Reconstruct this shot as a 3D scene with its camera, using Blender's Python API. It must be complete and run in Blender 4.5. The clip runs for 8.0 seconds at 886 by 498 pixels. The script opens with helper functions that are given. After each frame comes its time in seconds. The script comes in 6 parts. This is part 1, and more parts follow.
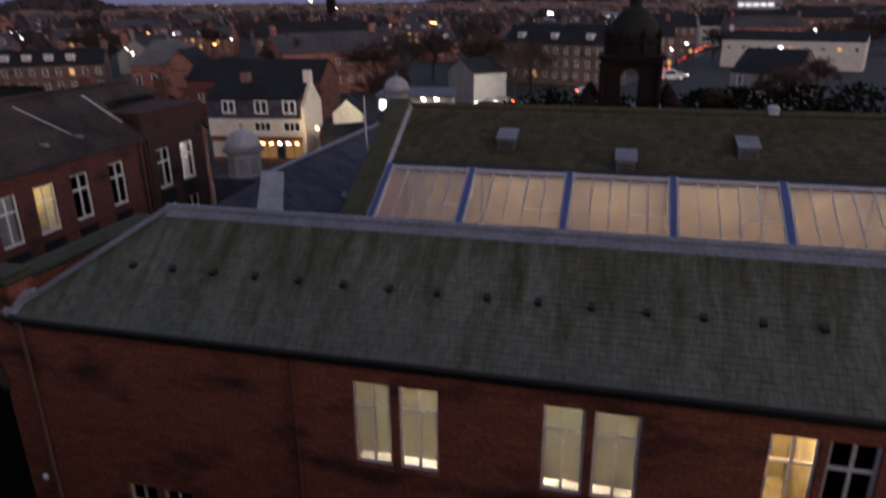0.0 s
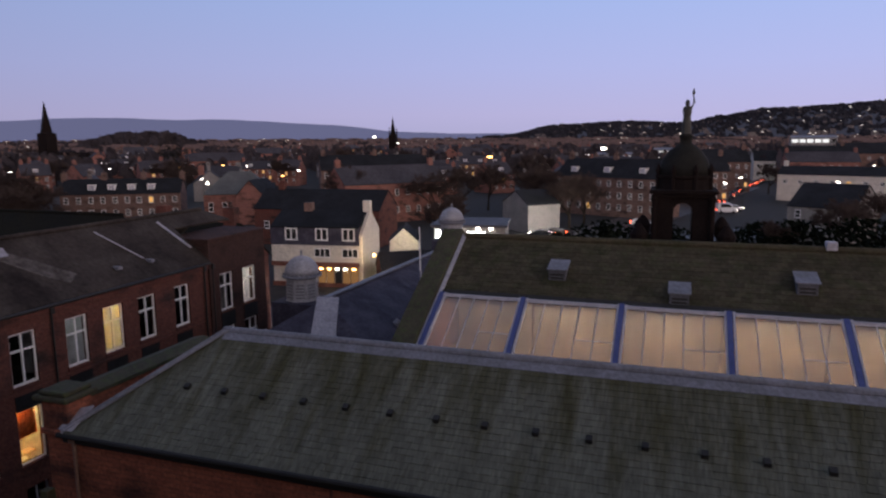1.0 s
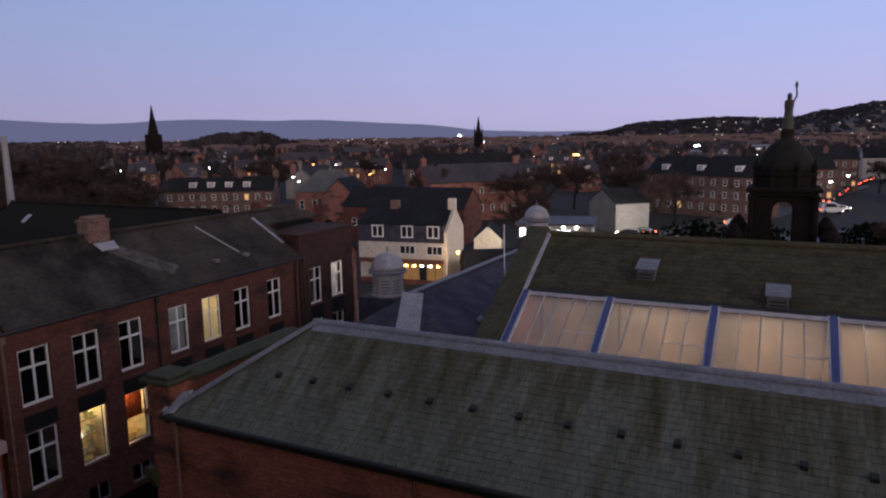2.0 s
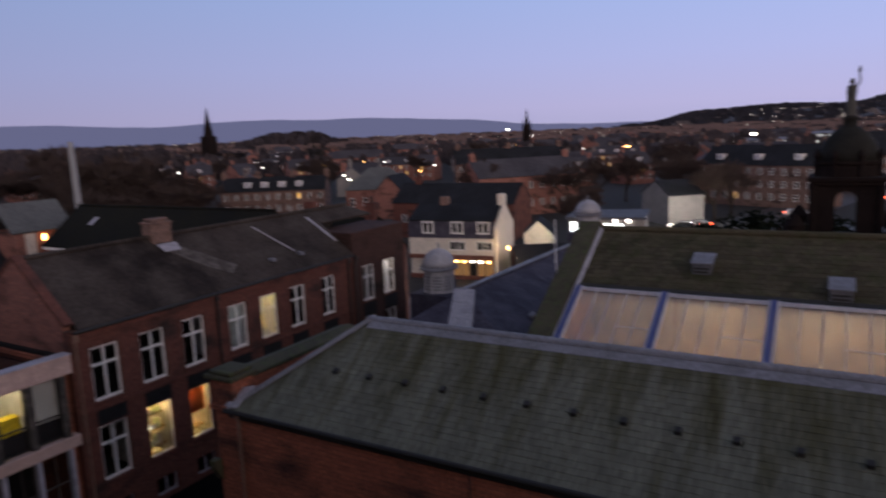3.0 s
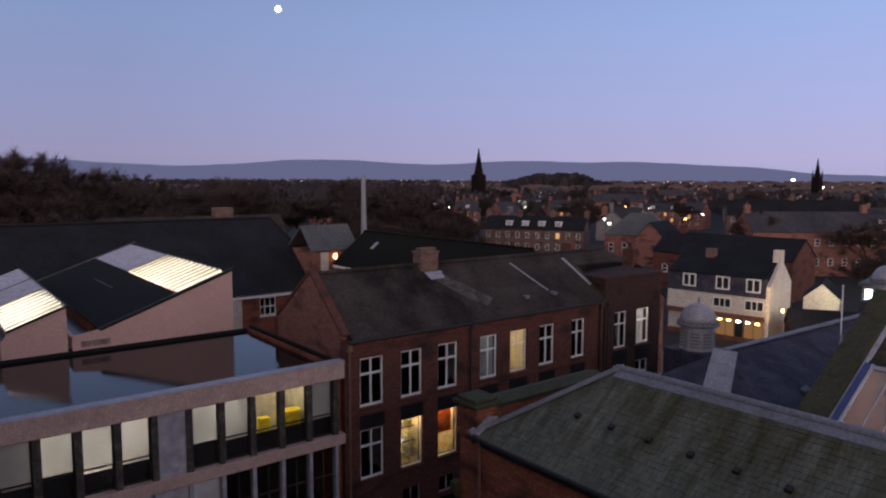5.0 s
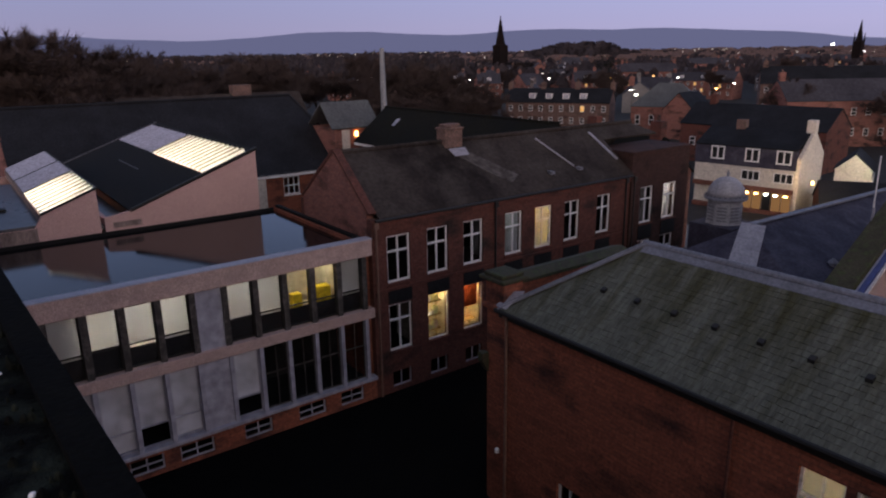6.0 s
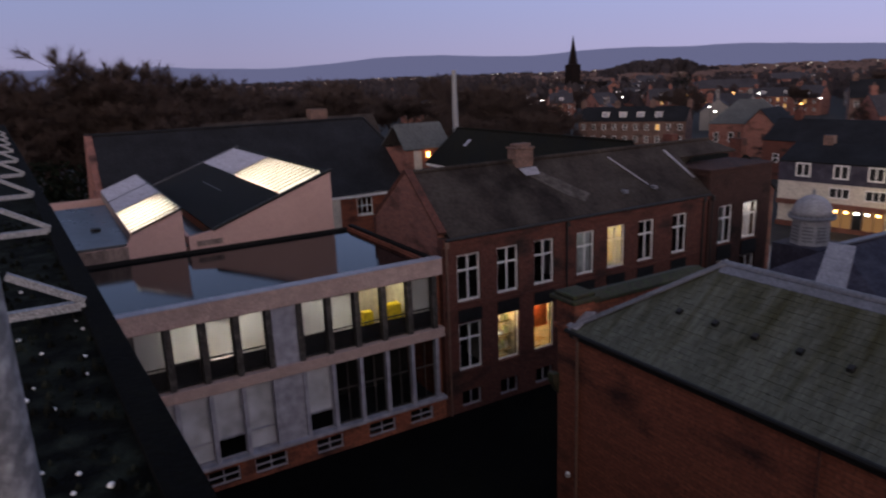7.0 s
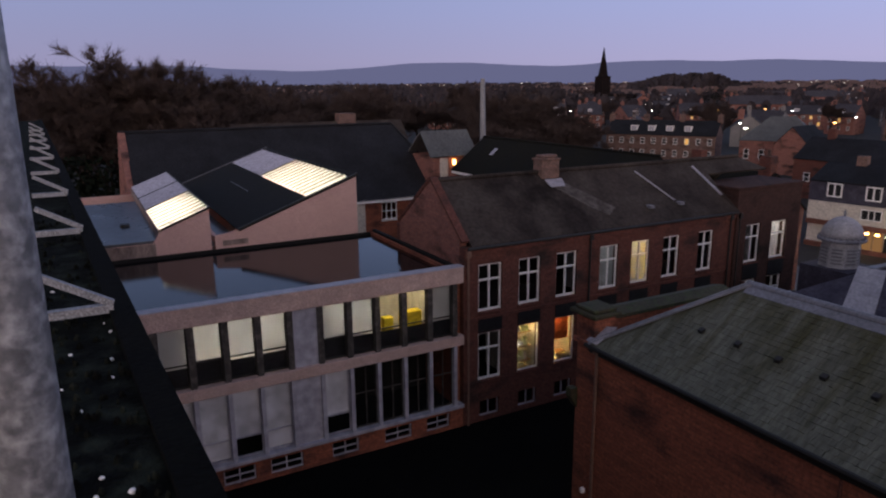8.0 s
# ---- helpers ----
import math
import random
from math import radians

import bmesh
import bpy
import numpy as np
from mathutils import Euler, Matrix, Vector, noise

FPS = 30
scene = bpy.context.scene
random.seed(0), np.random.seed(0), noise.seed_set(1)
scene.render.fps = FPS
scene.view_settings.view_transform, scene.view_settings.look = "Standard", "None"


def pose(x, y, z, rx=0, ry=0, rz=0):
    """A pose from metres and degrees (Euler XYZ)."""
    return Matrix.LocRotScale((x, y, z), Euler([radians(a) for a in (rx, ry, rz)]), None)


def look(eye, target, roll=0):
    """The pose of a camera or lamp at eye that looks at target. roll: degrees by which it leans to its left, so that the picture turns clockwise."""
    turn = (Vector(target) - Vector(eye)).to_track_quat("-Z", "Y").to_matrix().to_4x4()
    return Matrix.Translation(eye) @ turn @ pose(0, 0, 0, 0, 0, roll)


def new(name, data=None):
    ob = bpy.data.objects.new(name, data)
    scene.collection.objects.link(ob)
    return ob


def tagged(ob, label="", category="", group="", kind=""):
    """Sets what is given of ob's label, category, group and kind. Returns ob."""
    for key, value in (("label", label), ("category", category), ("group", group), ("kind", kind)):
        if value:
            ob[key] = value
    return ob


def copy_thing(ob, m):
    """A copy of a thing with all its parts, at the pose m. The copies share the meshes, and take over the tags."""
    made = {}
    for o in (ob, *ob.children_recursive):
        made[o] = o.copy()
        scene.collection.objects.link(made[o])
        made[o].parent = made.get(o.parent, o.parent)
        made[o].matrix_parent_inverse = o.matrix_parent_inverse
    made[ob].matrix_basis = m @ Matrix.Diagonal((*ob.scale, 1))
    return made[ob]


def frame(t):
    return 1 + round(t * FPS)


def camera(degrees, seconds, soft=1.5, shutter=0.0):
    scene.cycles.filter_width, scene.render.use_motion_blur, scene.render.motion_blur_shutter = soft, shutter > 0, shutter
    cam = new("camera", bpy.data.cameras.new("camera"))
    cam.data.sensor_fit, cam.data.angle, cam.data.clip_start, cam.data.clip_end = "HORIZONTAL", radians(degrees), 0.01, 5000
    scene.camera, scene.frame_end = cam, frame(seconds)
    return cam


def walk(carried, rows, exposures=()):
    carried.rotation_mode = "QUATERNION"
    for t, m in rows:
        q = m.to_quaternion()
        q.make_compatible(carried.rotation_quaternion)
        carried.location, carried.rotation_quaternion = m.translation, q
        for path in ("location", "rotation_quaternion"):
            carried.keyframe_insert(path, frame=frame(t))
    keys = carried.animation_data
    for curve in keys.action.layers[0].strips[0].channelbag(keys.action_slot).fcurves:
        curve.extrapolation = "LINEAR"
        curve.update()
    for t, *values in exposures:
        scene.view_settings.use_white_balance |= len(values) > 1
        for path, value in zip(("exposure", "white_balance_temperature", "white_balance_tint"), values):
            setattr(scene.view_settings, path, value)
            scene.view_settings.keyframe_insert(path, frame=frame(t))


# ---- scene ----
cam = camera(66.36, 8.0, soft=2.1, shutter=0.4)
PATH = [
    (0, (-0.163, 0.393, 16.810), (-4.809, 18.622, 10.019), -0.56),
    (0.5, (-0.065, 0.375, 16.951), (-6.080, 18.989, 12.784), -0.92),
    (1, (-0.006, 0.265, 16.933), (-6.392, 18.951, 13.763), -0.41),
    (1.5, (-0.031, 0.246, 16.972), (-8.840, 18.052, 14.653), -0.26),
    (1.7, (-0.031, 0.235, 16.843), (-8.717, 18.054, 14.195), -0.44),
    (2.8, (0.051, 0.168, 17.006), (-8.794, 17.739, 13.399), -1.61),
    (3, (-0.001, 0.022, 16.975), (-9.952, 17.057, 13.689), -2.28),
    (3.5, (0.099, -0.049, 17.039), (-12.133, 15.499, 14.098), -2.54),
    (4, (0.127, -0.284, 17.046), (-13.250, 14.423, 14.857), -1.42),
    (4.2, (0.212, -0.245, 17.107), (-14.076, 13.648, 15.418), -1.95),
    (5.3, (0.120, -0.163, 17.013), (-15.689, 11.867, 14.693), 0.33),
    (5.5, (0.027, -0.245, 17.005), (-15.763, 11.674, 14.077), -0.26),
    (6, (-0.064, -0.215, 17.064), (-15.540, 11.190, 11.549), -0.89),
    (6.5, (-0.082, -0.200, 17.116), (-15.646, 11.005, 11.440), -0.49),
    (7, (0.003, -0.200, 17.019), (-16.758, 9.561, 12.140), -2.21),
    (7.5, (-0.019, -0.206, 17.074), (-17.370, 8.636, 12.519), -2.50),
    (8, (0.037, -0.205, 17.105), (-17.092, 9.002, 12.432), -0.50),
]
walk(cam, [(t, look(eye, target, roll)) for t, eye, target, roll in PATH],
     exposures=[(0.0, 0.0), (8.0, 0.0)])

# ---------------------------------------------------------------- dusk sky
world = bpy.data.worlds.new("dusk_sky")
scene.world = world
world.use_nodes = True
wn, wl = world.node_tree.nodes, world.node_tree.links
wn.clear()
w_out = wn.new("ShaderNodeOutputWorld")
w_bg = wn.new("ShaderNodeBackground")
w_tc = wn.new("ShaderNodeTexCoord")
w_sep = wn.new("ShaderNodeSeparateXYZ")
w_bg.inputs[1].default_value = 1.0
wl.new(w_bg.outputs[0], w_out.inputs[0])
wl.new(w_tc.outputs["Generated"], w_sep.inputs[0])


def sky_ramp(stops):
    r = wn.new("ShaderNodeValToRGB")
    wl.new(w_sep.outputs["Z"], r.inputs[0])
    el = r.color_ramp.elements
    while len(el) < len(stops):
        el.new(0.5)
    for e, (p, c) in zip(el, stops):
        e.position, e.color = p, (*c, 1)
    return r


# the cool side of the sky in view, and the warm afterglow behind the lookout, in one smooth sweep
cool = sky_ramp([(0.0, (0.42, 0.40, 0.62)), (0.035, (0.46, 0.435, 0.69)), (0.10, (0.42, 0.455, 0.765)), (0.22, (0.34, 0.455, 0.80)), (0.45, (0.23, 0.30, 0.52)), (1.0, (0.17, 0.20, 0.31))])
warm = sky_ramp([(0.0, (3.1, 2.2, 1.85)), (0.10, (2.7, 2.0, 1.8)), (0.25, (1.6, 1.35, 1.35)), (0.5, (0.58, 0.54, 0.56)), (1.0, (0.17, 0.20, 0.31))])
w_dot = wn.new("ShaderNodeVectorMath")
w_dot.operation = "DOT_PRODUCT"
w_dot.inputs[1].default_value = (0.80, -0.60, 0.0)
wl.new(w_tc.outputs["Generated"], w_dot.inputs[0])
w_side = wn.new("ShaderNodeMapRange")
w_side.interpolation_type = "SMOOTHSTEP"
w_side.inputs["From Min"].default_value, w_side.inputs["From Max"].default_value = -0.15, 0.95
wl.new(w_dot.outputs["Value"], w_side.inputs["Value"])
w_mix = wn.new("ShaderNodeMix")
w_mix.data_type = "RGBA"
wl.new(w_side.outputs[0], w_mix.inputs["Factor"])
# the sky brightens towards the north-east
w_east = wn.new("ShaderNodeVectorMath")
w_east.operation = "DOT_PRODUCT"
w_east.inputs[1].default_value = (0.50, 0.86, 0.0)
wl.new(w_tc.outputs["Generated"], w_east.inputs[0])
w_gain = wn.new("ShaderNodeMapRange")
w_gain.inputs["From Min"].default_value, w_gain.inputs["From Max"].default_value = -0.3, 1.0
w_gain.inputs["To Min"].default_value, w_gain.inputs["To Max"].default_value = 0.70, 1.13
wl.new(w_east.outputs["Value"], w_gain.inputs["Value"])
w_mul = wn.new("ShaderNodeVectorMath")
w_mul.operation = "SCALE"
wl.new(cool.outputs[0], w_mul.inputs[0])
wl.new(w_gain.outputs[0], w_mul.inputs["Scale"])
wl.new(w_mul.outputs[0], w_mix.inputs["A"])
wl.new(warm.outputs[0], w_mix.inputs["B"])
wl.new(w_mix.outputs["Result"], w_bg.inputs[0])


def lamp(name, kind, loc, energy, color=(1, 0.8, 0.55), size=0.5, target=None, size_y=None):
    """A lamp of the place, or one added to brighten it, in watts."""
    d = bpy.data.lights.new(name, kind)
    d.energy, d.color = energy, color
    if kind == "AREA":
        d.size = size
        if size_y:
            d.shape, d.size_y = "RECTANGLE", size_y
    else:
        d.shadow_soft_size = size
    ob = new(name, d)
    ob.matrix_world = look(loc, target or (loc[0], loc[1] + 1e-4, loc[2] - 1))
    return ob


# ---------------------------------------------------------------- materials
def material(name, base, second=None, rough=0.85, grain=6.0, stain=0.35, bump=0.3, metal=0.0, third=None,
             island=0.0, spec=0.4, stretch=(1, 1, 1), stain_at=0.5, moss_from=None):
    """A surface with fine grain, large stains, wear and relief, in world metres."""
    m = bpy.data.materials.new(name)
    m.use_nodes = True
    n, l = m.node_tree.nodes, m.node_tree.links
    b = n["Principled BSDF"]
    g = n.new("ShaderNodeNewGeometry")
    mp = n.new("ShaderNodeMapping")
    mp.inputs["Scale"].default_value = stretch
    l.new(g.outputs["Position"], mp.inputs["Vector"])
    fine, big = n.new("ShaderNodeTexNoise"), n.new("ShaderNodeTexNoise")
    fine.inputs["Scale"].default_value, fine.inputs["Detail"].default_value = grain, 5
    big.inputs["Scale"].default_value, big.inputs["Detail"].default_value = stain, 6
    big.inputs["Roughness"].default_value = 0.65
    l.new(mp.outputs[0], fine.inputs["Vector"])
    l.new(mp.outputs[0], big.inputs["Vector"])
    second = second or tuple(c * 0.6 for c in base)
    r1 = n.new("ShaderNodeValToRGB")
    r1.color_ramp.elements[0].position, r1.color_ramp.elements[1].position = stain_at - 0.16, stain_at + 0.16
    r1.color_ramp.elements[0].color, r1.color_ramp.elements[1].color = (*base, 1), (*second, 1)
    l.new(big.outputs["Fac"], r1.inputs[0])
    col = r1.outputs[0]
    if third:
        mus = n.new("ShaderNodeTexNoise")
        mus.inputs["Scale"].default_value, mus.inputs["Detail"].default_value = stain * 3.1, 7
        l.new(mp.outputs[0], mus.inputs["Vector"])
        r2 = n.new("ShaderNodeValToRGB")
        r2.color_ramp.elements[0].position, r2.color_ramp.elements[1].position = 0.44, 0.74
        l.new(mus.outputs["Fac"], r2.inputs[0])
        if moss_from:
            # moss keeps to the upper courses
            sz, mz, ms = n.new("ShaderNodeSeparateXYZ"), n.new("ShaderNodeMapRange"), n.new("ShaderNodeMath")
            l.new(g.outputs["Position"], sz.inputs[0])
            l.new(sz.outputs["Z"], mz.inputs["Value"])
            mz.inputs["From Min"].default_value, mz.inputs["From Max"].default_value = moss_from
            mz.inputs["To Min"].default_value, mz.inputs["To Max"].default_value = -0.10, 0.17
            ms.operation = "ADD"
            l.new(mus.outputs["Fac"], ms.inputs[0])
            l.new(mz.outputs[0], ms.inputs[1])
            l.new(ms.outputs[0], r2.inputs[0])
        mx = n.new("ShaderNodeMix")
        mx.data_type = "RGBA"
        l.new(r2.outputs[0], mx.inputs["Factor"])
        l.new(col, mx.inputs["A"])
        mx.inputs["B"].default_value = (*third, 1)
        col = mx.outputs["Result"]
    mul = n.new("ShaderNodeMix")
    mul.data_type, mul.blend_type = "RGBA", "MULTIPLY"
    mul.inputs["Factor"].default_value = 1.0
    r3 = n.new("ShaderNodeMapRange")
    r3.inputs["From Min"].default_value, r3.inputs["From Max"].default_value = 0.3, 0.7
    r3.inputs["To Min"].default_value, r3.inputs["To Max"].default_value = 0.72, 1.25
    l.new(fine.outputs["Fac"], r3.inputs["Value"])
    l.new(col, mul.inputs["A"])
    l.new(r3.outputs[0], mul.inputs["B"])
    col = mul.outputs["Result"]
    if island:
        m2 = n.new("ShaderNodeMix")
        m2.data_type, m2.blend_type = "RGBA", "MULTIPLY"
        m2.inputs["Factor"].default_value = 1.0
        oi = n.new("ShaderNodeObjectInfo")
        ad = n.new("ShaderNodeMath")
        ad.operation = "ADD"
        l.new(g.outputs["Random Per Island"], ad.inputs[0])
        l.new(oi.outputs["Random"], ad.inputs[1])
        fr = n.new("ShaderNodeMath")
        fr.operation = "FRACT"
        l.new(ad.outputs[0], fr.inputs[0])
        r4 = n.new("ShaderNodeMapRange")
        r4.inputs["To Min"].default_value, r4.inputs["To Max"].default_value = 1 - island, 1 + island
        l.new(fr.outputs[0], r4.inputs["Value"])
        l.new(col, m2.inputs["A"])
        l.new(r4.outputs[0], m2.inputs["B"])
        col = m2.outputs["Result"]
    l.new(col, b.inputs["Base Color"])
    b.inputs["Metallic"].default_value = metal
    b.inputs["Specular IOR Level"].default_value = spec
    rr = n.new("ShaderNodeMapRange")
    rr.inputs["To Min"].default_value, rr.inputs["To Max"].default_value = max(0.02, rough - 0.12), min(1, rough + 0.12)
    l.new(big.outputs["Fac"], rr.inputs["Value"])
    l.new(rr.outputs[0], b.inputs["Roughness"])
    if bump:
        bp = n.new("ShaderNodeBump")
        bp.inputs["Strength"].default_value, bp.inputs["Distance"].default_value = bump, 0.02
        l.new(fine.outputs["Fac"], bp.inputs["Height"])
        l.new(bp.outputs[0], b.inputs["Normal"])
    return m


def brick_material(name, c1, c2, mortar, length=0.45, height=0.15, stains=(0.03, 0.02, 0.02)):
    """Coursed masonry on upright walls, with soot stains."""
    m = bpy.data.materials.new(name)
    m.use_nodes = True
    n, l = m.node_tree.nodes, m.node_tree.links
    b = n["Principled BSDF"]
    g, sep, ad, cmb = (n.new("ShaderNodeNewGeometry"), n.new("ShaderNodeSeparateXYZ"), n.new("ShaderNodeMath"), n.new("ShaderNodeCombineXYZ"))
    l.new(g.outputs["Position"], sep.inputs[0])
    l.new(sep.outputs["X"], ad.inputs[0])
    l.new(sep.outputs["Y"], ad.inputs[1])
    l.new(ad.outputs[0], cmb.inputs["X"])
    l.new(sep.outputs["Z"], cmb.inputs["Y"])
    br = n.new("ShaderNodeTexBrick")
    l.new(cmb.outputs[0], br.inputs["Vector"])
    br.inputs["Scale"].default_value = 1.0
    br.inputs["Brick Width"].default_value, br.inputs["Row Height"].default_value = length, height
    br.inputs["Mortar Size"].default_value, br.inputs["Bias"].default_value = 0.008, 0.0
    br.inputs["Color1"].default_value, br.inputs["Color2"].default_value, br.inputs["Mortar"].default_value = (*c1, 1), (*c2, 1), (*mortar, 1)
    big, fine = n.new("ShaderNodeTexNoise"), n.new("ShaderNodeTexNoise")
    big.inputs["Scale"].default_value, big.inputs["Detail"].default_value = 0.45, 7
    fine.inputs["Scale"].default_value, fine.inputs["Detail"].default_value = 9, 4
    st = n.new("ShaderNodeMapping")
    st.inputs["Scale"].default_value = (1, 1, 2.2)
    l.new(g.outputs["Position"], st.inputs["Vector"])
    l.new(st.outputs[0], big.inputs["Vector"])
    l.new(g.outputs["Position"], fine.inputs["Vector"])
    rp = n.new("ShaderNodeValToRGB")
    rp.color_ramp.elements[0].position, rp.color_ramp.elements[1].position = 0.52, 0.74
    l.new(big.outputs["Fac"], rp.inputs[0])
    mx = n.new("ShaderNodeMix")
    mx.data_type = "RGBA"
    l.new(rp.outputs[0], mx.inputs["Factor"])
    l.new(br.outputs["Color"], mx.inputs["A"])
    mx.inputs["B"].default_value = (*stains, 1)
    mu = n.new("ShaderNodeMix")
    mu.data_type, mu.blend_type = "RGBA", "MULTIPLY"
    mu.inputs["Factor"].default_value = 1.0
    mr = n.new("ShaderNodeMapRange")
    mr.inputs["From Min"].default_value, mr.inputs["From Max"].default_value = 0.3, 0.7
    mr.inputs["To Min"].default_value, mr.inputs["To Max"].default_value = 0.7, 1.3
    l.new(fine.outputs["Fac"], mr.inputs["Value"])
    l.new(mx.outputs["Result"], mu.inputs["A"])
    l.new(mr.outputs[0], mu.inputs["B"])
    l.new(mu.outputs["Result"], b.inputs["Base Color"])
    b.inputs["Roughness"].default_value = 0.92
    b.inputs["Specular IOR Level"].default_value = 0.2
    bp = n.new("ShaderNodeBump")
    bp.inputs["Strength"].default_value, bp.inputs["Distance"].default_value = 0.5, 0.02
    l.new(br.outputs["Fac"], bp.inputs["Height"])
    bp.invert = True
    l.new(bp.outputs[0], b.inputs["Normal"])
    return m


def glow(name, color, strength):
    """A surface that gives off light; far hills use it for painted haze."""
    m = bpy.data.materials.new(name)
    m.use_nodes = True
    n, l = m.node_tree.nodes, m.node_tree.links
    n.clear()
    o, e = n.new("ShaderNodeOutputMaterial"), n.new("ShaderNodeEmission")
    e.inputs[0].default_value, e.inputs[1].default_value = (*color, 1), strength
    l.new(e.outputs[0], o.inputs[0])
    return m


def glass_material(name, tint=(0.95, 0.96, 0.97), veil=0.0, ior=1.5):
    """A clear pane: it lets light through and mirrors the sky at grazing angles; veil: dust or frosting."""
    m = bpy.data.materials.new(name)
    m.use_nodes = True
    n, l = m.node_tree.nodes, m.node_tree.links
    n.clear()
    o, tr, gl, fr, mx = (n.new("ShaderNodeOutputMaterial"), n.new("ShaderNodeBsdfTransparent"), n.new("ShaderNodeBsdfGlossy"),
                         n.new("ShaderNodeLayerWeight"), n.new("ShaderNodeMixShader"))
    tr.inputs[0].default_value = (*tint, 1)
    gl.inputs["Roughness"].default_value = 0.03
    f0 = ((ior - 1) / (ior + 1)) ** 2
    fr.inputs[0].default_value = 0.5
    pw, sc = n.new("ShaderNodeMath"), n.new("ShaderNodeMath")
    pw.operation, sc.operation = "POWER", "MULTIPLY_ADD"
    pw.inputs[1].default_value = 5.0
    sc.inputs[1].default_value, sc.inputs[2].default_value = 1 - f0, f0
    l.new(fr.outputs["Facing"], pw.inputs[0])
    l.new(pw.outputs[0], sc.inputs[0])
    body = tr.outputs[0]
    if veil:
        df, m2 = n.new("ShaderNodeBsdfTranslucent"), n.new("ShaderNodeMixShader")
        d2, m3 = n.new("ShaderNodeBsdfDiffuse"), n.new("ShaderNodeMixShader")
        df.inputs[0].default_value = (0.8, 0.8, 0.78, 1)
        d2.inputs[0].default_value = (0.7, 0.7, 0.72, 1)
        m3.inputs[0].default_value = 0.5
        l.new(df.outputs[0], m3.inputs[1])
        l.new(d2.outputs[0], m3.inputs[2])
        m2.inputs[0].default_value = veil
        l.new(tr.outputs[0], m2.inputs[1])
        l.new(m3.outputs[0], m2.inputs[2])
        body = m2.outputs[0]
    l.new(sc.outputs[0], mx.inputs[0])
    l.new(body, mx.inputs[1])
    l.new(gl.outputs[0], mx.inputs[2])
    l.new(mx.outputs[0], o.inputs[0])
    return m


RED_STONE = brick_material("red_sandstone", (0.31, 0.105, 0.062), (0.235, 0.078, 0.05), (0.12, 0.06, 0.045))
DARK_STONE = brick_material("sooty_red_brick", (0.150, 0.054, 0.041), (0.112, 0.042, 0.033), (0.09, 0.052, 0.044), 0.225, 0.075, (0.035, 0.024, 0.022))
SOOT_STONE = brick_material("soot_black_brick", (0.070, 0.034, 0.028), (0.050, 0.026, 0.022), (0.045, 0.028, 0.025), 0.225, 0.075, (0.018, 0.013, 0.012))
FAR_RED = brick_material("weathered_red_stone", (0.29, 0.125, 0.098), (0.22, 0.10, 0.083), (0.18, 0.115, 0.10))
FAR_GREY = brick_material("weathered_grey_stone", (0.22, 0.18, 0.175), (0.16, 0.138, 0.132), (0.15, 0.138, 0.132))
FAR_BROWN = brick_material("brown_stone", (0.19, 0.115, 0.095), (0.14, 0.09, 0.077), (0.13, 0.095, 0.085))
SLATE_N = material("mossy_grey_slate", (0.138, 0.140, 0.112), (0.098, 0.100, 0.080), 0.85, 9, 0.42, 0.3, third=(0.056, 0.053, 0.026), island=0.10, stretch=(1.7, 0.30, 0.30), moss_from=(8.5, 10.9), spec=0.25)
SLATE_GREY = material("pale_grey_slate", (0.115, 0.118, 0.118), (0.080, 0.080, 0.082), 0.75, 4, 0.25, 0.1, spec=0.3)
SLATE_PALE = material("rain_washed_slate", (0.115, 0.100, 0.092), (0.040, 0.031, 0.027), 0.8, 5, 1.5, 0.3, stain_at=0.5, spec=0.2)
SLATE_S = material("brown_mossy_slate", (0.066, 0.056, 0.036), (0.046, 0.038, 0.023), 0.9, 8, 0.6, 0.4, third=(0.036, 0.038, 0.017), island=0.22, spec=0.2)
SLATE_L = material("sooty_brown_slate", (0.072, 0.056, 0.048), (0.018, 0.013, 0.012), 0.85, 5, 0.16, 0.4, third=(0.075, 0.062, 0.054), island=0.2, stain_at=0.48, spec=0.15)
SLATE_M = material("purple_slate", (0.052, 0.048, 0.072), (0.028, 0.026, 0.042), 0.75, 7, 0.35, 0.3, third=(0.075, 0.068, 0.092), spec=0.2)
SLATE_DARK = material("blue_black_slate", (0.021, 0.021, 0.025), (0.013, 0.013, 0.015), 0.8, 6, 0.3, 0.3, island=0.15, spec=0.15)
SLATE_BLACK = material("mossy_black_slate", (0.010, 0.010, 0.009), (0.015, 0.014, 0.010), 0.9, 6, 0.4, 0.3, spec=0.1)
SLATE_FAR = material("far_slate", (0.066, 0.060, 0.070), (0.040, 0.037, 0.044), 0.8, 2, 0.1, 0.0, spec=0.2)
LEAD = material("weathered_lead", (0.19, 0.19, 0.23), (0.13, 0.13, 0.15), 0.6, 10, 1.2, 0.3, spec=0.5)
LEAD_DULL = material("dull_grey_lead", (0.11, 0.11, 0.13), (0.075, 0.075, 0.085), 0.7, 10, 1.2, 0.3, spec=0.3)
LEAD_PALE = material("pale_new_lead", (0.36, 0.34, 0.38), (0.26, 0.25, 0.29), 0.6, 8, 1.0, 0.3)
MOSS = material("mossy_coping_stone", (0.060, 0.050, 0.030), (0.032, 0.030, 0.018), 0.95, 14, 1.3, 0.7, third=(0.05, 0.062, 0.02))
IRON = material("black_iron_gutter", (0.012, 0.012, 0.012), (0.02, 0.018, 0.016), 0.55, 20, 2, 0.1)
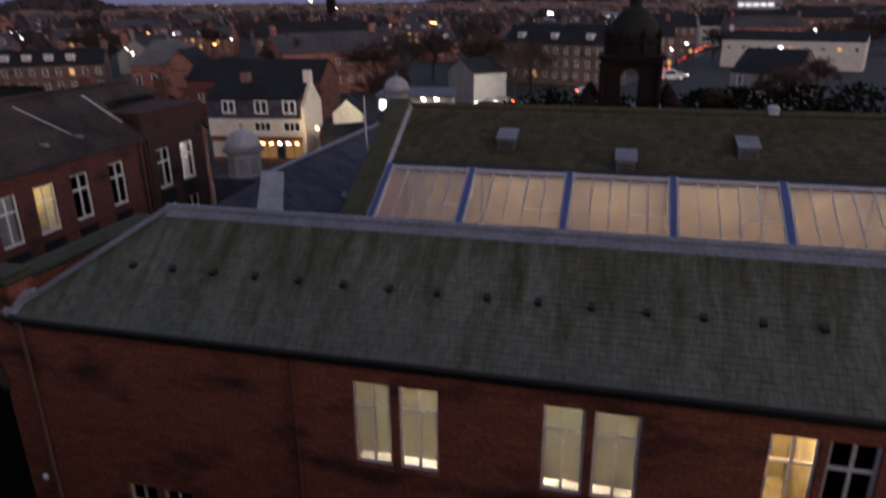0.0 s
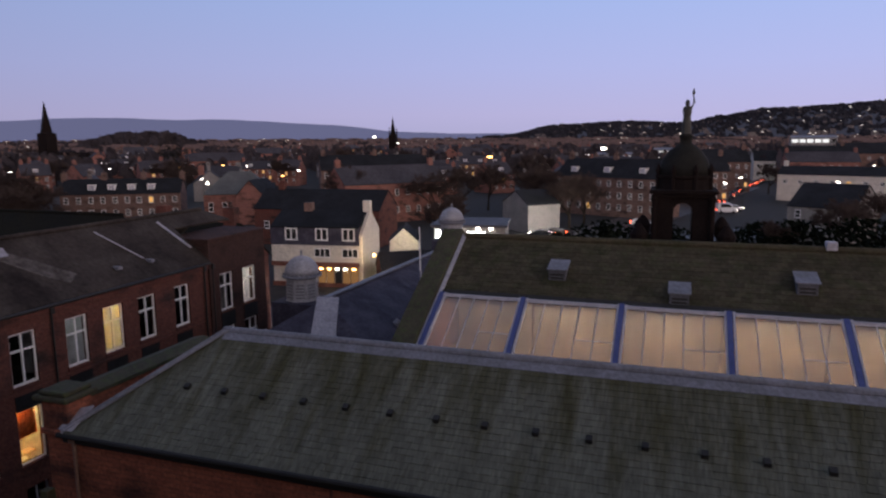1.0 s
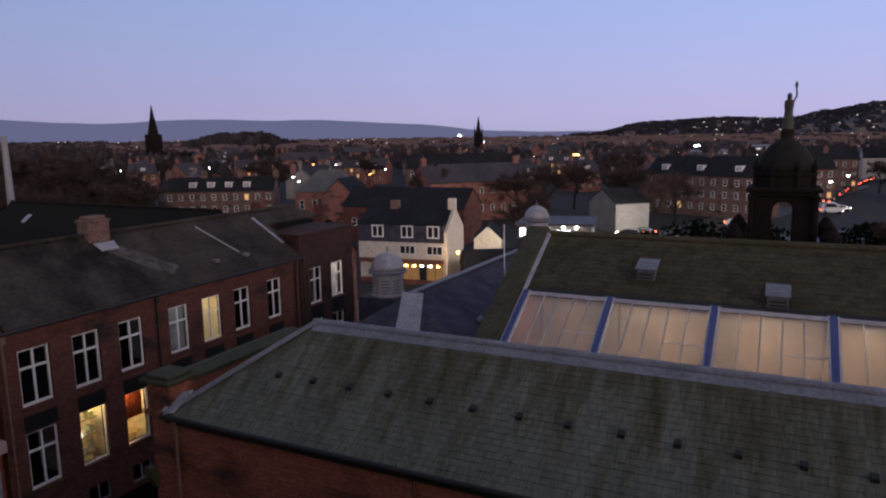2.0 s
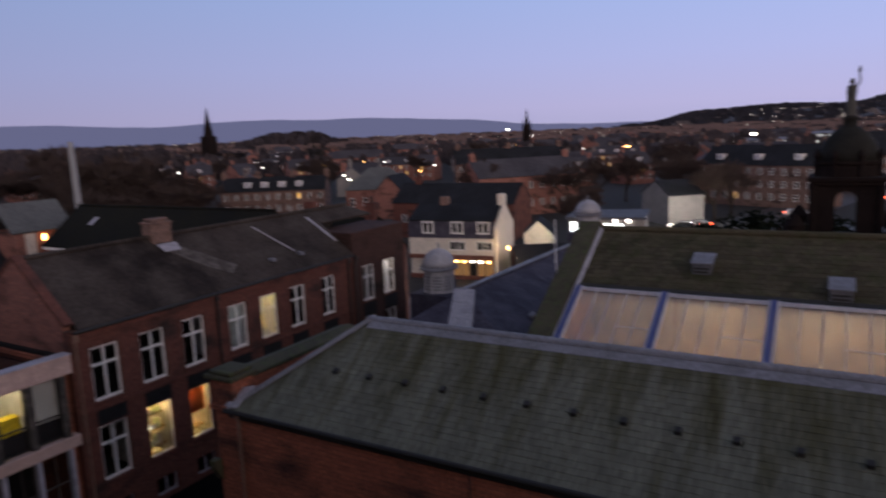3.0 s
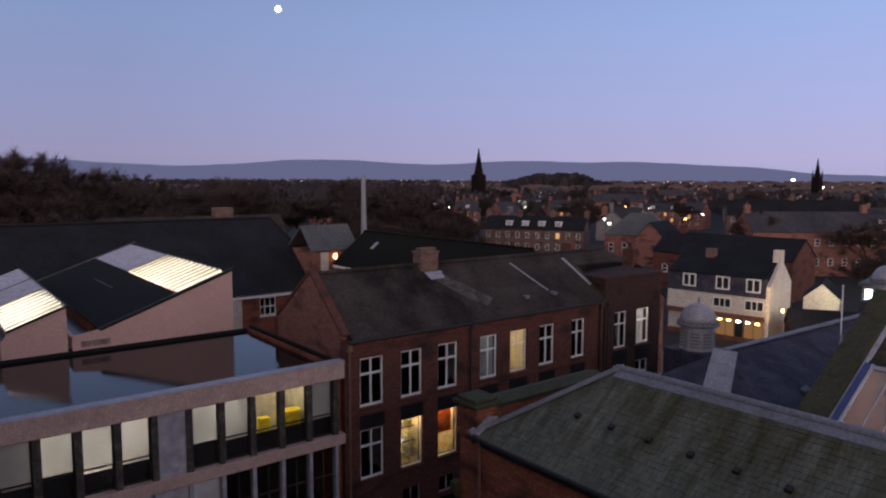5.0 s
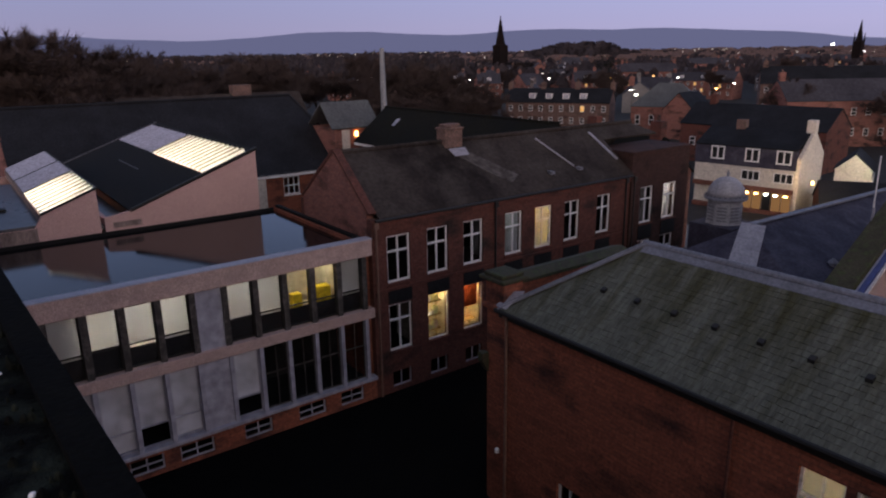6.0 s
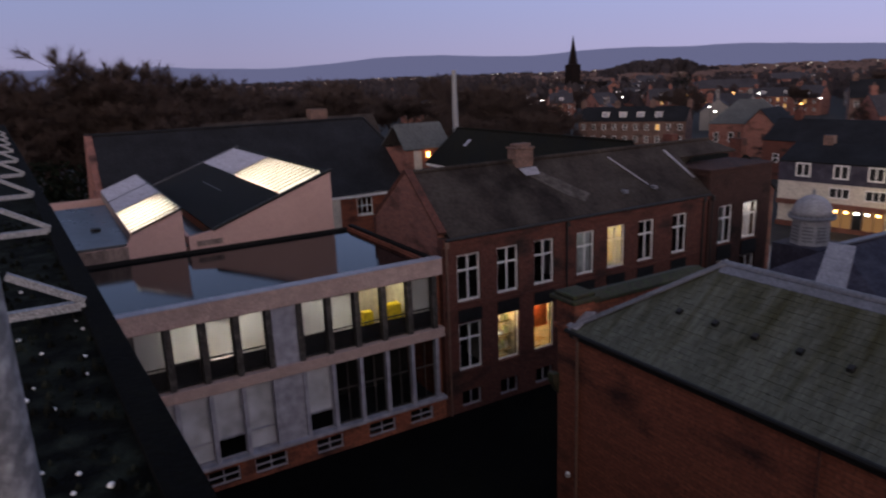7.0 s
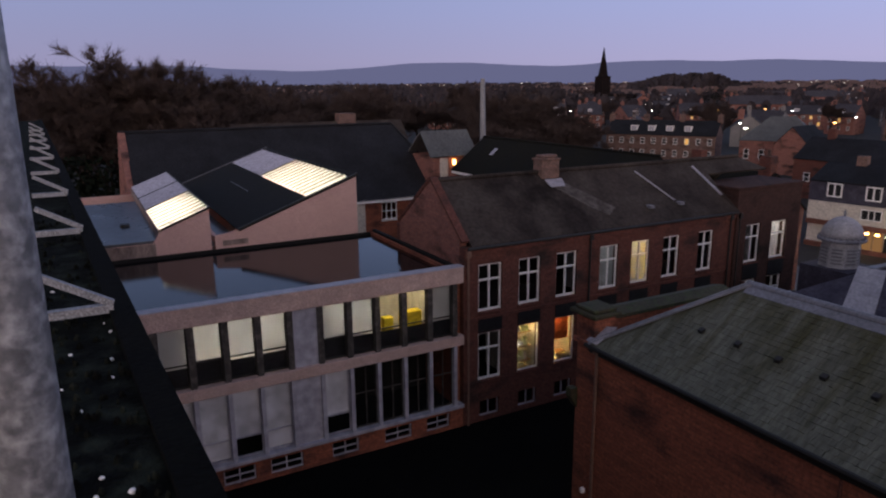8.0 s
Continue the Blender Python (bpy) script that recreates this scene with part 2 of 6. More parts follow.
RUSTY_PIPE = material("painted_downpipe", (0.15, 0.07, 0.05), (0.20, 0.13, 0.10), 0.6, 20, 2, 0.1)
WHITE = material("white_window_paint", (0.84, 0.82, 0.82), (0.72, 0.70, 0.70), 0.5, 12, 1.5, 0.05)
BLUE_PAINT = material("blue_glazing_bar_paint", (0.045, 0.062, 0.20), (0.07, 0.085, 0.23), 0.5, 12, 1.5, 0.05)
PALE_BAR = material("pale_grey_glazing_bar", (0.45, 0.44, 0.50), (0.33, 0.32, 0.38), 0.5, 12, 1.5, 0.05)
CONCRETE = material("pinkish_concrete", (0.52, 0.375, 0.34), (0.44, 0.315, 0.285), 0.9, 18, 0.5, 0.2, third=(0.37, 0.265, 0.24))
PANEL_GREY = material("grey_spandrel_panel", (0.36, 0.355, 0.42), (0.32, 0.315, 0.375), 0.6, 2.5, 0.6, 0.03)
PANEL_DARK = material("dark_spandrel_panel", (0.016, 0.016, 0.018), (0.011, 0.011, 0.012), 0.6, 8, 0.8, 0.1, spec=0.2)
PILASTER = material("sooty_window_post", (0.040, 0.036, 0.033), (0.16, 0.14, 0.13), 0.8, 25, 3.0, 0.4, stain_at=0.62)
PINK = material("pink_render", (0.62, 0.40, 0.36), (0.56, 0.36, 0.32), 0.95, 25, 0.5, 0.1, third=(0.57, 0.365, 0.33))
PINK_STAIN = material("stained_pink_render", (0.33, 0.25, 0.22), (0.15, 0.11, 0.10), 0.95, 12, 1.3, 0.2, stretch=(1, 1, 0.4))
FELT = material("black_roofing_felt", (0.014, 0.0135, 0.014), (0.021, 0.020, 0.020), 0.9, 20, 0.6, 0.3, spec=0.12)
WET_ROOF = material("rain_covered_asphalt_roof", (0.007, 0.007, 0.008), (0.009, 0.009, 0.010), 0.05, 3, 0.15, 0.0, spec=0.30)
WET_FELT = material("wet_blue_grey_felt", (0.05, 0.055, 0.07), (0.03, 0.033, 0.04), 0.3, 6, 0.6, 0.1, spec=0.6)
# far darker than bare asphalt: the yard's shade is in the colour
ASPHALT = material("shade_dark_asphalt", (0.005, 0.005, 0.005), (0.0035, 0.0035, 0.0035), 0.95, 15, 0.5, 0.3, spec=0.05)
GRASS = material("dark_town_ground", (0.016, 0.015, 0.014), (0.022, 0.019, 0.018), 0.95, 0.6, 0.02, 0.0)
ROAD = material("damp_road", (0.05, 0.045, 0.045), (0.035, 0.033, 0.034), 0.5, 8, 0.3, 0.1)
BARK = material("bare_bark", (0.034, 0.026, 0.021), (0.022, 0.017, 0.014), 0.95, 9, 1, 0.3, spec=0.1)
TWIG = material("bare_twigs", (0.088, 0.063, 0.056), (0.062, 0.046, 0.042), 0.95, 9, 0.4, 0.0, spec=0.05)
FAR_WOOD = material("far_bare_branches", (0.066, 0.055, 0.060), (0.042, 0.036, 0.041), 0.95, 0.4, 0.02, 0.0, spec=0.05)
EVERGREEN = material("evergreen_leaves", (0.010, 0.013, 0.008), (0.007, 0.009, 0.006), 0.95, 6, 0.5, 0.0, spec=0.03)
GALV = material("galvanised_steel", (0.22, 0.225, 0.25), (0.13, 0.135, 0.15), 0.5, 90, 22, 0.05, third=(0.42, 0.43, 0.46), metal=0.2)
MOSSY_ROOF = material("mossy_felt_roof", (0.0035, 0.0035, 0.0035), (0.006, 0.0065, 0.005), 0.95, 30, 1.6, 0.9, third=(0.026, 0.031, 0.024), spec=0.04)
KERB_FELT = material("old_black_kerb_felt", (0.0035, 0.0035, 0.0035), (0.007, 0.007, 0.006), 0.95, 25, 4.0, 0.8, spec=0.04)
WHITE_WALL = material("cream_painted_wall", (0.62, 0.56, 0.50), (0.52, 0.47, 0.42), 0.85, 6, 0.6, 0.1)
GREY_WALL = material("grey_harled_wall", (0.24, 0.22, 0.215), (0.18, 0.17, 0.165), 0.95, 6, 0.4, 0.2)
DOME_GREY = material("pale_lead_dome", (0.34, 0.33, 0.36), (0.24, 0.23, 0.26), 0.55, 10, 1.4, 0.2)
TOWER_STONE = material("sooty_tower_stone", (0.015, 0.010, 0.009), (0.010, 0.007, 0.007), 0.95, 8, 0.7, 0.5, spec=0.1)
STATUE = material("weathered_bronze", (0.055, 0.052, 0.046), (0.035, 0.034, 0.03), 0.7, 12, 2, 0.2)
TAN = material("tan_interior_floor", (0.52, 0.36, 0.23), (0.42, 0.28, 0.17), 0.8, 1.2, 0.5, 0.0)
ROOM = material("room_plaster", (0.55, 0.50, 0.42), (0.50, 0.45, 0.38), 0.9, 2, 0.4, 0.0)
ORANGE = material("orange_curtain", (0.65, 0.16, 0.05), (0.55, 0.12, 0.04), 0.9, 4, 0.8, 0.0)
YELLOW = material("yellow_blind", (0.80, 0.60, 0.03), (0.75, 0.52, 0.02), 0.8, 4, 0.8, 0.0)
BLIND = material("white_roller_blind", (0.66, 0.65, 0.68), (0.61, 0.60, 0.63), 0.9, 1.2, 0.5, 0.0)
GREENISH = material("stored_boxes", (0.35, 0.38, 0.12), (0.15, 0.22, 0.10), 0.8, 3, 1.5, 0.0)
# darkness of rooms without lamps, put into the colour
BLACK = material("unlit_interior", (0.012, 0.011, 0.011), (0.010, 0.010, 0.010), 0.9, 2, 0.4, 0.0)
CAR_WHITE = material("white_car_paint", (0.7, 0.7, 0.72), (0.66, 0.66, 0.68), 0.25, 3, 0.3, 0.0)
CAR_DARK = material("dark_car_paint", (0.03, 0.03, 0.035), (0.025, 0.025, 0.03), 0.25, 3, 0.3, 0.0)
RUBBER = material("tyre_rubber", (0.015, 0.015, 0.015), None, 0.9, 9, 1, 0.0)
GLASS = glass_material("window_glass", ior=1.28)
FROST = glass_material("dusty_roof_glass", (0.92, 0.91, 0.88), 0.24)
LAMP_WHITE = glow("white_street_lamp_glow", (1.0, 0.93, 0.82), 14.0)
LAMP_ORANGE = glow("orange_street_lamp_glow", (1.0, 0.42, 0.12), 16.0)
PANE_WARM = glow("warm_lit_pane", (1.0, 0.52, 0.12), 0.9)
SHOP_DIM = glow("dim_shop_pane", (1.0, 0.50, 0.20), 0.22)
PANE_WHITE = glow("white_lit_pane", (0.95, 0.95, 0.95), 1.1)
TUBE = glow("fluorescent_tube", (1.0, 0.86, 0.58), 150.0)
TUBE_SOFT = glow("office_tube", (1.0, 0.88, 0.62), 55.0)
TUBE_WARM = glow("warm_ceiling_lamp_glow", (1.0, 0.70, 0.30), 90.0)
TAIL = glow("red_tail_lamp", (1.0, 0.10, 0.04), 9.0)
HEAD = glow("white_head_lamp", (1.0, 0.93, 0.80), 12.0)
GREEN_LAMP = glow("green_signal_lamp", (0.05, 1.0, 0.55), 7.0)
MOON = glow("moonlit_disc", (1.0, 0.93, 0.80), 2.2)


def corrugated_sheet(name):
    m = bpy.data.materials.new(name)
    m.use_nodes = True
    n, l = m.node_tree.nodes, m.node_tree.links
    n.clear()
    o, a, b, c, mx, m2 = (n.new("ShaderNodeOutputMaterial"), n.new("ShaderNodeBsdfTranslucent"), n.new("ShaderNodeBsdfDiffuse"),
                          n.new("ShaderNodeBsdfGlossy"), n.new("ShaderNodeMixShader"), n.new("ShaderNodeMixShader"))
    g, t = n.new("ShaderNodeNewGeometry"), n.new("ShaderNodeTexNoise")
    t.inputs["Scale"].default_value, t.inputs["Detail"].default_value = 0.9, 6
    r = n.new("ShaderNodeValToRGB")
    r.color_ramp.elements[0].position, r.color_ramp.elements[1].position = 0.35, 0.6
    r.color_ramp.elements[0].color, r.color_ramp.elements[1].color = (0.70, 0.68, 0.62, 1), (0.80, 0.79, 0.74, 1)
    l.new(g.outputs["Position"], t.inputs["Vector"])
    l.new(t.outputs["Fac"], r.inputs[0])
    l.new(r.outputs[0], a.inputs[0])
    l.new(r.outputs[0], b.inputs[0])
    c.inputs["Roughness"].default_value = 0.4
    mx.inputs[0].default_value, m2.inputs[0].default_value = 0.45, 0.06
    l.new(a.outputs[0], mx.inputs[1])
    l.new(b.outputs[0], mx.inputs[2])
    l.new(mx.outputs[0], m2.inputs[1])
    l.new(c.outputs[0], m2.inputs[2])
    l.new(m2.outputs[0], o.inputs[0])
    return m


POLY = corrugated_sheet("corrugated_plastic_sheet")
SHEET_PALE = material("pale_opaque_roof_sheet", (0.50, 0.48, 0.56), (0.42, 0.40, 0.47), 0.6, 6, 0.8, 0.05)
# paints the dim stripes that ribs show when lit from below
RIB = material("dull_crest_stripe", (0.34, 0.31, 0.20), (0.26, 0.24, 0.16), 0.7, 12, 1.5, 0.05)


# ---------------------------------------------------------------- mesh helpers
class Shape:
    """Vertices and faces that grow solid by solid."""

    def __init__(self):
        self.v, self.f = [], []

    def add(self, verts, faces):
        k = len(self.v)
        self.v += [tuple(p) for p in verts]
        self.f += [tuple(i + k for i in f) for f in faces]
        return self

    def box(self, x0, y0, z0, x1, y1, z1):
        v = [(x, y, z) for z in (z0, z1) for y in (y0, y1) for x in (x0, x1)]
        return self.add(v, [(0, 2, 3, 1), (4, 5, 7, 6), (0, 1, 5, 4), (2, 6, 7, 3), (0, 4, 6, 2), (1, 3, 7, 5)])

    def slab(self, pts, thick):
        """A plate under a flat outline, thick metres deep along its normal."""
        pts = [Vector(p) for p in pts]
        nrm = (pts[1] - pts[0]).cross(pts[2] - pts[0]).normalized()
        if nrm.z < 0:
            pts.reverse()
            nrm = -nrm
        k = len(pts)
        low = [p - nrm * thick for p in pts]
        return self.add(pts + low, [tuple(range(k)), tuple(range(2 * k - 1, k - 1, -1))] +
                        [((i + 1) % k, i, i + k, (i + 1) % k + k) for i in range(k)])

    def prism(self, outline, axis, a, b):
        """An outline in the two other axes, drawn out along an axis from a to b."""
        def at(p, s):
            return {"x": (s, p[0], p[1]), "y": (p[0], s, p[1]), "z": (p[0], p[1], s)}[axis]
        k = len(outline)
        return self.add([at(p, a) for p in outline] + [at(p, b) for p in outline],
                        [tuple(range(k)), tuple(range(2 * k - 1, k - 1, -1))] + [((i + 1) % k, i, i + k, (i + 1) % k + k) for i in range(k)])

    def beam(self, p, q, w, h, sides=4):
        """A bar from p to q."""
        p, q = Vector(p), Vector(q)
        d = (q - p).normalized()
        up = Vector((0, 0, 1)) if abs(d.z) < 0.95 else Vector((0, 1, 0))
        s = d.cross(up).normalized()
        u = s.cross(d)
        ring = [(s * w * sx + u * h * sy) / 2 for sx, sy in ((-1, -1), (1, -1), (1, 1), (-1, 1))]
        return self.add([p + r for r in ring] + [q + r for r in ring],
                        [(3, 2, 1, 0), (4, 5, 6, 7), (0, 1, 5, 4), (1, 2, 6, 5), (2, 3, 7, 6), (3, 0, 4, 7)])

    def tube(self, p, q, r0, r1=None, n=8):
        """A round, tapered bar."""
        p, q = Vector(p), Vector(q)
        r1 = r0 if r1 is None else r1
        d = (q - p).normalized()
        up = Vector((0, 0, 1)) if abs(d.z) < 0.95 else Vector((0, 1, 0))
        s = d.cross(up).normalized()
        u = s.cross(d)
        ring = [s * math.cos(2 * math.pi * i / n) + u * math.sin(2 * math.pi * i / n) for i in range(n)]
        return self.add([p + c * r0 for c in ring] + [q + c * r1 for c in ring],
                        [tuple(range(n - 1, -1, -1)), tuple(range(n, 2 * n))] + [(i, (i + 1) % n, (i + 1) % n + n, i + n) for i in range(n)])

    def lathe(self, x, y, profile, n=24):
        """A turned solid on the upright axis through x, y; the profile is radius, height from the bottom up."""
        k = len(self.v)
        for r, z in profile:
            self.v += [(x + r * math.cos(2 * math.pi * i / n), y + r * math.sin(2 * math.pi * i / n), z) for i in range(n)]
        for j in range(len(profile) - 1):
            self.f += [(k + j * n + i, k + j * n + (i + 1) % n, k + (j + 1) * n + (i + 1) % n, k + (j + 1) * n + i) for i in range(n)]
        m = len(profile) - 1
        self.f += [tuple(k + i for i in range(n - 1, -1, -1)), tuple(k + m * n + i for i in range(n))]
        return self


ORIGIN = {}


def thing(name, loc, label, category, group="", kind=""):
    """An Empty at the base of a thing."""
    ob = new(name)
    ob.location = loc
    ORIGIN[ob] = Vector(loc)
    return tagged(ob, label, category, group, kind)


def mesh_of(name, shape, mat, origin=(0, 0, 0), bevel=0.0, smooth=False):
    me = bpy.data.meshes.new(name)
    o = Vector(origin)
    me.from_pydata([Vector(p) - o for p in shape.v], [], shape.f)
    if bevel:
        bm = bmesh.new()
        bm.from_mesh(me)
        bmesh.ops.bevel(bm, geom=[e for e in bm.edges if len(e.link_faces) == 2 and e.calc_face_angle(0) > 0.5], offset=bevel, segments=1, affect="EDGES")
        bm.to_mesh(me)
        bm.free()
    if not bevel:
        bm = bmesh.new()
        bm.from_mesh(me)
        loose = [v for v in bm.verts if not v.link_faces]
        if loose:
            bmesh.ops.delete(bm, geom=loose, context="VERTS")
        bm.to_mesh(me)
        bm.free()
    me.materials.append(mat)
    if smooth:
        me.polygons.foreach_set("use_smooth", [True] * len(me.polygons))
    me.update()
    return me


def part(name, shape, mat, parent, label="", bevel=0.0, smooth=False, kind=""):
    """ONE mesh under a thing or under a part, given in the thing's outer coordinates."""
    o = ORIGIN[parent]
    ob = new(name, mesh_of(name, shape, mat, o, bevel, smooth))
    ob.parent = parent
    ORIGIN[ob] = o
    return tagged(ob, label, "", "", kind)


def solid(name, shape, mat, label, category, kind="", group="", bevel=0.0, smooth=False, loc=None):
    """A thing that is one mesh."""
    loc = loc or shape.v[0]
    ob = new(name, mesh_of(name, shape, mat, loc, bevel, smooth))
    ob.location = loc
    ORIGIN[ob] = Vector(loc)
    return tagged(ob, label, category, group, kind)


def pierced(shape, axis, a, b, u0, u1, z0, z1, holes):
    """A wall between a and b across an axis, from u0 to u1 and z0 to z1, with openings (u0, u1, z0, z1) through it, in one skin."""
    us = sorted({u0, u1, *(h[0] for h in holes), *(h[1] for h in holes)})
    zs = sorted({z0, z1, *(h[2] for h in holes), *(h[3] for h in holes)})
    nu, nz = len(us), len(zs)
    k = len(shape.v)
    for w in (a, b):
        shape.v += [(w, u, z) if axis == "x" else (u, w, z) for u in us for z in zs]

    def vid(side, i, j):
        return k + side * nu * nz + i * nz + j

    def full(i, j):
        if not (0 <= i < nu - 1 and 0 <= j < nz - 1):
            return False
        u, z = (us[i] + us[i + 1]) / 2, (zs[j] + zs[j + 1]) / 2
        return not any(h[0] < u < h[1] and h[2] < z < h[3] for h in holes)
    for i in range(nu - 1):
        for j in range(nz - 1):
            if not full(i, j):
                continue
            for side in (0, 1):
                shape.f.append((vid(side, i, j), vid(side, i + 1, j), vid(side, i + 1, j + 1), vid(side, i, j + 1)))
            for di, dj, p, q in ((-1, 0, (i, j), (i, j + 1)), (1, 0, (i + 1, j), (i + 1, j + 1)), (0, -1, (i, j), (i + 1, j)), (0, 1, (i, j + 1), (i + 1, j + 1))):
                if not full(i + di, j + dj):
                    shape.f.append((vid(0, *p), vid(0, *q), vid(1, *q), vid(1, *p)))
    return shape


def flat_box(axis, face, depth, u0, u1, z0, z1):
    """A box on a wall: it starts at face and goes depth metres along the axis."""
    s = Shape()
    lo, hi = min(face, face + depth), max(face, face + depth)
    return s.box(lo, u0, z0, hi, u1, z1) if axis == "x" else s.box(u0, lo, z0, u1, hi, z1)


# ---------------------------------------------------------------- windows and rooms
def window(parent, axis, face, out, u0, u1, z0, z1, upright=(0.5,), cross=(0.32,), bar=0.07, mat=WHITE, inset=0.12, glass=GLASS, sill=True, name="window"):
    """A framed window set back in its opening; upright and cross bars at fractions of width and height from the top."""
    f = face - out * inset
    zc = [z0] + sorted(z1 - (z1 - z0) * c for c in cross) + [z1]
    uc = [u0] + sorted(u0 + (u1 - u0) * k for k in upright) + [u1]
    gaps = [(p + bar * (1 if p == u0 else 0.45), q - bar * (1 if q == u1 else 0.45), a + bar * (1.2 if a == z0 else 0.5), b - bar * (1 if b == z1 else 0.5))
            for p, q in zip(uc, uc[1:]) for a, b in zip(zc, zc[1:])]
    s = pierced(Shape(), axis, f - out * 0.08, f, u0, u1, z0, z1, gaps)
    w = part(name, s, mat, parent)
    part("pane", flat_box(axis, f - out * 0.035, -out * 0.008, u0 + bar * 0.5, u1 - bar * 0.5, z0 + bar * 0.5, z1 - bar * 0.5), glass, w).visible_shadow = False
    if sill:
        part("window_sill", flat_box(axis, face - out * 0.15, out * 0.22, u0 - 0.06, u1 + 0.06, z0 - 0.10, z0 - 0.004), mat if sill is True else sill, w)
    return w


def room(axis, face, out, u0, u1, z0, z1, deep, wall, label, lamps=1, lamp_mat=TUBE, lamp_len=1.0):
    """A lit room behind an opening, open towards it, with tubes under its ceiling."""
    f = face - out * 0.42
    back = f - out * deep
    s = Shape()
    t = 0.06
    for bx in ((back, -out * t, u0, u1, z0, z1), (f, -out * deep, u0 - t, u0, z0, z1), (f, -out * deep, u1, u1 + t, z0, z1),
               (f, -out * deep, u0, u1, z0 - t, z0), (f, -out * deep, u0, u1, z1, z1 + t)):
        q = flat_box(axis, *bx)
        s.add(q.v, q.f)
    solid("room", s, wall, label, "room", kind="structure")
    for i in range(lamps):
        u = u0 + (u1 - u0) * (i + 0.5) / lamps
        q = flat_box(axis, f - out * deep * 0.3, -out * 0.14, u - lamp_len / 2, u + lamp_len / 2, z1 - 0.16, z1 - 0.08)
        solid("ceiling_lamp", q, lamp_mat, "lit ceiling lamp tube inside a room", "lamp", group="ceiling lamps")


def gutter(parent, p, q, r=0.075, name="gutter"):
    s = Shape()
    s.tube(p, q, r, n=8)
    return part(name, s, IRON, parent)


# ---------------------------------------------------------------- ground
def rise(d):
    """How high the ground stands d metres from the lookout: the far town climbs gently."""
    return 2.0 * min(1, max(0, (d - 250) / 450)) + 10.0 * min(1, max(0, (d - 700) / 1100))


g = Shape()
RINGS = [0, 30, 90, 250, 475, 700, 1250, 1800, 4600]
NSEG = 48
gv = [(0, 0, 0)] + [(r * math.cos(2 * math.pi * i / NSEG), r * math.sin(2 * math.pi * i / NSEG), rise(r)) for r in RINGS[1:] for i in range(NSEG)]
gf = [(0, 1 + i, 1 + (i + 1) % NSEG) for i in range(NSEG)]
for k in range(len(RINGS) - 2):
    gf += [(1 + k * NSEG + i, 1 + (k + 1) * NSEG + i, 1 + (k + 1) * NSEG + (i + 1) % NSEG, 1 + k * NSEG + (i + 1) % NSEG) for i in range(NSEG)]
g.add(gv, gf)
solid("ground", g, GRASS, "dark town ground reaching to the horizon", "ground", kind="structure", loc=(0, 0, 0))
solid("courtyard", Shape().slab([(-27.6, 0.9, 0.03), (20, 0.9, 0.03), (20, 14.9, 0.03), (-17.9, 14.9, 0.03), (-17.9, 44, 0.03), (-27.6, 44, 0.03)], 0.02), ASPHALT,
      "asphalt courtyard between the school wings, shade put into its colour", "courtyard", kind="structure")

# ---------------------------------------------------------------- slate-roofed red stone wing
EAVE_Y, RIDGE_Y, EAVE_Z, RIDGE_Z = 15.0, 18.3, 8.40, 10.85
WEST, APEX, EAST = -17.2, -13.63, 14.0
wing = thing("school_wing", (-2, 18.3, 0), "red sandstone school wing with a hipped mossy slate roof", "building")
N_WIN = [(-6.44, -5.36), (-5.16, -4.06), (-1.36, -0.31), (-0.10, 1.02), (3.86, 4.93), (5.11, 6.2)]
holes = [(a, b, 4.85, 7.47) for a, b in N_WIN] + [(-14.25, -13.2, 0.3, 2.7), (-13.0, -11.95, 0.3, 2.7)]
part("wall", pierced(Shape(), "y", EAVE_Y, EAVE_Y + 0.4, -18.0, EAST, 0, EAVE_Z - 0.1, holes), RED_STONE, wing)
part("wall", Shape().box(-18.0, EAVE_Y + 0.4, 0, WEST, 21.8, 9.05), RED_STONE, wing)
part("wall", Shape().box(WEST, 21.4, 0, EAST, 21.8, EAVE_Z - 0.1), RED_STONE, wing)
part("wall", Shape().box(EAST - 0.4, EAVE_Y + 0.4, 0, EAST, 21.4, EAVE_Z - 0.1), RED_STONE, wing)
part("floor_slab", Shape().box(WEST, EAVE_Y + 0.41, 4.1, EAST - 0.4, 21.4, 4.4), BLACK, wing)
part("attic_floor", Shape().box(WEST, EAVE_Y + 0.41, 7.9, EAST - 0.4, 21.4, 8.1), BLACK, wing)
roof_n = part("roof", Shape().slab([(WEST, EAVE_Y - 0.2, EAVE_Z - 0.12), (EAST + 0.2, EAVE_Y - 0.2, EAVE_Z - 0.12), (EAST + 0.2, RIDGE_Y, RIDGE_Z), (APEX, RIDGE_Y, RIDGE_Z)], 0.12)
              .slab([(WEST, EAVE_Y - 0.2, EAVE_Z - 0.12), (APEX, RIDGE_Y, RIDGE_Z), (WEST, 22.0, EAVE_Z - 0.12)], 0.12)
              .slab([(WEST, 22.0, EAVE_Z - 0.12), (EAST + 0.2, 22.0, EAVE_Z - 0.12), (EAST + 0.2, RIDGE_Y, RIDGE_Z), (APEX, RIDGE_Y, RIDGE_Z)], 0.12), SLATE_N, wing)
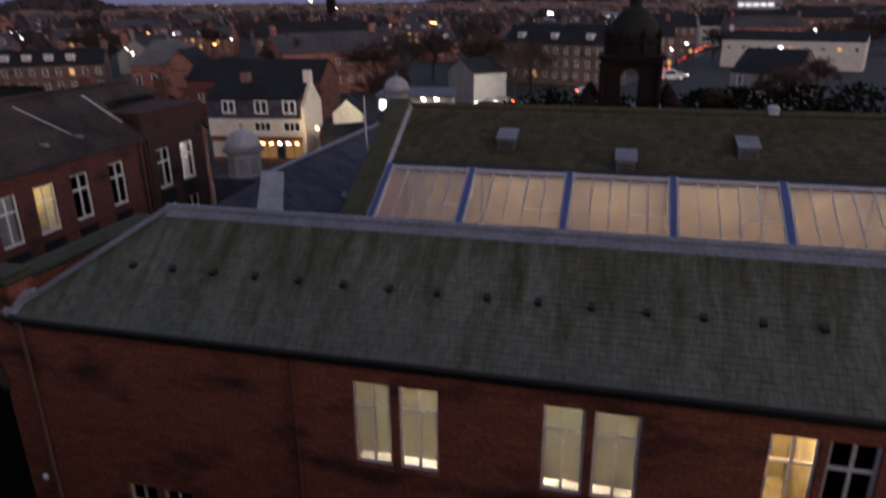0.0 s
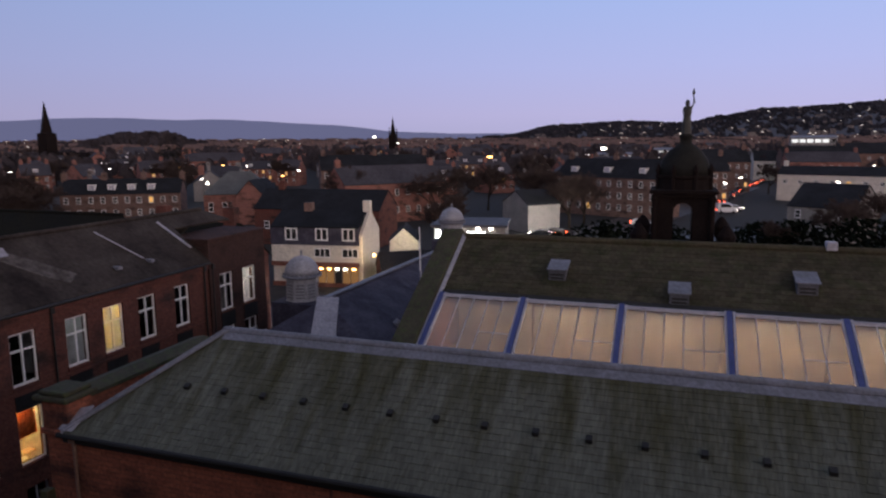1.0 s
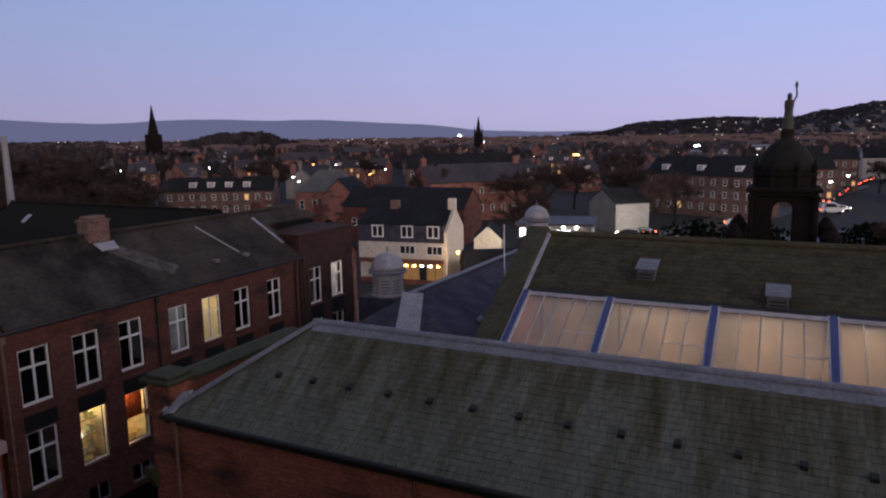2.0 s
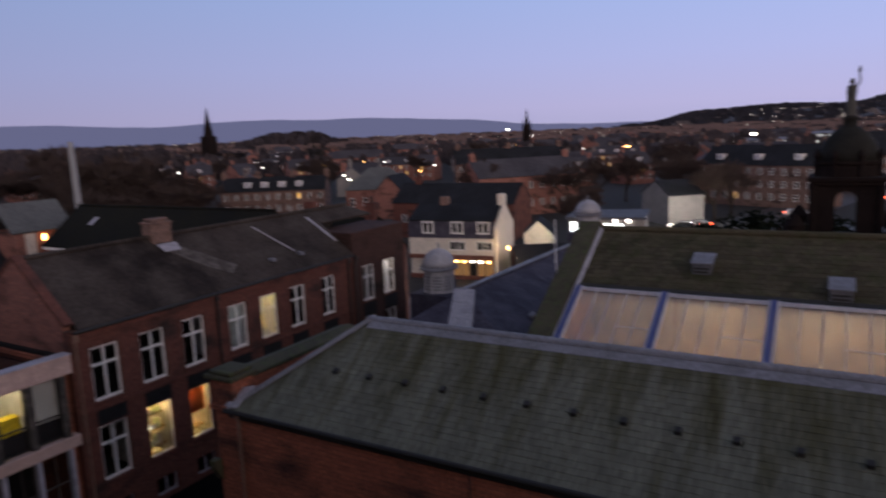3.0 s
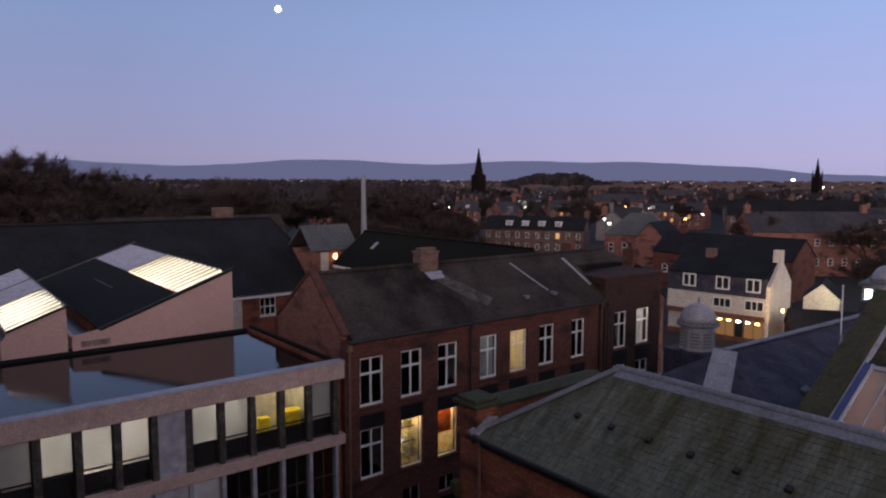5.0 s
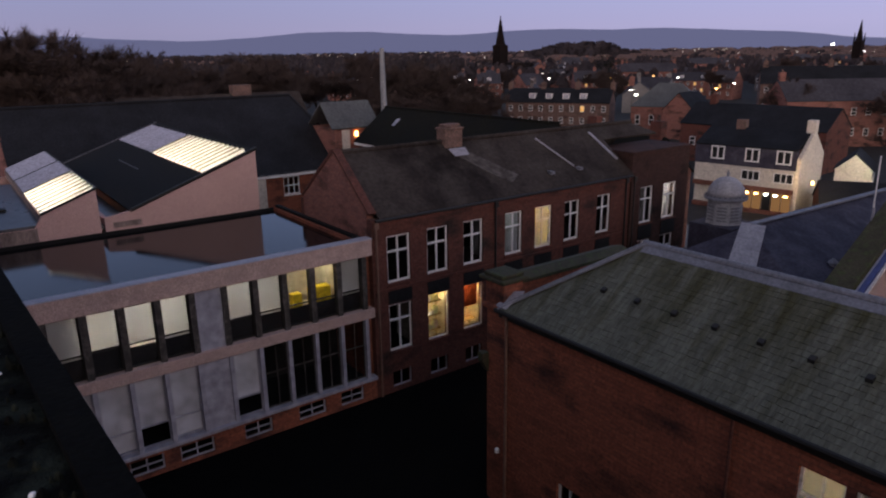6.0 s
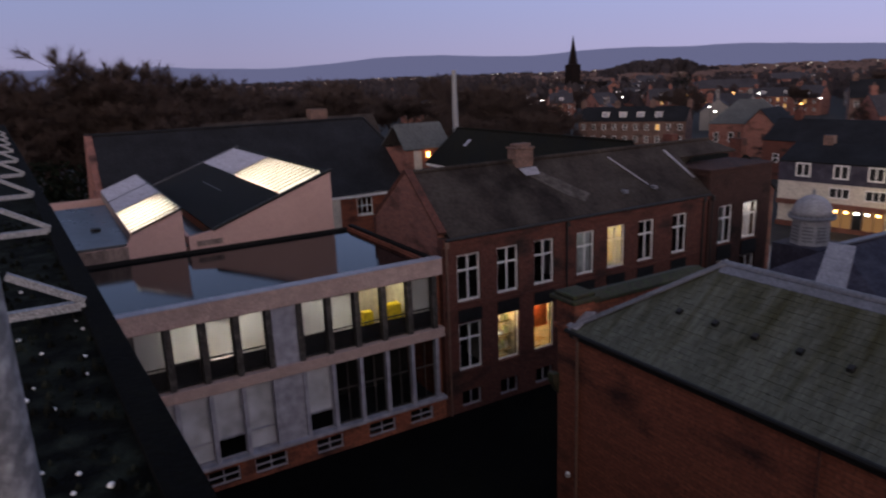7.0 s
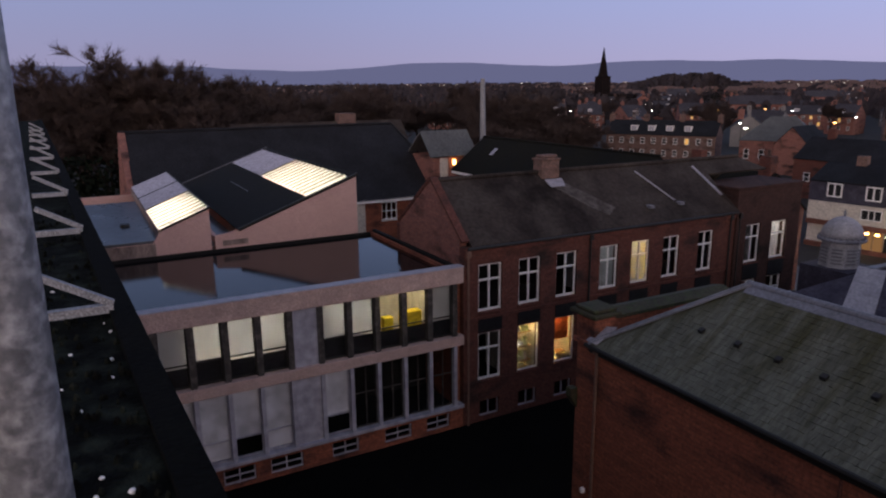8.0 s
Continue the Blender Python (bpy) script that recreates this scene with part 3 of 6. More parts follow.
part("ridge_capping", Shape().tube((APEX - 0.1, RIDGE_Y, RIDGE_Z + 0.01), (EAST + 0.2, RIDGE_Y, RIDGE_Z + 0.01), 0.12, n=10)
     .slab([(APEX, RIDGE_Y - 0.34, RIDGE_Z - 0.20), (EAST + 0.2, RIDGE_Y - 0.34, RIDGE_Z - 0.20), (EAST + 0.2, RIDGE_Y, RIDGE_Z + 0.05), (APEX, RIDGE_Y, RIDGE_Z + 0.05)], 0.02)
     .slab([(APEX, RIDGE_Y + 0.34, RIDGE_Z - 0.20), (EAST + 0.2, RIDGE_Y + 0.34, RIDGE_Z - 0.20), (EAST + 0.2, RIDGE_Y, RIDGE_Z + 0.05), (APEX, RIDGE_Y, RIDGE_Z + 0.05)], 0.02), LEAD, wing, "dull lead ridge roll")
part("hip_capping", Shape().beam((WEST, EAVE_Y - 0.18, EAVE_Z - 0.07), (APEX, RIDGE_Y, RIDGE_Z + 0.03), 0.30, 0.06).tube((WEST, EAVE_Y - 0.18, EAVE_Z - 0.05), (APEX, RIDGE_Y, RIDGE_Z + 0.05), 0.07), LEAD, wing, "dull lead hip roll")
part("hip_capping", Shape().beam((WEST, 22.0, EAVE_Z - 0.07), (APEX, RIDGE_Y, RIDGE_Z + 0.03), 0.30, 0.06), LEAD, wing)
part("hip_foot", Shape().slab([(WEST - 0.12, EAVE_Y - 0.2, EAVE_Z + 0.0), (WEST + 0.42, EAVE_Y - 0.2, EAVE_Z + 0.0), (WEST + 0.6, EAVE_Y + 0.55, EAVE_Z + 0.56), (WEST + 0.1, EAVE_Y + 0.45, EAVE_Z + 0.45)], 0.03), LEAD_PALE, wing, "pale lead flashing at the foot of the hip")
gutter(wing, (WEST - 0.1, EAVE_Y - 0.24, EAVE_Z - 0.16), (EAST, EAVE_Y - 0.24, EAVE_Z - 0.16), 0.085)
part("eaves_board", Shape().box(WEST, EAVE_Y - 0.16, EAVE_Z - 0.42, EAST, EAVE_Y - 0.004, EAVE_Z - 0.24), IRON, wing)
part("downpipe", Shape().tube((-16.85, EAVE_Y - 0.09, 0), (-16.85, EAVE_Y - 0.09, 8.1), 0.055).box(-16.95, EAVE_Y - 0.2, 8.0, -16.73, EAVE_Y - 0.004, 8.22), RUSTY_PIPE, wing)
part("downpipe", Shape().tube((-8.15, EAVE_Y - 0.09, 0), (-8.15, EAVE_Y - 0.09, 7.95), 0.05), DARK_STONE, wing)
part("parapet_coping", Shape().prism([(-18.12, 9.05), (-17.08, 9.05), (-17.08, 9.17), (-17.6, 9.30), (-18.12, 9.17)], "y", 15.9, 22.0), MOSS, wing, "moss-covered stone coping")
part("corner_block", Shape().box(-18.05, EAVE_Y - 0.05, 8.30, -17.05, 15.9, 9.2), RED_STONE, wing, "stone block on the corner", bevel=0.03)
part("corner_cap", Shape().box(-18.25, EAVE_Y - 0.22, 9.2, -16.9, 16.05, 9.36).box(-18.1, EAVE_Y - 0.1, 9.36, -17.05, 15.95, 9.5), MOSS, wing, "mossy cap of the corner block", bevel=0.04)
part("corner_string", Shape().box(-18.14, EAVE_Y - 0.14, 8.12, -16.98, EAVE_Y - 0.003, 8.3), RED_STONE, wing, bevel=0.03)
part("corner_bracket", Shape().prism([(EAVE_Y - 0.3, 6.0), (EAVE_Y - 0.003, 5.5), (EAVE_Y - 0.003, 6.3), (EAVE_Y - 0.3, 6.3)], "x", -18.2, -17.9), MOSS, wing)
for i, (a, b) in enumerate(N_WIN):
    w = window(wing, "y", EAVE_Y, -1, a, b, 4.85, 7.47, (0.5,), (0.30,), 0.075, sill=RED_STONE)
    if i < 4:
        part("blind", Shape().box(a + 0.04, EAVE_Y + 0.26, 5.12, b - 0.04, EAVE_Y + 0.275, 7.42), POLY, w, "grey roller blind")
        part("inner_sill", Shape().box(a, EAVE_Y + 0.205, 4.76, b, EAVE_Y + 0.75, 4.88), WHITE, w)
for a, b in [(-14.25, -13.2), (-13.0, -11.95)]:
    window(wing, "y", EAVE_Y, -1, a, b, 0.3, 2.7, (0.5,), (0.30,), 0.075, sill=RED_STONE)
room("y", EAVE_Y, -1, -6.6, 1.2, 4.45, 7.7, 3.2, ROOM, "classroom with lamps on behind drawn blinds", 3, TUBE)
room("y", EAVE_Y, -1, 3.75, 5.02, 4.45, 7.7, 2.2, ROOM, "small room lit warm yellow", 1, TUBE_WARM, 0.9)
lampbox = thing("wall_lamp", (-17.3, EAVE_Y, 2.4), "small white lamp box fixed to the stone corner", "lamp")
part("lamp_body", Shape().lathe(-17.3, EAVE_Y - 0.09, [(0.03, 2.32), (0.09, 2.36), (0.10, 2.5), (0.04, 2.56)], 10), WHITE, lampbox)
for i in range(15):
    x = -15.13 + 1.34 * (i + 1)
    if x > 9:
        break
    v = thing("roof_vent", (x, 16.35, 9.42), "small dark slate vent on the mossy roof", "roof vent", "row of roof vents")
    part("hood", Shape().prism([(16.34, 9.50), (16.50, 9.60), (16.47, 9.68), (16.33, 9.60)], "x", x - 0.085, x + 0.085), IRON, v)

# ---------------------------------------------------------------- hall with roof lights
SX, S_EAVE, S_RIDGE = -9.2, (22.1, 7.85), (30.4, 12.45)
tan_s = (S_RIDGE[1] - S_EAVE[1]) / (S_RIDGE[0] - S_EAVE[0])


def s_z(y):
    return S_EAVE[1] + (y - S_EAVE[0]) * tan_s


art_hall = thing("roof_light_hall", (2, 30, 0), "hall with brown mossy slates and lit roof lights", "building")
part("wall", Shape().box(-10.0, 22.1, 0, 18, 22.4, 7.6), RED_STONE, art_hall)
part("wall", Shape().box(-10.0, 38.3, 0, 18, 38.7, 7.6), RED_STONE, art_hall)
part("gable_wall", Shape().prism([(22.4, 0), (38.3, 0), (38.3, 8.0), (S_RIDGE[0], 12.45), (22.4, 8.05)], "x", -10.1, SX - 0.02), RED_STONE, art_hall)
part("gable_coping", Shape().prism([(22.0, s_z(22.0) + 0.02), (S_RIDGE[0], 12.47), (38.7, 8.0), (38.7, 8.35), (S_RIDGE[0], 12.82), (22.0, s_z(22.0) + 0.35)], "x", -10.25, SX - 0.12), MOSS, art_hall, "broad mossy gable coping")
part("verge_flashing", Shape().slab([(SX - 0.10, 22.1, s_z(22.1) + 0.13), (SX + 0.06, 22.1, s_z(22.1) + 0.13), (SX + 0.06, S_RIDGE[0], 12.45 + 0.13), (SX - 0.10, S_RIDGE[0], 12.45 + 0.13)], 0.09), PALE_BAR, art_hall, "pale verge flashing")
GL0, GL1 = 23.0, 26.8
part("roof", Shape().slab([(SX, GL1, s_z(GL1)), (18, GL1, s_z(GL1)), (18, *S_RIDGE), (SX, *S_RIDGE)], 0.15)
     .slab([(SX, 38.7, 7.85), (18, 38.7, 7.85), (18, *S_RIDGE), (SX, *S_RIDGE)], 0.15)
     .slab([(SX, 22.1, s_z(22.1)), (18, 22.1, s_z(22.1)), (18, GL0, s_z(GL0)), (SX, GL0, s_z(GL0))], 0.15), SLATE_S, art_hall)
part("ridge_capping", Shape().tube((SX, S_RIDGE[0], 12.52), (18, S_RIDGE[0], 12.52), 0.14), SLATE_S, art_hall)
part("glazing_head", Shape().slab([(SX, GL1 - 0.02, s_z(GL1) + 0.09), (18, GL1 - 0.02, s_z(GL1) + 0.09), (18, GL1 + 0.16, s_z(GL1 + 0.16) + 0.13), (SX, GL1 + 0.16, s_z(GL1 + 0.16) + 0.13)], 0.1), IRON, art_hall)
BARS = [-9.2, -5.7, -1.82, 2.03, 5.85, 9.7, 13.5, 17.4]
for a, b in zip(BARS, BARS[1:]):
    fr = Shape()
    fr.beam((a + 0.09, GL0, s_z(GL0) + 0.10), (a + 0.09, GL1, s_z(GL1) + 0.10), 0.19, 0.16)
    rl = part("roof_light", fr, BLUE_PAINT, art_hall, "blue-framed roof light, lit from inside")
    pale = Shape()
    pale.beam((a + 0.25, GL0, s_z(GL0) + 0.10), (a + 0.25, GL1, s_z(GL1) + 0.10), 0.07, 0.12)
    pale.beam((b - 0.05, GL0, s_z(GL0) + 0.10), (b - 0.05, GL1, s_z(GL1) + 0.10), 0.06, 0.12)
    pale.beam((a + 0.2, GL1 - 0.1, s_z(GL1 - 0.1) + 0.10), (b - 0.05, GL1 - 0.1, s_z(GL1 - 0.1) + 0.10), 0.14, 0.12)
    part("frame", pale, PALE_BAR, rl, "pale inner frame")
    n_bar = 5
    for i in range(1, n_bar):
        x = a + 0.3 + (b - a - 0.4) * i / n_bar
        part("glazing_bar", Shape().beam((x, GL0, s_z(GL0) + 0.07), (x, GL1 - 0.1, s_z(GL1 - 0.1) + 0.07), 0.026, 0.05), PALE_BAR, rl)
    for k in (0.47,):
        y = GL1 - (GL1 - GL0) * k
        part("cross_bar", Shape().beam((a + 0.62 * (b - a), y, s_z(y) + 0.06), (b - 0.08, y, s_z(y) + 0.06), 0.02, 0.03), PALE_BAR, rl)
    part("pane", Shape().slab([(a + 0.15, GL0, s_z(GL0) + 0.04), (b, GL0, s_z(GL0) + 0.04), (b, GL1, s_z(GL1) + 0.04), (a + 0.15, GL1, s_z(GL1) + 0.04)], 0.012), FROST, rl).visible_shadow = False
    # the lit room under the roof light
    r = Shape()
    r.box(a + 0.1, 22.45, 5.9, b, 30.2, 6.0).box(a + 0.02, 22.45, 6.0, a + 0.1, 29.0, s_z(22.45) - 0.2).box(a + 0.1, 29.0, 6.0, b, 29.1, s_z(26.9))
    solid("room", r, TAN, "warm lit hall interior under the roof lights", "room", kind="structure")
    lamp("hall_ceiling_lamp", "AREA", ((a + b) / 2, 27.9, s_z(27.0) - 0.25), 92 if a > -6 else 30, (1, 0.80, 0.50), 1.4, size_y=0.4, target=((a + b) / 2, 25.2, 5.9))
for x, y, z in ((-4.46, 28.5, 11.4), (4.86, 28.5, 11.4), (0.36, 27.6, 10.9)):
    v = thing("roof_ventilator", (x, y, s_z(y)), "small lead-covered louvred ventilator on the slates", "roof vent", "lead ventilators")
    zz = s_z(y)
    part("body", Shape().prism([(y - 0.55, zz - 0.28), (y + 0.45, zz + 0.27), (y + 0.25, zz + 0.42), (y - 0.55, zz + 0.18)], "x", x - 0.36, x + 0.36), LEAD_DULL, v, bevel=0.02)
    part("lid", Shape().slab([(x - 0.42, y - 0.66, zz + 0.22), (x + 0.42, y - 0.66, zz + 0.22), (x + 0.42, y + 0.4, zz + 0.47), (x - 0.42, y + 0.4, zz + 0.47)], 0.04), LEAD, v)
    part("louvre", Shape().box(x - 0.28, y - 0.575, zz - 0.2, x + 0.28, y - 0.552, zz - 0.12).box(x - 0.28, y - 0.575, zz - 0.06, x + 0.28, y - 0.552, zz + 0.02), IRON, v)
solid("cabinet", Shape().box(-2.75, 24.6, 6.0, -2.25, 25.2, 7.5), WHITE, "white cabinet standing on the hall floor under a roof light", "cabinet", bevel=0.02)
v = thing("roof_ventilator", (6.0, S_RIDGE[0], 12.6), "small lead ventilator on the ridge", "roof vent", "lead ventilators")
part("body", Shape().box(5.8, S_RIDGE[0] - 0.2, 12.5, 6.2, S_RIDGE[0] + 0.2, 12.85), LEAD_PALE, v, bevel=0.03)

# ---------------------------------------------------------------- purple slate roof and lead flashings behind the wing
link = thing("linking_block", (-16.0, 36, 0), "low linking block with purple slates and pale lead hips", "building")
ap, far = (-16.6, 30.3, 9.0), (-15.4, 46.0, 9.3)
part("wall", Shape().box(-21.4, 26.2, 0, -10.3, 46.0, 6.2), DARK_STONE, link)
part("roof", Shape().slab([ap, far, (-10.3, 46.0, 6.3), (-10.3, 26.0, 6.0)], 0.15).slab([ap, far, (-21.6, 46.0, 6.2), (-21.6, 26.0, 6.0)], 0.15)
     .slab([ap, (-21.6, 26.0, 6.0), (-10.3, 26.0, 6.0)], 0.15), SLATE_M, link)
part("hip_flashing", Shape().slab([(-17.1, 30.30, 9.06), (-15.9, 30.35, 9.10), (-14.9, 27.9, 7.42), (-16.2, 27.7, 7.30)], 0.05), LEAD_PALE, link, "broad pale lead hip flashing")
part("hip_flashing", Shape().beam((-21.4, 26.2, 6.1), (-18.9, 28.4, 7.62), 0.45, 0.1), LEAD_PALE, link)
part("ridge_flashing", Shape().beam((ap[0], ap[1], 9.05), (far[0], far[1], 9.35), 0.35, 0.08), LEAD, link)
for x, y in ((-13.2, 31.5), (-12.4, 33.8)):
    z = 9.05 + (x - ap[0]) * (6.15 - 9.05) / (-10.3 - ap[0])
    v = thing("roof_ventilator", (x, y, z), "small lead cowl on the purple slates", "roof vent", "lead ventilators")
    part("body", Shape().lathe(x, y, [(0.16, z - 0.25), (0.16, z + 0.2), (0.24, z + 0.22), (0.05, z + 0.42)], 10), LEAD, v)

aerial = thing("aerial_pole", (-13.5, 35.8, 7.3), "thin white pole on the purple slate roof", "pole")
part("pole", Shape().tube((-13.5, 35.8, 7.3), (-13.55, 35.8, 12.1), 0.045, 0.03, 8), WHITE, aerial)
part("collar", Shape().lathe(-13.5, 35.8, [(0.25, 7.2), (0.22, 7.7), (0.08, 8.0), (0.06, 9.6)], 10), LEAD_PALE, aerial)


def cupola(x, y, z, r, h_drum, name_label):
    c = thing("cupola", (x, y, z), name_label, "cupola", "domed ventilation cupolas")
    part("plinth", Shape().box(x - r * 1.25, y - r * 1.25, 0, x + r * 1.25, y + r * 1.25, z), SLATE_M, c)
    part("drum", Shape().lathe(x, y, [(r * 0.95, z), (r * 0.92, z + 0.15), (r * 0.88, z + h_drum)], 8), DOME_GREY, c, "pale eight-sided drum")
    for i in range(8):
        a = math.pi / 8 + i * math.pi / 4
        cx, cy = x + math.cos(a) * r * 0.845, y + math.sin(a) * r * 0.845
        tx, ty = -math.sin(a) * r * 0.24, math.cos(a) * r * 0.24
        s = Shape()
        for k in range(5):
            zz = z + h_drum * (0.18 + 0.14 * k)
            s.beam((cx - tx, cy - ty, zz), (cx + tx, cy + ty, zz), 0.06, h_drum * 0.07)
        part("louvre", s, LEAD, c)
    part("cornice", Shape().lathe(x, y, [(r * 0.9, z + h_drum), (r * 1.1, z + h_drum + 0.08), (r * 1.12, z + h_drum + 0.2), (r * 0.98, z + h_drum + 0.26)], 24), LEAD, c)
    for i in range(24):
        a = i * math.pi / 12
        part("crenel", Shape().box(x + math.cos(a) * r * 1.02 - 0.05, y + math.sin(a) * r * 1.02 - 0.05, z + h_drum + 0.2, x + math.cos(a) * r * 1.02 + 0.05, y + math.sin(a) * r * 1.02 + 0.05, z + h_drum + 0.34), LEAD, c)
    base = z + h_drum + 0.26
    part("dome", Shape().lathe(x, y, [(r * 0.97 * math.cos(t), base + r * 1.02 * math.sin(t)) for t in (0, 0.25, 0.5, 0.75, 1.0, 1.2, 1.4)] + [(0.07, base + r * 1.05)], 24), DOME_GREY, c, "pale lead-covered dome", smooth=True)
    part("finial", Shape().lathe(x, y, [(0.09, base + r * 1.02), (0.05, base + r * 1.1), (0.11, base + r * 1.16), (0.02, base + r * 1.36)], 10), LEAD, c)


cupola(-23.6, 39.75, 6.35, 1.2, 1.5, "domed grey lead cupola with louvred drum")
cupola(-16.6, 51.0, 9.2, 1.0, 1.2, "grey lead cupola dome behind the hall gable")
# ---------------------------------------------------------------- long dark brick wing
XL = -27.63
lwing = thing("brick_wing", (-31, 28, 0), "long sooty red brick school wing with tall white windows", "building")
L_WIN = [(16.65, 18.05), (19.08, 20.45), (21.48, 22.85), (24.45, 25.77), (26.76, 28.14), (29.20, 30.53), (32.08, 33.38), (36.16, 37.54), (38.60, 40.08)]
holes = [(a, b, 6.02, 8.5) for a, b in L_WIN] + [(a, b, 2.30, 4.88) for a, b in L_WIN] + [(a + 0.1, b - 0.1, 0.25, 1.15) for a, b in L_WIN[:3]]
part("wall", pierced(Shape(), "x", XL - 0.4, XL, 15.8, 35.2, 0, 9.45, [h for h in holes if h[1] < 35]), DARK_STONE, lwing)
part("wall", pierced(Shape(), "x", XL - 0.4, XL + 0.12, 35.2, 41.3, 0, 10.75, [h for h in holes if h[0] > 35]), SOOT_STONE, lwing, "flat-topped end bay wall")
part("bay_side", Shape().box(XL - 3.2, 35.2, 9.3, XL - 0.4, 35.6, 10.75).box(XL - 3.2, 40.9, 0, XL - 0.4, 41.3, 10.75), SOOT_STONE, lwing)
part("bay_coping", Shape().box(XL - 3.3, 35.1, 10.75, XL + 0.22, 41.4, 10.92), SOOT_STONE, lwing, "mossy coping of the end bay", bevel=0.03)
part("gable_wall", Shape().prism([(XL - 0.4, 0), (-35.0, 0), (-35.0, 9.55), (-31.05, 12.42), (XL - 0.4, 9.85)], "y", 15.8, 16.2), FAR_RED, lwing, "red brick gable")
part("gable_coping", Shape().beam((XL - 0.1, 15.95, 9.72), (-31.05, 15.95, 12.5), 0.42, 0.14).beam((-35.1, 15.95, 9.6), (-31.05, 15.95, 12.5), 0.42, 0.14), DARK_STONE, lwing)
part("wall", Shape().box(-35.4, 15.8, 0, -35.0, 41.3, 9.4), DARK_STONE, lwing)
# with an unseen upright black backing added behind the rooms
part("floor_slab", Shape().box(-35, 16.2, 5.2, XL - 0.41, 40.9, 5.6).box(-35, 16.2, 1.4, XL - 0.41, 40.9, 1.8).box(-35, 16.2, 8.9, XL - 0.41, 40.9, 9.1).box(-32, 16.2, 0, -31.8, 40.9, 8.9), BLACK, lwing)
part("roof", Shape().slab([(XL + 0.25, 16.15, 9.52), (XL + 0.25, 35.2, 9.52), (-31.05, 35.2, 12.3), (-31.05, 16.15, 12.3)], 0.14)
     .slab([(-30.0, 35.2, 11.52), (-30.0, 40.9, 11.52), (-31.05, 39.2, 12.3), (-31.05, 35.2, 12.3)], 0.14)
     .slab([(-35.4, 16.15, 9.3), (-35.4, 41.0, 9.3), (-31.05, 39.2, 12.3), (-31.05, 16.15, 12.3)], 0.14)
     .slab([(-30.9, 35.2, 10.6), (XL - 0.3, 35.2, 10.4), (XL - 0.3, 41.2, 10.4), (-30.9, 41.2, 10.6)], 0.1), SLATE_L, lwing)
part("ridge_capping", Shape().tube((-31.05, 16.0, 12.36), (-31.05, 39.2, 12.36), 0.12), SLATE_L, lwing)
gutter(lwing, (XL + 0.28, 15.9, 9.42), (XL + 0.28, 35.1, 9.42), 0.08)
part("eaves_course", Shape().box(XL + 0.003, 15.8, 9.05, XL + 0.16, 35.1, 9.36), DARK_STONE, lwing)
for y in (16.0, 23.65, 34.7, 35.5):
    part("downpipe", Shape().tube((XL + 0.12, y, 0), (XL + 0.12, y, 9.35), 0.055).box(XL + 0.02, y - 0.12, 9.0, XL + 0.24, y + 0.12, 9.3), RUSTY_PIPE if y == 16.0 else IRON, lwing)
part("string_course", Shape().box(XL + 0.003, 16.1, 5.66, XL + 0.08, 35.0, 5.80), DARK_STONE, lwing)
for i, (a, b) in enumerate(L_WIN):
    f = XL if a < 35 else XL + 0.12
    window(lwing, "x", f, 1, a, b, 6.02, 8.5, (0.5,), (0.34,), 0.10, sill=DARK_STONE)
    part("spandrel_panel", flat_box("x", f + 0.003, 0.035, a - 0.02, b + 0.02, 4.95, 5.64 if a < 35 else 5.9), PANEL_DARK, lwing, "dark grey panel below the window")
    if i in (1, 2):
        window(lwing, "x", f, 1, a, b, 2.30, 4.88, (), (), 0.06, sill=DARK_STONE)
    else:
        window(lwing, "x", f, 1, a, b, 2.30, 4.88, (0.5,), (0.34,), 0.10, sill=DARK_STONE)
for a, b in L_WIN[:3]:
    window(lwing, "x", XL, 1, a + 0.1, b - 0.1, 0.25, 1.15, (0.5,), (), 0.06, mat=PANEL_GREY, sill=False)
stack = part("chimney", Shape().box(-31.5, 22.6, 10.9, -30.65, 23.85, 13.0), FAR_BROWN, lwing, "brick chimney stack", bevel=0.05)
part("chimney_cap", Shape().box(-31.56, 22.54, 13.0, -30.59, 23.91, 13.12).box(-31.4, 22.7, 13.12, -30.75, 23.75, 13.3), FAR_BROWN, stack, bevel=0.04)
part("chimney_flashing", Shape().slab([(-30.5, 22.7, 11.98), (-30.5, 23.9, 11.98), (-30.0, 23.8, 11.62), (-30.0, 22.8, 11.62)], 0.03), LEAD_PALE, stack)
part("bare_patch", Shape().slab([(-30.4, 22.7, 11.83), (-30.4, 23.8, 11.83), (-28.5, 26.2, 10.395), (-28.1, 25.4, 10.09), (-28.6, 24.6, 10.47)], 0.02), SLATE_PALE, lwing, "paler run of slates below the chimney")


def l_roof(x):
    return 9.52 + (XL + 0.25 - x) * (12.3 - 9.52) / (XL + 0.25 + 31.05)


for y0, y1, wd in ((29.5, 31.0, 0.16), (34.4, 35.05, 0.24)):
    v = thing("roof_strip", (-29.5, y0, l_roof(-29.5)), "pale lead strip running down the dark slates", "roof flashing", "lead strips")
    part("strip", Shape().beam((-30.6, y0, l_roof(-30.6) + 0.04), (-28.5, y1 - 0.2, l_roof(-28.5) + 0.04), wd, 0.05), LEAD_PALE, v)
for y in (28.6, 31.0):
    v = thing("roof_vent", (-28.3, y, l_roof(-28.3)), "small pale vent low on the dark slates", "roof vent", "row of roof vents")
    part("hood", Shape().box(-28.45, y - 0.15, l_roof(-28.3) - 0.05, -28.05, y + 0.15, l_roof(-28.3) + 0.12), LEAD, v)
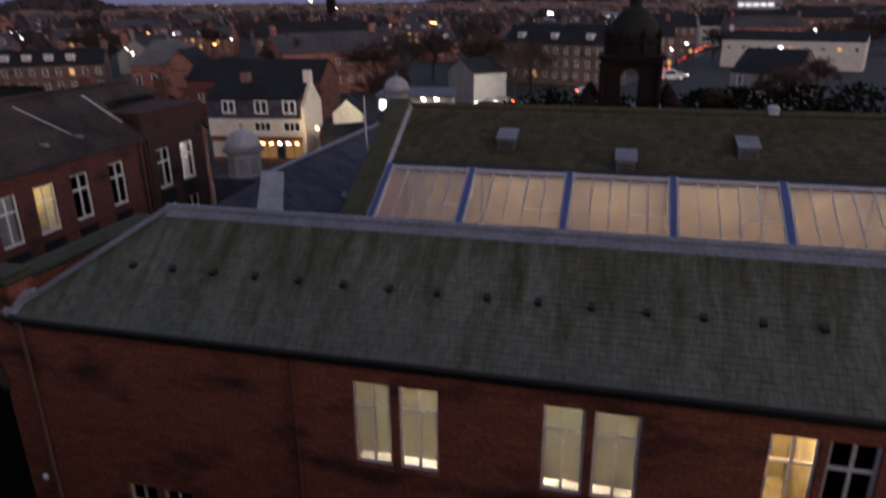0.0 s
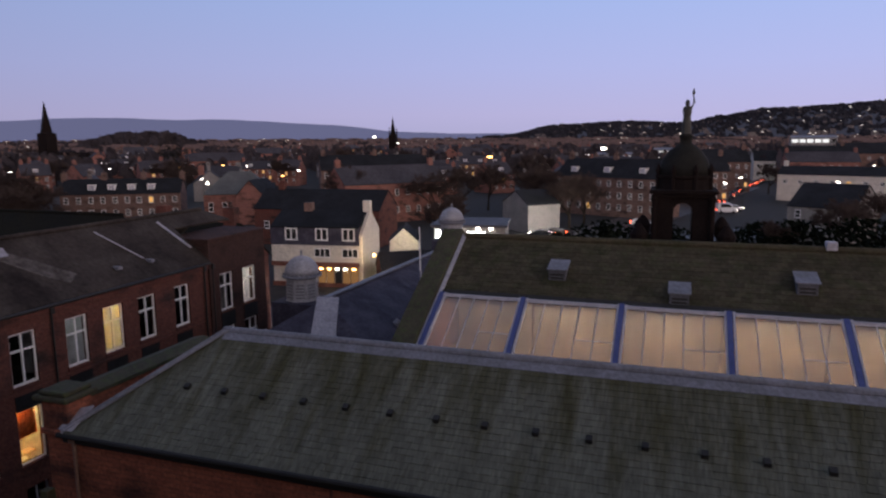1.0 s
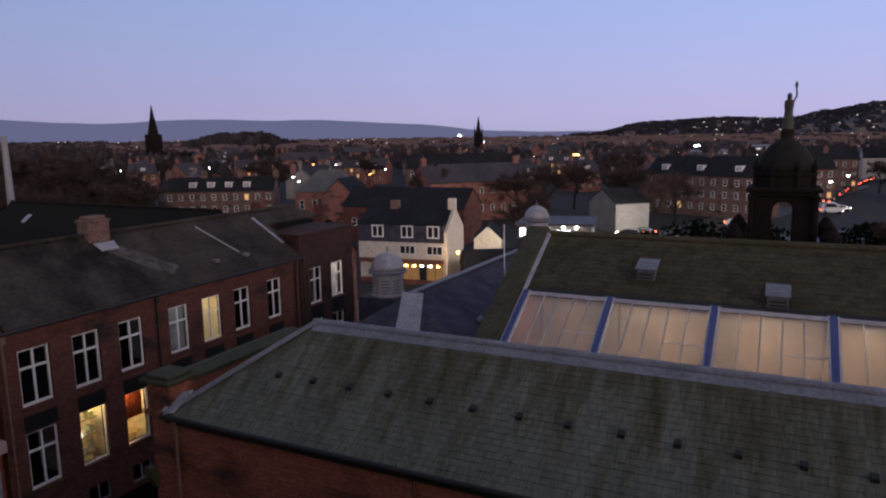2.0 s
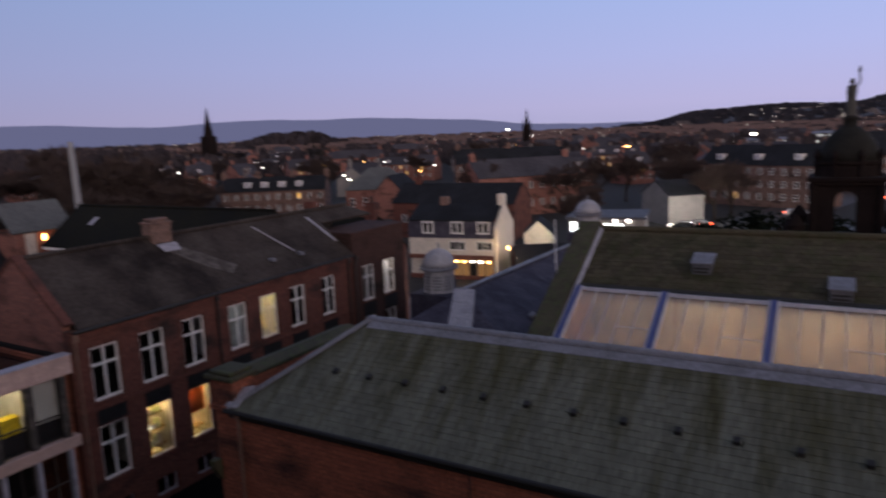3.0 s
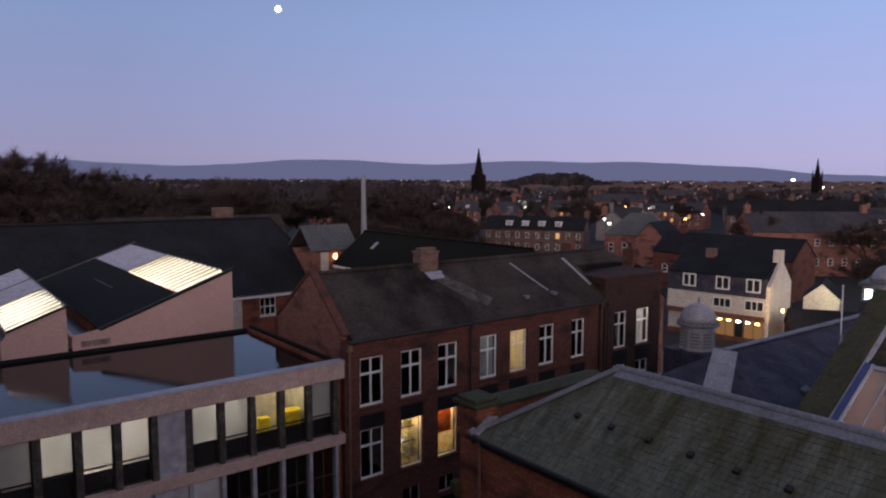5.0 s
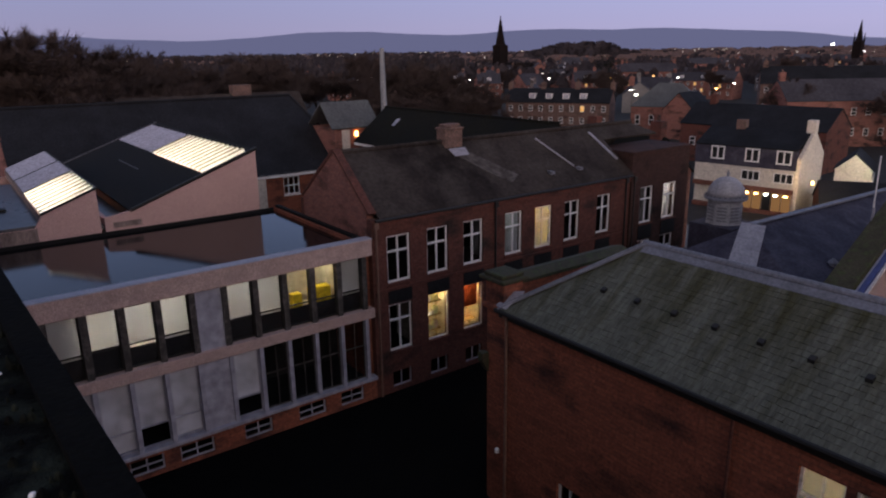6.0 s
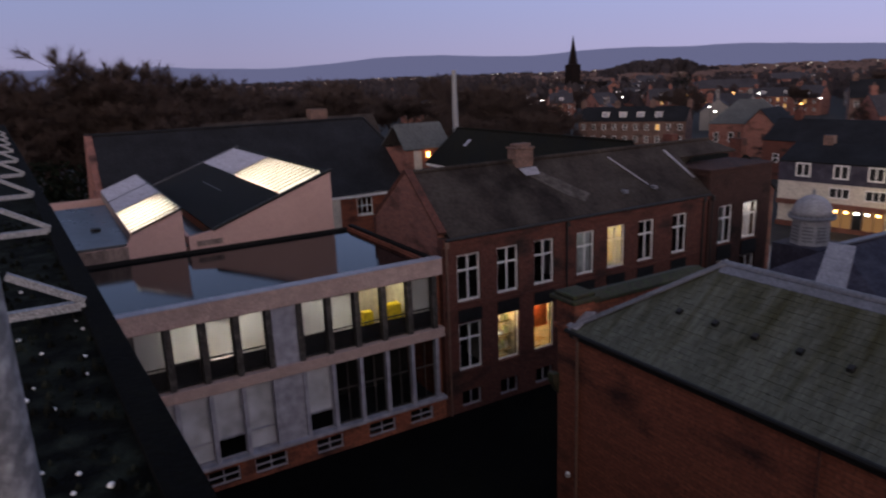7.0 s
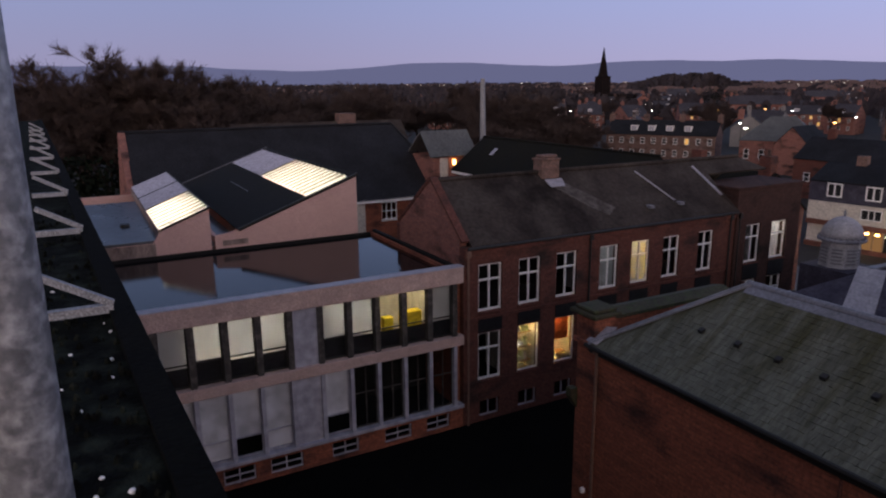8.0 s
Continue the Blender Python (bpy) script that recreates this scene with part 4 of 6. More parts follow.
part("blind", flat_box("x", XL - 0.27, -0.02, 26.80, 28.10, 6.1, 8.45), POLY, lwing, "drawn blind lit from inside")
room("x", XL, 1, 26.6, 28.3, 5.65, 8.7, 2.2, YELLOW, "classroom with pale yellow light", 2, TUBE_SOFT, 0.6)
lamp("classroom_ceiling_light", "POINT", (XL - 1.3, 27.45, 8.2), 30, (0.97, 1.0, 0.52), 0.12)
room("x", XL, 1, 24.3, 25.9, 5.65, 8.7, 2.2, BLIND, "dim classroom beside the lit one", 0)
lamp("classroom_ceiling_light", "POINT", (XL - 1.5, 25.1, 8.1), 3.2, (0.85, 0.95, 0.80), 0.12)
room("x", XL, 1, 38.4, 40.3, 5.65, 8.7, 1.6, BLIND, "landing with a bright lamp high up", 1, TUBE_SOFT, 0.5)
lamp("landing_ceiling_light", "POINT", (XL - 0.9, 39.5, 8.45), 9, (1.0, 0.92, 0.88), 0.1)
room("x", XL, 1, 18.9, 20.6, 1.9, 5.0, 2.4, ROOM, "store room lit warm, full of boxes", 2, TUBE_WARM, 0.4)
lamp("store_ceiling_light", "POINT", (XL - 1.0, 19.4, 4.6), 42, (1.0, 0.80, 0.42), 0.12)
room("x", XL, 1, 21.3, 23.0, 1.9, 5.0, 2.4, ROOM, "lit room with an orange curtain", 2, TUBE_WARM, 0.6)
lamp("store_ceiling_light", "POINT", (XL - 0.50, 21.75, 4.75), 16, (1.0, 0.74, 0.34), 0.12)
cf = Shape()
for k in range(13):
    cf.tube((XL - 0.66 - 0.04 * (k % 2), 21.82 + 0.085 * k, 3.35), (XL - 0.66 - 0.04 * (k % 2), 21.82 + 0.085 * k, 4.9), 0.055, n=8)
solid("curtain", cf, ORANGE, "gathered orange curtain hanging in a lit room", "curtain", smooth=True)
PALE_BOX = material("pale_green_folders", (0.62, 0.66, 0.40), (0.50, 0.55, 0.30), 0.8, 6, 2.0, 0.0)
TAN_BOX = material("tan_cardboard", (0.42, 0.30, 0.17), (0.34, 0.23, 0.12), 0.9, 6, 1.2, 0.0)
rng = random.Random(21)
for y0, y1 in ((19.06, 20.46), (21.46, 22.86)):
    shelf = thing("shelf_unit", (XL - 0.9, y0, 1.9), "tan wooden shelf unit behind a lit window", "shelf", "store shelves")
    for z in ((1.9, 2.45, 3.3, 4.1) if y0 < 20 else (1.9, 2.45)):
        part("shelf", Shape().box(XL - 1.25, y0, z, XL - 0.72, y1, z + 0.04), TAN_BOX, shelf)
    for y in (y0, y1 - 0.04):
        part("upright", Shape().box(XL - 1.25, y, 1.945, XL - 1.2, y + 0.04, 4.6 if y0 < 20 else 2.44), TAN_BOX, shelf)
    for z in ((2.49, 3.34, 4.14) if y0 < 20 else (2.49,)):
        y = y0 + 0.06
        while y < y1 - 0.2:
            w, h = rng.uniform(0.10, 0.30), rng.uniform(0.15, 0.5)
            y += w + 0.015
            if y > y1 - 0.06:
                break
            if rng.random() < 0.82:
                solid("storage_box", Shape().box(XL - 1.1, y - w, z + 0.001, XL - rng.uniform(0.74, 0.86), y, z + h), rng.choice((PALE_BOX, WHITE, TAN_BOX, GREENISH, PALE_BOX, ROOM)),
                      "box or folder standing on a lit store shelf", "box", group="stored boxes", bevel=0.01)
solid("globe_lamp", Shape().lathe(XL - 0.66, 19.35, [(0.05, 3.34), (0.16, 3.42), (0.20, 3.56), (0.15, 3.72), (0.05, 3.78)], 12), glow("globe_lamp_glow", (1.0, 0.90, 0.66), 3.0), "bright round lamp glowing in the store room", "lamp", smooth=True)

# ---------------------------------------------------------------- concrete block
conc = thing("concrete_block", (-32, 6, 0), "two-storey concrete school block with strip windows and flat wet roof", "building")
Y0, Y1 = -9.0, 15.75
POSTS = [15.3 - 1.37 * i for i in range(18)]
part("fascia", Shape().box(XL - 0.35, Y0, 7.73, XL + 0.10, Y1, 8.55), CONCRETE, conc, "pinkish concrete fascia", bevel=0.02)
part("fascia_capping", Shape().box(XL - 0.42, Y0, 8.55, XL + 0.14, Y1, 8.60), PALE_BAR, conc)
part("floor_band", Shape().box(XL - 0.35, Y0, 4.52, XL + 0.14, Y1, 5.02), CONCRETE, conc, "pinkish concrete floor band", bevel=0.02)
part("sill_band", Shape().box(XL - 0.35, Y0, 1.12, XL + 0.16, Y1, 1.30), PANEL_GREY, conc, "pale grey concrete sill ledge", bevel=0.02)
BASE_WIN = [(13.67, 14.97), (11.4, 12.83), (8.73, 10.05), (5.85, 7.32), (3.8, 5.18)]
part("base_wall", pierced(Shape(), "x", XL - 0.4, XL + 0.02, Y0, Y1, 0, 1.12, [(a, b, 0.2, 0.95) for a, b in BASE_WIN]), RED_STONE, conc)
for a, b in BASE_WIN:
    window(conc, "x", XL + 0.02, 1, a, b, 0.2, 0.95, (0.5,), (0.5,), 0.06, mat=PANEL_GREY, sill=False)
part("end_wall", Shape().box(-38.6, Y1 - 0.35, 0, XL - 0.36, Y1 + 0.04, 8.3), RED_STONE, conc)
part("back_wall", Shape().box(-38.6, Y0, 0, -38.3, Y1 - 0.4, 8.0).box(-38.6, Y0 - 0.3, 0, XL, Y0, 8.5), PINK, conc)
# with an unseen upright black backing added behind the windows
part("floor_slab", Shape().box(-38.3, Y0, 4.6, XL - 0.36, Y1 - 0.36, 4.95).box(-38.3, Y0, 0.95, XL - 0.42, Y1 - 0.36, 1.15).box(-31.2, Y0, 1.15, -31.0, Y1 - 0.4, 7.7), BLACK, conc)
part("roof", Shape().box(-38.65, Y0, 7.9, XL - 0.43, Y1 + 0.05, 8.12), WET_ROOF, conc, "flat asphalt roof under standing rainwater")
part("roof_upstand", Shape().box(-38.6, Y1 - 0.2, 8.12, XL - 0.44, Y1 + 0.04, 8.45).box(-38.65, Y0, 8.12, -38.5, Y1 - 0.21, 8.30), FELT, conc)
for i, y in enumerate(POSTS):
    part("post", flat_box("x", XL - 0.22, 0.26, y - 0.13, y + 0.13, 5.02, 7.73), PILASTER, conc, "sooty narrow post")
    part("post", flat_box("x", XL - 0.16, 0.24, y - 0.09, y + 0.09, 1.30, 4.52), PANEL_GREY if i < 12 else PILASTER, conc, "pale grey post")
UP = "bLLbbPbBbbbbbbbbb"
LOW = "DDDDbPgbgbbbbbbbb"
for i, (hi, lo) in enumerate(zip(POSTS, POSTS[1:])):
    a, b = lo + 0.13, hi - 0.13
    kind = UP[i]
    if kind == "P":
        part("panel", flat_box("x", XL - 0.12, 0.06, a, b, 5.02, 7.73), PANEL_GREY, conc, "plain grey panel")
    else:
        w = window(conc, "x", XL - 0.02, 1, a, b, 5.06, 7.7, (), (0.62,), 0.05, mat=IRON, sill=False)
        bot = {"b": 5.92 + 0.1 * ((i * 7) % 3), "B": 5.98, "L": 7.4}[kind]
        # opaque sheet added behind the lower glass: darkens it, hides the lit room
        if kind == "L":
            part("lower_light", flat_box("x", XL - 0.24, -0.02, a + 0.02, b - 0.02, 5.07, 5.9), PANEL_DARK, w, "dark sheet added behind the lower glass")
        else:
            part("blind", flat_box("x", XL - 0.24, -0.02, a + 0.02, b - 0.02, bot, 7.66), POLY, w, "white roller blind")
            part("lower_light", flat_box("x", XL - 0.24, -0.02, a + 0.02, b - 0.02, 5.07, bot - (0.09 if kind == "B" else 0.01)), PANEL_DARK, w, "dark sheet added behind the lower glass")
    a, b = lo + 0.09, hi - 0.09
    kind = LOW[i]
    if kind == "P":
        part("panel", flat_box("x", XL - 0.10, 0.06, a, b, 1.30, 4.52), PANEL_GREY, conc, "plain grey panel")
    else:
        w = window(conc, "x", XL - 0.02, 1, a, b, 1.34, 4.48, () if kind != "D" else (0.55,), (0.45,) if kind == "D" else (0.70,), 0.045, mat=PANEL_GREY if kind != "D" else PILASTER, sill=False)
        if kind in "bg":
            part("blind", flat_box("x", XL - 0.24, -0.02, a + 0.02, b - 0.02, 2.2 if kind == "b" else 1.4, 4.44), BLIND, w, "grey roller blind")
room("x", XL - 0.05, 1, 11.3, 14.0, 5.02, 7.72, 2.6, ROOM, "lit office with yellow furnishings", 2, glow("office_lamp_glow", (1.0, 0.90, 0.62), 26.0), 0.8)
solid("cabinet", flat_box("x", XL - 0.55, -0.5, 12.72, 13.75, 5.085, 6.5), YELLOW, "bright yellow cabinet in a lit office", "cabinet", bevel=0.03)
solid("cabinet", flat_box("x", XL - 0.55, -0.4, 11.75, 12.25, 5.085, 6.4), YELLOW, "bright yellow cabinet in a lit office", "cabinet", bevel=0.03)
# unseen room and tube, added to brighten these blinds from behind
room("x", XL - 0.05, 1, 8.5, 11.1, 5.02, 7.72, 1.8, ROOM, "room added to light the drawn blinds from behind", 1, glow("added_blind_tube", (0.95, 0.95, 1.0), 80.0), 1.2)
room("x", XL - 0.05, 1, 2.9, 7.1, 5.02, 7.72, 1.8, ROOM, "lit office behind drawn blinds", 2, glow("blind_room_tube", (0.95, 0.95, 1.0), 100.0), 1.2)

# ---------------------------------------------------------------- pink rendered workshops
XP = -38.65


def workshop(outline, x_back, label):
    """A lean-to with a sloping gable wall towards the flat roof."""
    w = thing("workshop", (XP - 4, outline[0][0], 0), label, "building")
    part("gable_wall", Shape().prism(outline, "x", XP - 0.25, XP), PINK, w)
    return w


w1 = workshop([(6.1, 7.9), (14.62, 7.9), (14.62, 11.86), (7.5, 9.25), (6.1, 9.05)], -50, "pink rendered workshop with a sloping felt roof and lit roof sheets")
part("wall", Shape().box(-60.4, 14.4, 0, XP - 0.26, 14.62, 11.7).box(-60.4, 6.1, 0, XP - 0.26, 6.3, 9.0).box(-60.4, 6.3, 0, -60.2, 14.4, 9.2), PINK, w1)
part("vent_panel", flat_box("x", XP + 0.003, 0.03, 6.5, 7.9, 8.45, 8.75), PINK_STAIN, w1)


def w1_z(y):
    return 9.25 + (y - 7.5) * 0.3666


BACK1 = -60.4
part("roof", Shape().slab([(XP + 0.05, 7.4, w1_z(7.4) + 0.06), (XP + 0.05, 11.55, w1_z(11.55) + 0.06), (BACK1, 11.55, w1_z(11.55) + 0.06), (BACK1, 7.4, w1_z(7.4) + 0.06)], 0.1)
     .slab([(XP + 0.05, 14.2, w1_z(14.2) + 0.06), (XP + 0.05, 14.7, w1_z(14.7) + 0.06), (BACK1, 14.7, w1_z(14.7) + 0.06), (BACK1, 14.2, w1_z(14.2) + 0.06)], 0.1)
     .slab([(XP + 0.05, 11.55, w1_z(11.55) + 0.06), (XP + 0.05, 14.2, w1_z(14.2) + 0.06), (XP - 0.45, 14.2, w1_z(14.2) + 0.06), (XP - 0.45, 11.55, w1_z(11.55) + 0.06)], 0.1), FELT, w1)
part("roof_edge", Shape().beam((XP + 0.03, 7.4, w1_z(7.4) + 0.1), (XP + 0.03, 14.7, w1_z(14.7) + 0.1), 0.16, 0.1), IRON, w1)
part("roof_edge", Shape().beam((BACK1, 7.4, w1_z(7.4) + 0.1), (BACK1, 14.7, w1_z(14.7) + 0.1), 0.12, 0.12), LEAD_DULL, w1)
part("roof_seam", Shape().beam((-52.5, 9.9, w1_z(9.9) + 0.08), (-47.0, 9.9, w1_z(9.9) + 0.08), 0.06, 0.04), LEAD_DULL, w1)
part("valley_roof", Shape().box(-60, 5.9, 8.4, XP - 0.26, 7.5, 8.6), WET_FELT, w1)


def ribbed(s, x0, x1, y0, y1, zf, pitch=0.8):
    """A corrugated sheet whose ribs run down the slope."""
    n = int(abs(x1 - x0) / (pitch / 2))
    k = len(s.v)
    for i in range(n + 1):
        x = x0 + (x1 - x0) * i / n
        d = 0.13 * (i % 2)
        s.v += [(x, y0, zf(y0) + 0.06 + d), (x, y1, zf(y1) + 0.06 + d)]
    s.f += [(k + 2 * i, k + 2 * i + 1, k + 2 * i + 3, k + 2 * i + 2) for i in range(n)]
    return s


def crests(x0, x1, y0, y1, zf, pitch=0.8):
    """Dull strips along the crests of a corrugated sheet: painted dim stripes of lit ribs."""
    s = Shape()
    n = int(abs(x1 - x0) / (pitch / 2))
    for i in range(1, n + 1, 2):
        x = x0 + (x1 - x0) * i / n
        s.beam((x, y0, zf(y0) + 0.195), (x, y1, zf(y1) + 0.195), 0.30, 0.03)
    return s


def sheeting(w, spans, y0, y1, zf):
    """Roof sheets side by side; those that are lit let the light of the workshop through."""
    for x0, x1, is_lit in spans:
        sh = part("roof_sheet", ribbed(Shape(), x0, x1, y0, y1, zf), POLY if is_lit else SHEET_PALE, w, "translucent corrugated roof sheet lit from below" if is_lit else "opaque pale corrugated roof sheet")
        if is_lit:
            part("sheet_crest", crests(x0, x1, y0, y1, zf), RIB, sh, kind="stuff")


sheeting(w1, ((XP - 0.45, -44.0, True), (-44.04, -49.6, True), (-49.64, BACK1 + 0.3, False)), 11.55, 14.2, w1_z)
# unseen wall, added to end the lamp light at the last lit sheet
part("partition", Shape().prism([(11.5, 7.0), (14.25, 7.0), (14.25, w1_z(14.25) - 0.02), (11.5, w1_z(11.5) - 0.02)], "x", -49.75, -49.64), PINK, w1)
lamp("workshop_lamp", "AREA", (-44.3, 12.87, 8.9), 900, (1, 0.94, 0.76), 10.2, target=(-44.3, 12.87, 20), size_y=2.4)

w2 = workshop([(0.9, 7.9), (5.9, 7.9), (5.9, 10.6), (3.3, 9.6), (2.9, 9.0), (0.9, 9.0)], -48, "pink rendered workshop with a translucent lit roof slope")
part("wall", Shape().box(-57, 5.7, 0, XP - 0.26, 5.9, 10.45).box(-57, -8, 0, -56.8, 5.7, 9.2), PINK, w2)
part("gutter_wall", Shape().box(XP - 0.22, -6, 7.9, XP - 0.02, 0.9, 9.0).box(XP + 0.003, 0.9, 8.2, XP + 0.02, 3.0, 8.98), PINK_STAIN, w2, "water-stained pink wall below the gutter")


def w2_z(y):
    return 9.6 + (y - 3.3) * 0.385


sheeting(w2, ((XP + 0.02, -42.2, True), (-42.24, -45.8, True), (-45.84, -50.9, False), (-51.5, -56.8, False)), 3.25, 5.85, w2_z)
# added to block lamp light that spilled onto the flat roof
part("low_wall", Shape().box(-56.8, 3.20, 9.15, XP - 0.26, 3.30, w2_z(3.25) + 0.04), PINK_STAIN, w2)
part("sheet_joint", Shape().slab([(-50.9, 3.25, w2_z(3.25) + 0.07), (-51.5, 3.25, w2_z(3.25) + 0.07), (-51.5, 5.85, w2_z(5.85) + 0.07), (-50.9, 5.85, w2_z(5.85) + 0.07)], 0.05), FELT, w2, "dark felt strip between the sheets")
# unseen wall, added to keep the lamp light under the lit sheets
part("partition", Shape().prism([(3.3, 7.0), (5.7, 7.0), (5.7, w2_z(5.7) - 0.02), (3.3, w2_z(3.3) - 0.02)], "x", -45.95, -45.84), PINK, w2)
part("roof_edge", Shape().beam((XP + 0.03, 3.25, w2_z(3.25) + 0.08), (XP + 0.03, 5.9, w2_z(5.9) + 0.08), 0.1, 0.1), IRON, w2)
part("roof_edge", Shape().beam((XP, 5.92, w2_z(5.9) + 0.06), (-56.8, 5.92, w2_z(5.9) + 0.06), 0.12, 0.12), IRON, w2)
part("flat_roof", Shape().box(-53.5, -6, 8.9, XP - 0.03, 3.2, 9.15), WET_FELT, w2, "wet blue-grey felt roof")
part("roof_hatch", Shape().box(-44.0, 1.6, 9.15, -43.4, 2.1, 9.3), IRON, w2)
lamp("workshop_lamp", "AREA", (-42.2, 4.55, 8.3), 640, (1, 0.95, 0.80), 6.8, target=(-42.2, 4.55, 20), size_y=2.2)

# ---------------------------------------------------------------- large slate hall behind
HX = -62.0
hall = thing("slate_hall", (HX - 8, 18, 0), "large brick hall with a broad blue-black slate roof", "building")
H_WIN = [(26.2, 27.9), (30.4, 32.0)]
part("wall", pierced(Shape(), "x", HX - 0.4, HX, 4.0, 34.0, 0, 6.1, [(a, b, 4.0, 5.8) for a, b in H_WIN]), RED_STONE, hall)
for a, b in H_WIN:
    window(hall, "x", HX, 1, a, b, 4.0, 5.8, (0.33, 0.66), (0.5,), 0.10)
part("eaves_board", Shape().box(HX, 4.0, 5.9, HX + 0.4, 34.2, 6.25), WHITE, hall, "white eaves board")
part("white_panel", flat_box("x", HX + 0.003, 0.04, 22.9, 24.4, 2.6, 5.8), WHITE_WALL, hall)
part("wall", Shape().box(HX - 16.4, 33.6, 0, HX - 0.4, 34.0, 6.1).box(HX - 16.4, 4.0, 0, HX - 16.0, 33.6, 6.1), RED_STONE, hall)
part("gable_wall", Shape().prism([(HX, 0), (HX - 16.4, 0), (HX - 16.4, 6.1), (HX - 8, 13.3), (HX, 6.2)], "y", 3.4, 4.0), FAR_RED, hall)
part("roof", Shape().slab([(HX + 0.45, 3.9, 6.2), (HX + 0.45, 34.4, 6.2), (HX - 8, 31.0, 13.1), (HX - 8, 3.9, 13.1)], 0.16).slab([(HX - 16.8, 3.9, 6.1), (HX - 16.8, 34.4, 6.1), (HX - 8, 31.0, 13.1), (HX - 8, 3.9, 13.1)], 0.16)
     .slab([(HX + 0.45, 34.4, 6.2), (HX - 16.8, 34.4, 6.2), (HX - 8, 31.0, 13.1)], 0.16), SLATE_DARK, hall)
part("ridge_capping", Shape().tube((HX - 8, 3.4, 13.16), (HX - 8, 31.0, 13.16), 0.15).tube((HX - 8, 31.0, 13.16), (HX + 0.4, 34.4, 6.25), 0.12), SLATE_DARK, hall)
hall2 = thing("rear_hall", (-82, 27, 0), "second slate-roofed hall behind the first, with a brown chimney", "building")
part("wall", Shape().box(-87, 16.5, 0, -79.2, 38, 8.4), FAR_RED, hall2)
part("roof", Shape().slab([(-79, 16.2, 8.4), (-79, 38.2, 8.4), (-83, 38.2, 12.9), (-83, 16.2, 12.9)], 0.16).slab([(-87.2, 16.2, 8.4), (-87.2, 38.2, 8.4), (-83, 38.2, 12.9), (-83, 16.2, 12.9)], 0.16), SLATE_L, hall2)
part("chimney", Shape().box(-83.8, 29.4, 12.3, -82.2, 31.6, 13.9), FAR_BROWN, hall2, bevel=0.04)

hut = thing("small_pavilion", (-62, 34.5, 0), "small brick pavilion with a grey slate roof and a lit wall", "building")
part("wall", Shape().box(-66.5, 31.8, 0, -61.5, 36.6, 10.1), FAR_RED, hut)
part("roof", Shape().slab([(-61.2, 31.4, 10.1), (-61.2, 37.0, 10.1), (-63.6, 37.0, 12.6), (-63.6, 31.4, 12.6)], 0.14).slab([(-66.9, 31.4, 10.1), (-66.9, 37.0, 10.1), (-63.6, 37.0, 12.6), (-63.6, 31.4, 12.6)], 0.14), SLATE_GREY, hut)
part("door", flat_box("x", -61.497, 0.06, 32.6, 33.5, 8.0, 9.9), WHITE_WALL, hut)
lampb = thing("wall_lamp", (-61.4, 34.2, 9.4), "warm lit lamp on the pavilion wall", "lamp")
part("lamp_body", Shape().box(-61.48, 34.1, 9.2, -61.3, 34.35, 9.7), LAMP_ORANGE, lampb)
longr = thing("long_shed", (-48, 37, 0), "long low building with a black slate roof and white eaves", "building")
part("wall", Shape().prism([(33.5, 0), (40.5, 0), (40.5, 8.9), (37.0, 11.8), (33.5, 8.9)], "x", -59.8, -35.9), DARK_STONE, longr)
part("eaves_board", Shape().box(-60.0, 33.15, 8.55, -35.9, 33.45, 8.86), WHITE, longr, "white eaves board")
part("roof", Shape().slab([(-60.1, 33.1, 8.85), (-35.8, 33.1, 8.85), (-35.8, 37.0, 12.0), (-60.1, 37.0, 12.0)], 0.12).slab([(-60.1, 40.9, 8.85), (-35.8, 40.9, 8.85), (-35.8, 37.0, 12.0), (-60.1, 37.0, 12.0)], 0.12), SLATE_BLACK, longr)
part("ridge_capping", Shape().tube((-60.1, 37.0, 12.04), (-35.8, 37.0, 12.04), 0.11), SLATE_BLACK, longr)
part("roof_light", Shape().slab([(-56.2, 35.2, 10.60), (-55.7, 35.2, 10.60), (-55.7, 35.9, 11.17), (-56.2, 35.9, 11.17)], 0.04), PANEL_GREY, longr, "small roof light")

mast = thing("floodlight_mast", (-93.5, 57.5, 0), "tall pale steel mast", "mast")
part("pole", Shape().tube((-93.5, 57.5, 0), (-93.6, 57.5, 18.2), 0.62, 0.36, 10), GALV, mast)
part("base_box", Shape().box(-94.2, 56.9, 0, -92.8, 58.1, 2.0), PANEL_GREY, mast)

# ---------------------------------------------------------------- own roof edge, brackets and post
TURN = math.radians(2.52)


def edge(x, y):
    """Along the near roof's edge, which runs a little askew."""
    return (x * math.cos(TURN) - y * math.sin(TURN), 0.262 + x * math.sin(TURN) + y * math.cos(TURN))


def edge_box(s, x0, y0, z0, x1, y1, z1):
    pts = [edge(x0, y0), edge(x1, y0), edge(x1, y1), edge(x0, y1)]
    return s.add([(*p, z0) for p in pts] + [(*p, z1) for p in pts], [(3, 2, 1, 0), (4, 5, 6, 7), (0, 1, 5, 4), (1, 2, 6, 5), (2, 3, 7, 6), (3, 0, 4, 7)])


own = thing("lookout_building", (0, -5, 0), "tall building with a mossy flat roof edge", "building")
part("wall", edge_box(Shape(), -42, -12, 0, 20, -0.06, 15.3), DARK_STONE, own)
rs = Shape()
rng = random.Random(5)
edge_box(rs, -42, -12, 15.3, 20, -0.02, 15.52)
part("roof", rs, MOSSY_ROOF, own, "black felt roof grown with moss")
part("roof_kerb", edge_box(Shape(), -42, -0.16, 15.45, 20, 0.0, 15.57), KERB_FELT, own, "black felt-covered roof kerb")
ml = Shape()
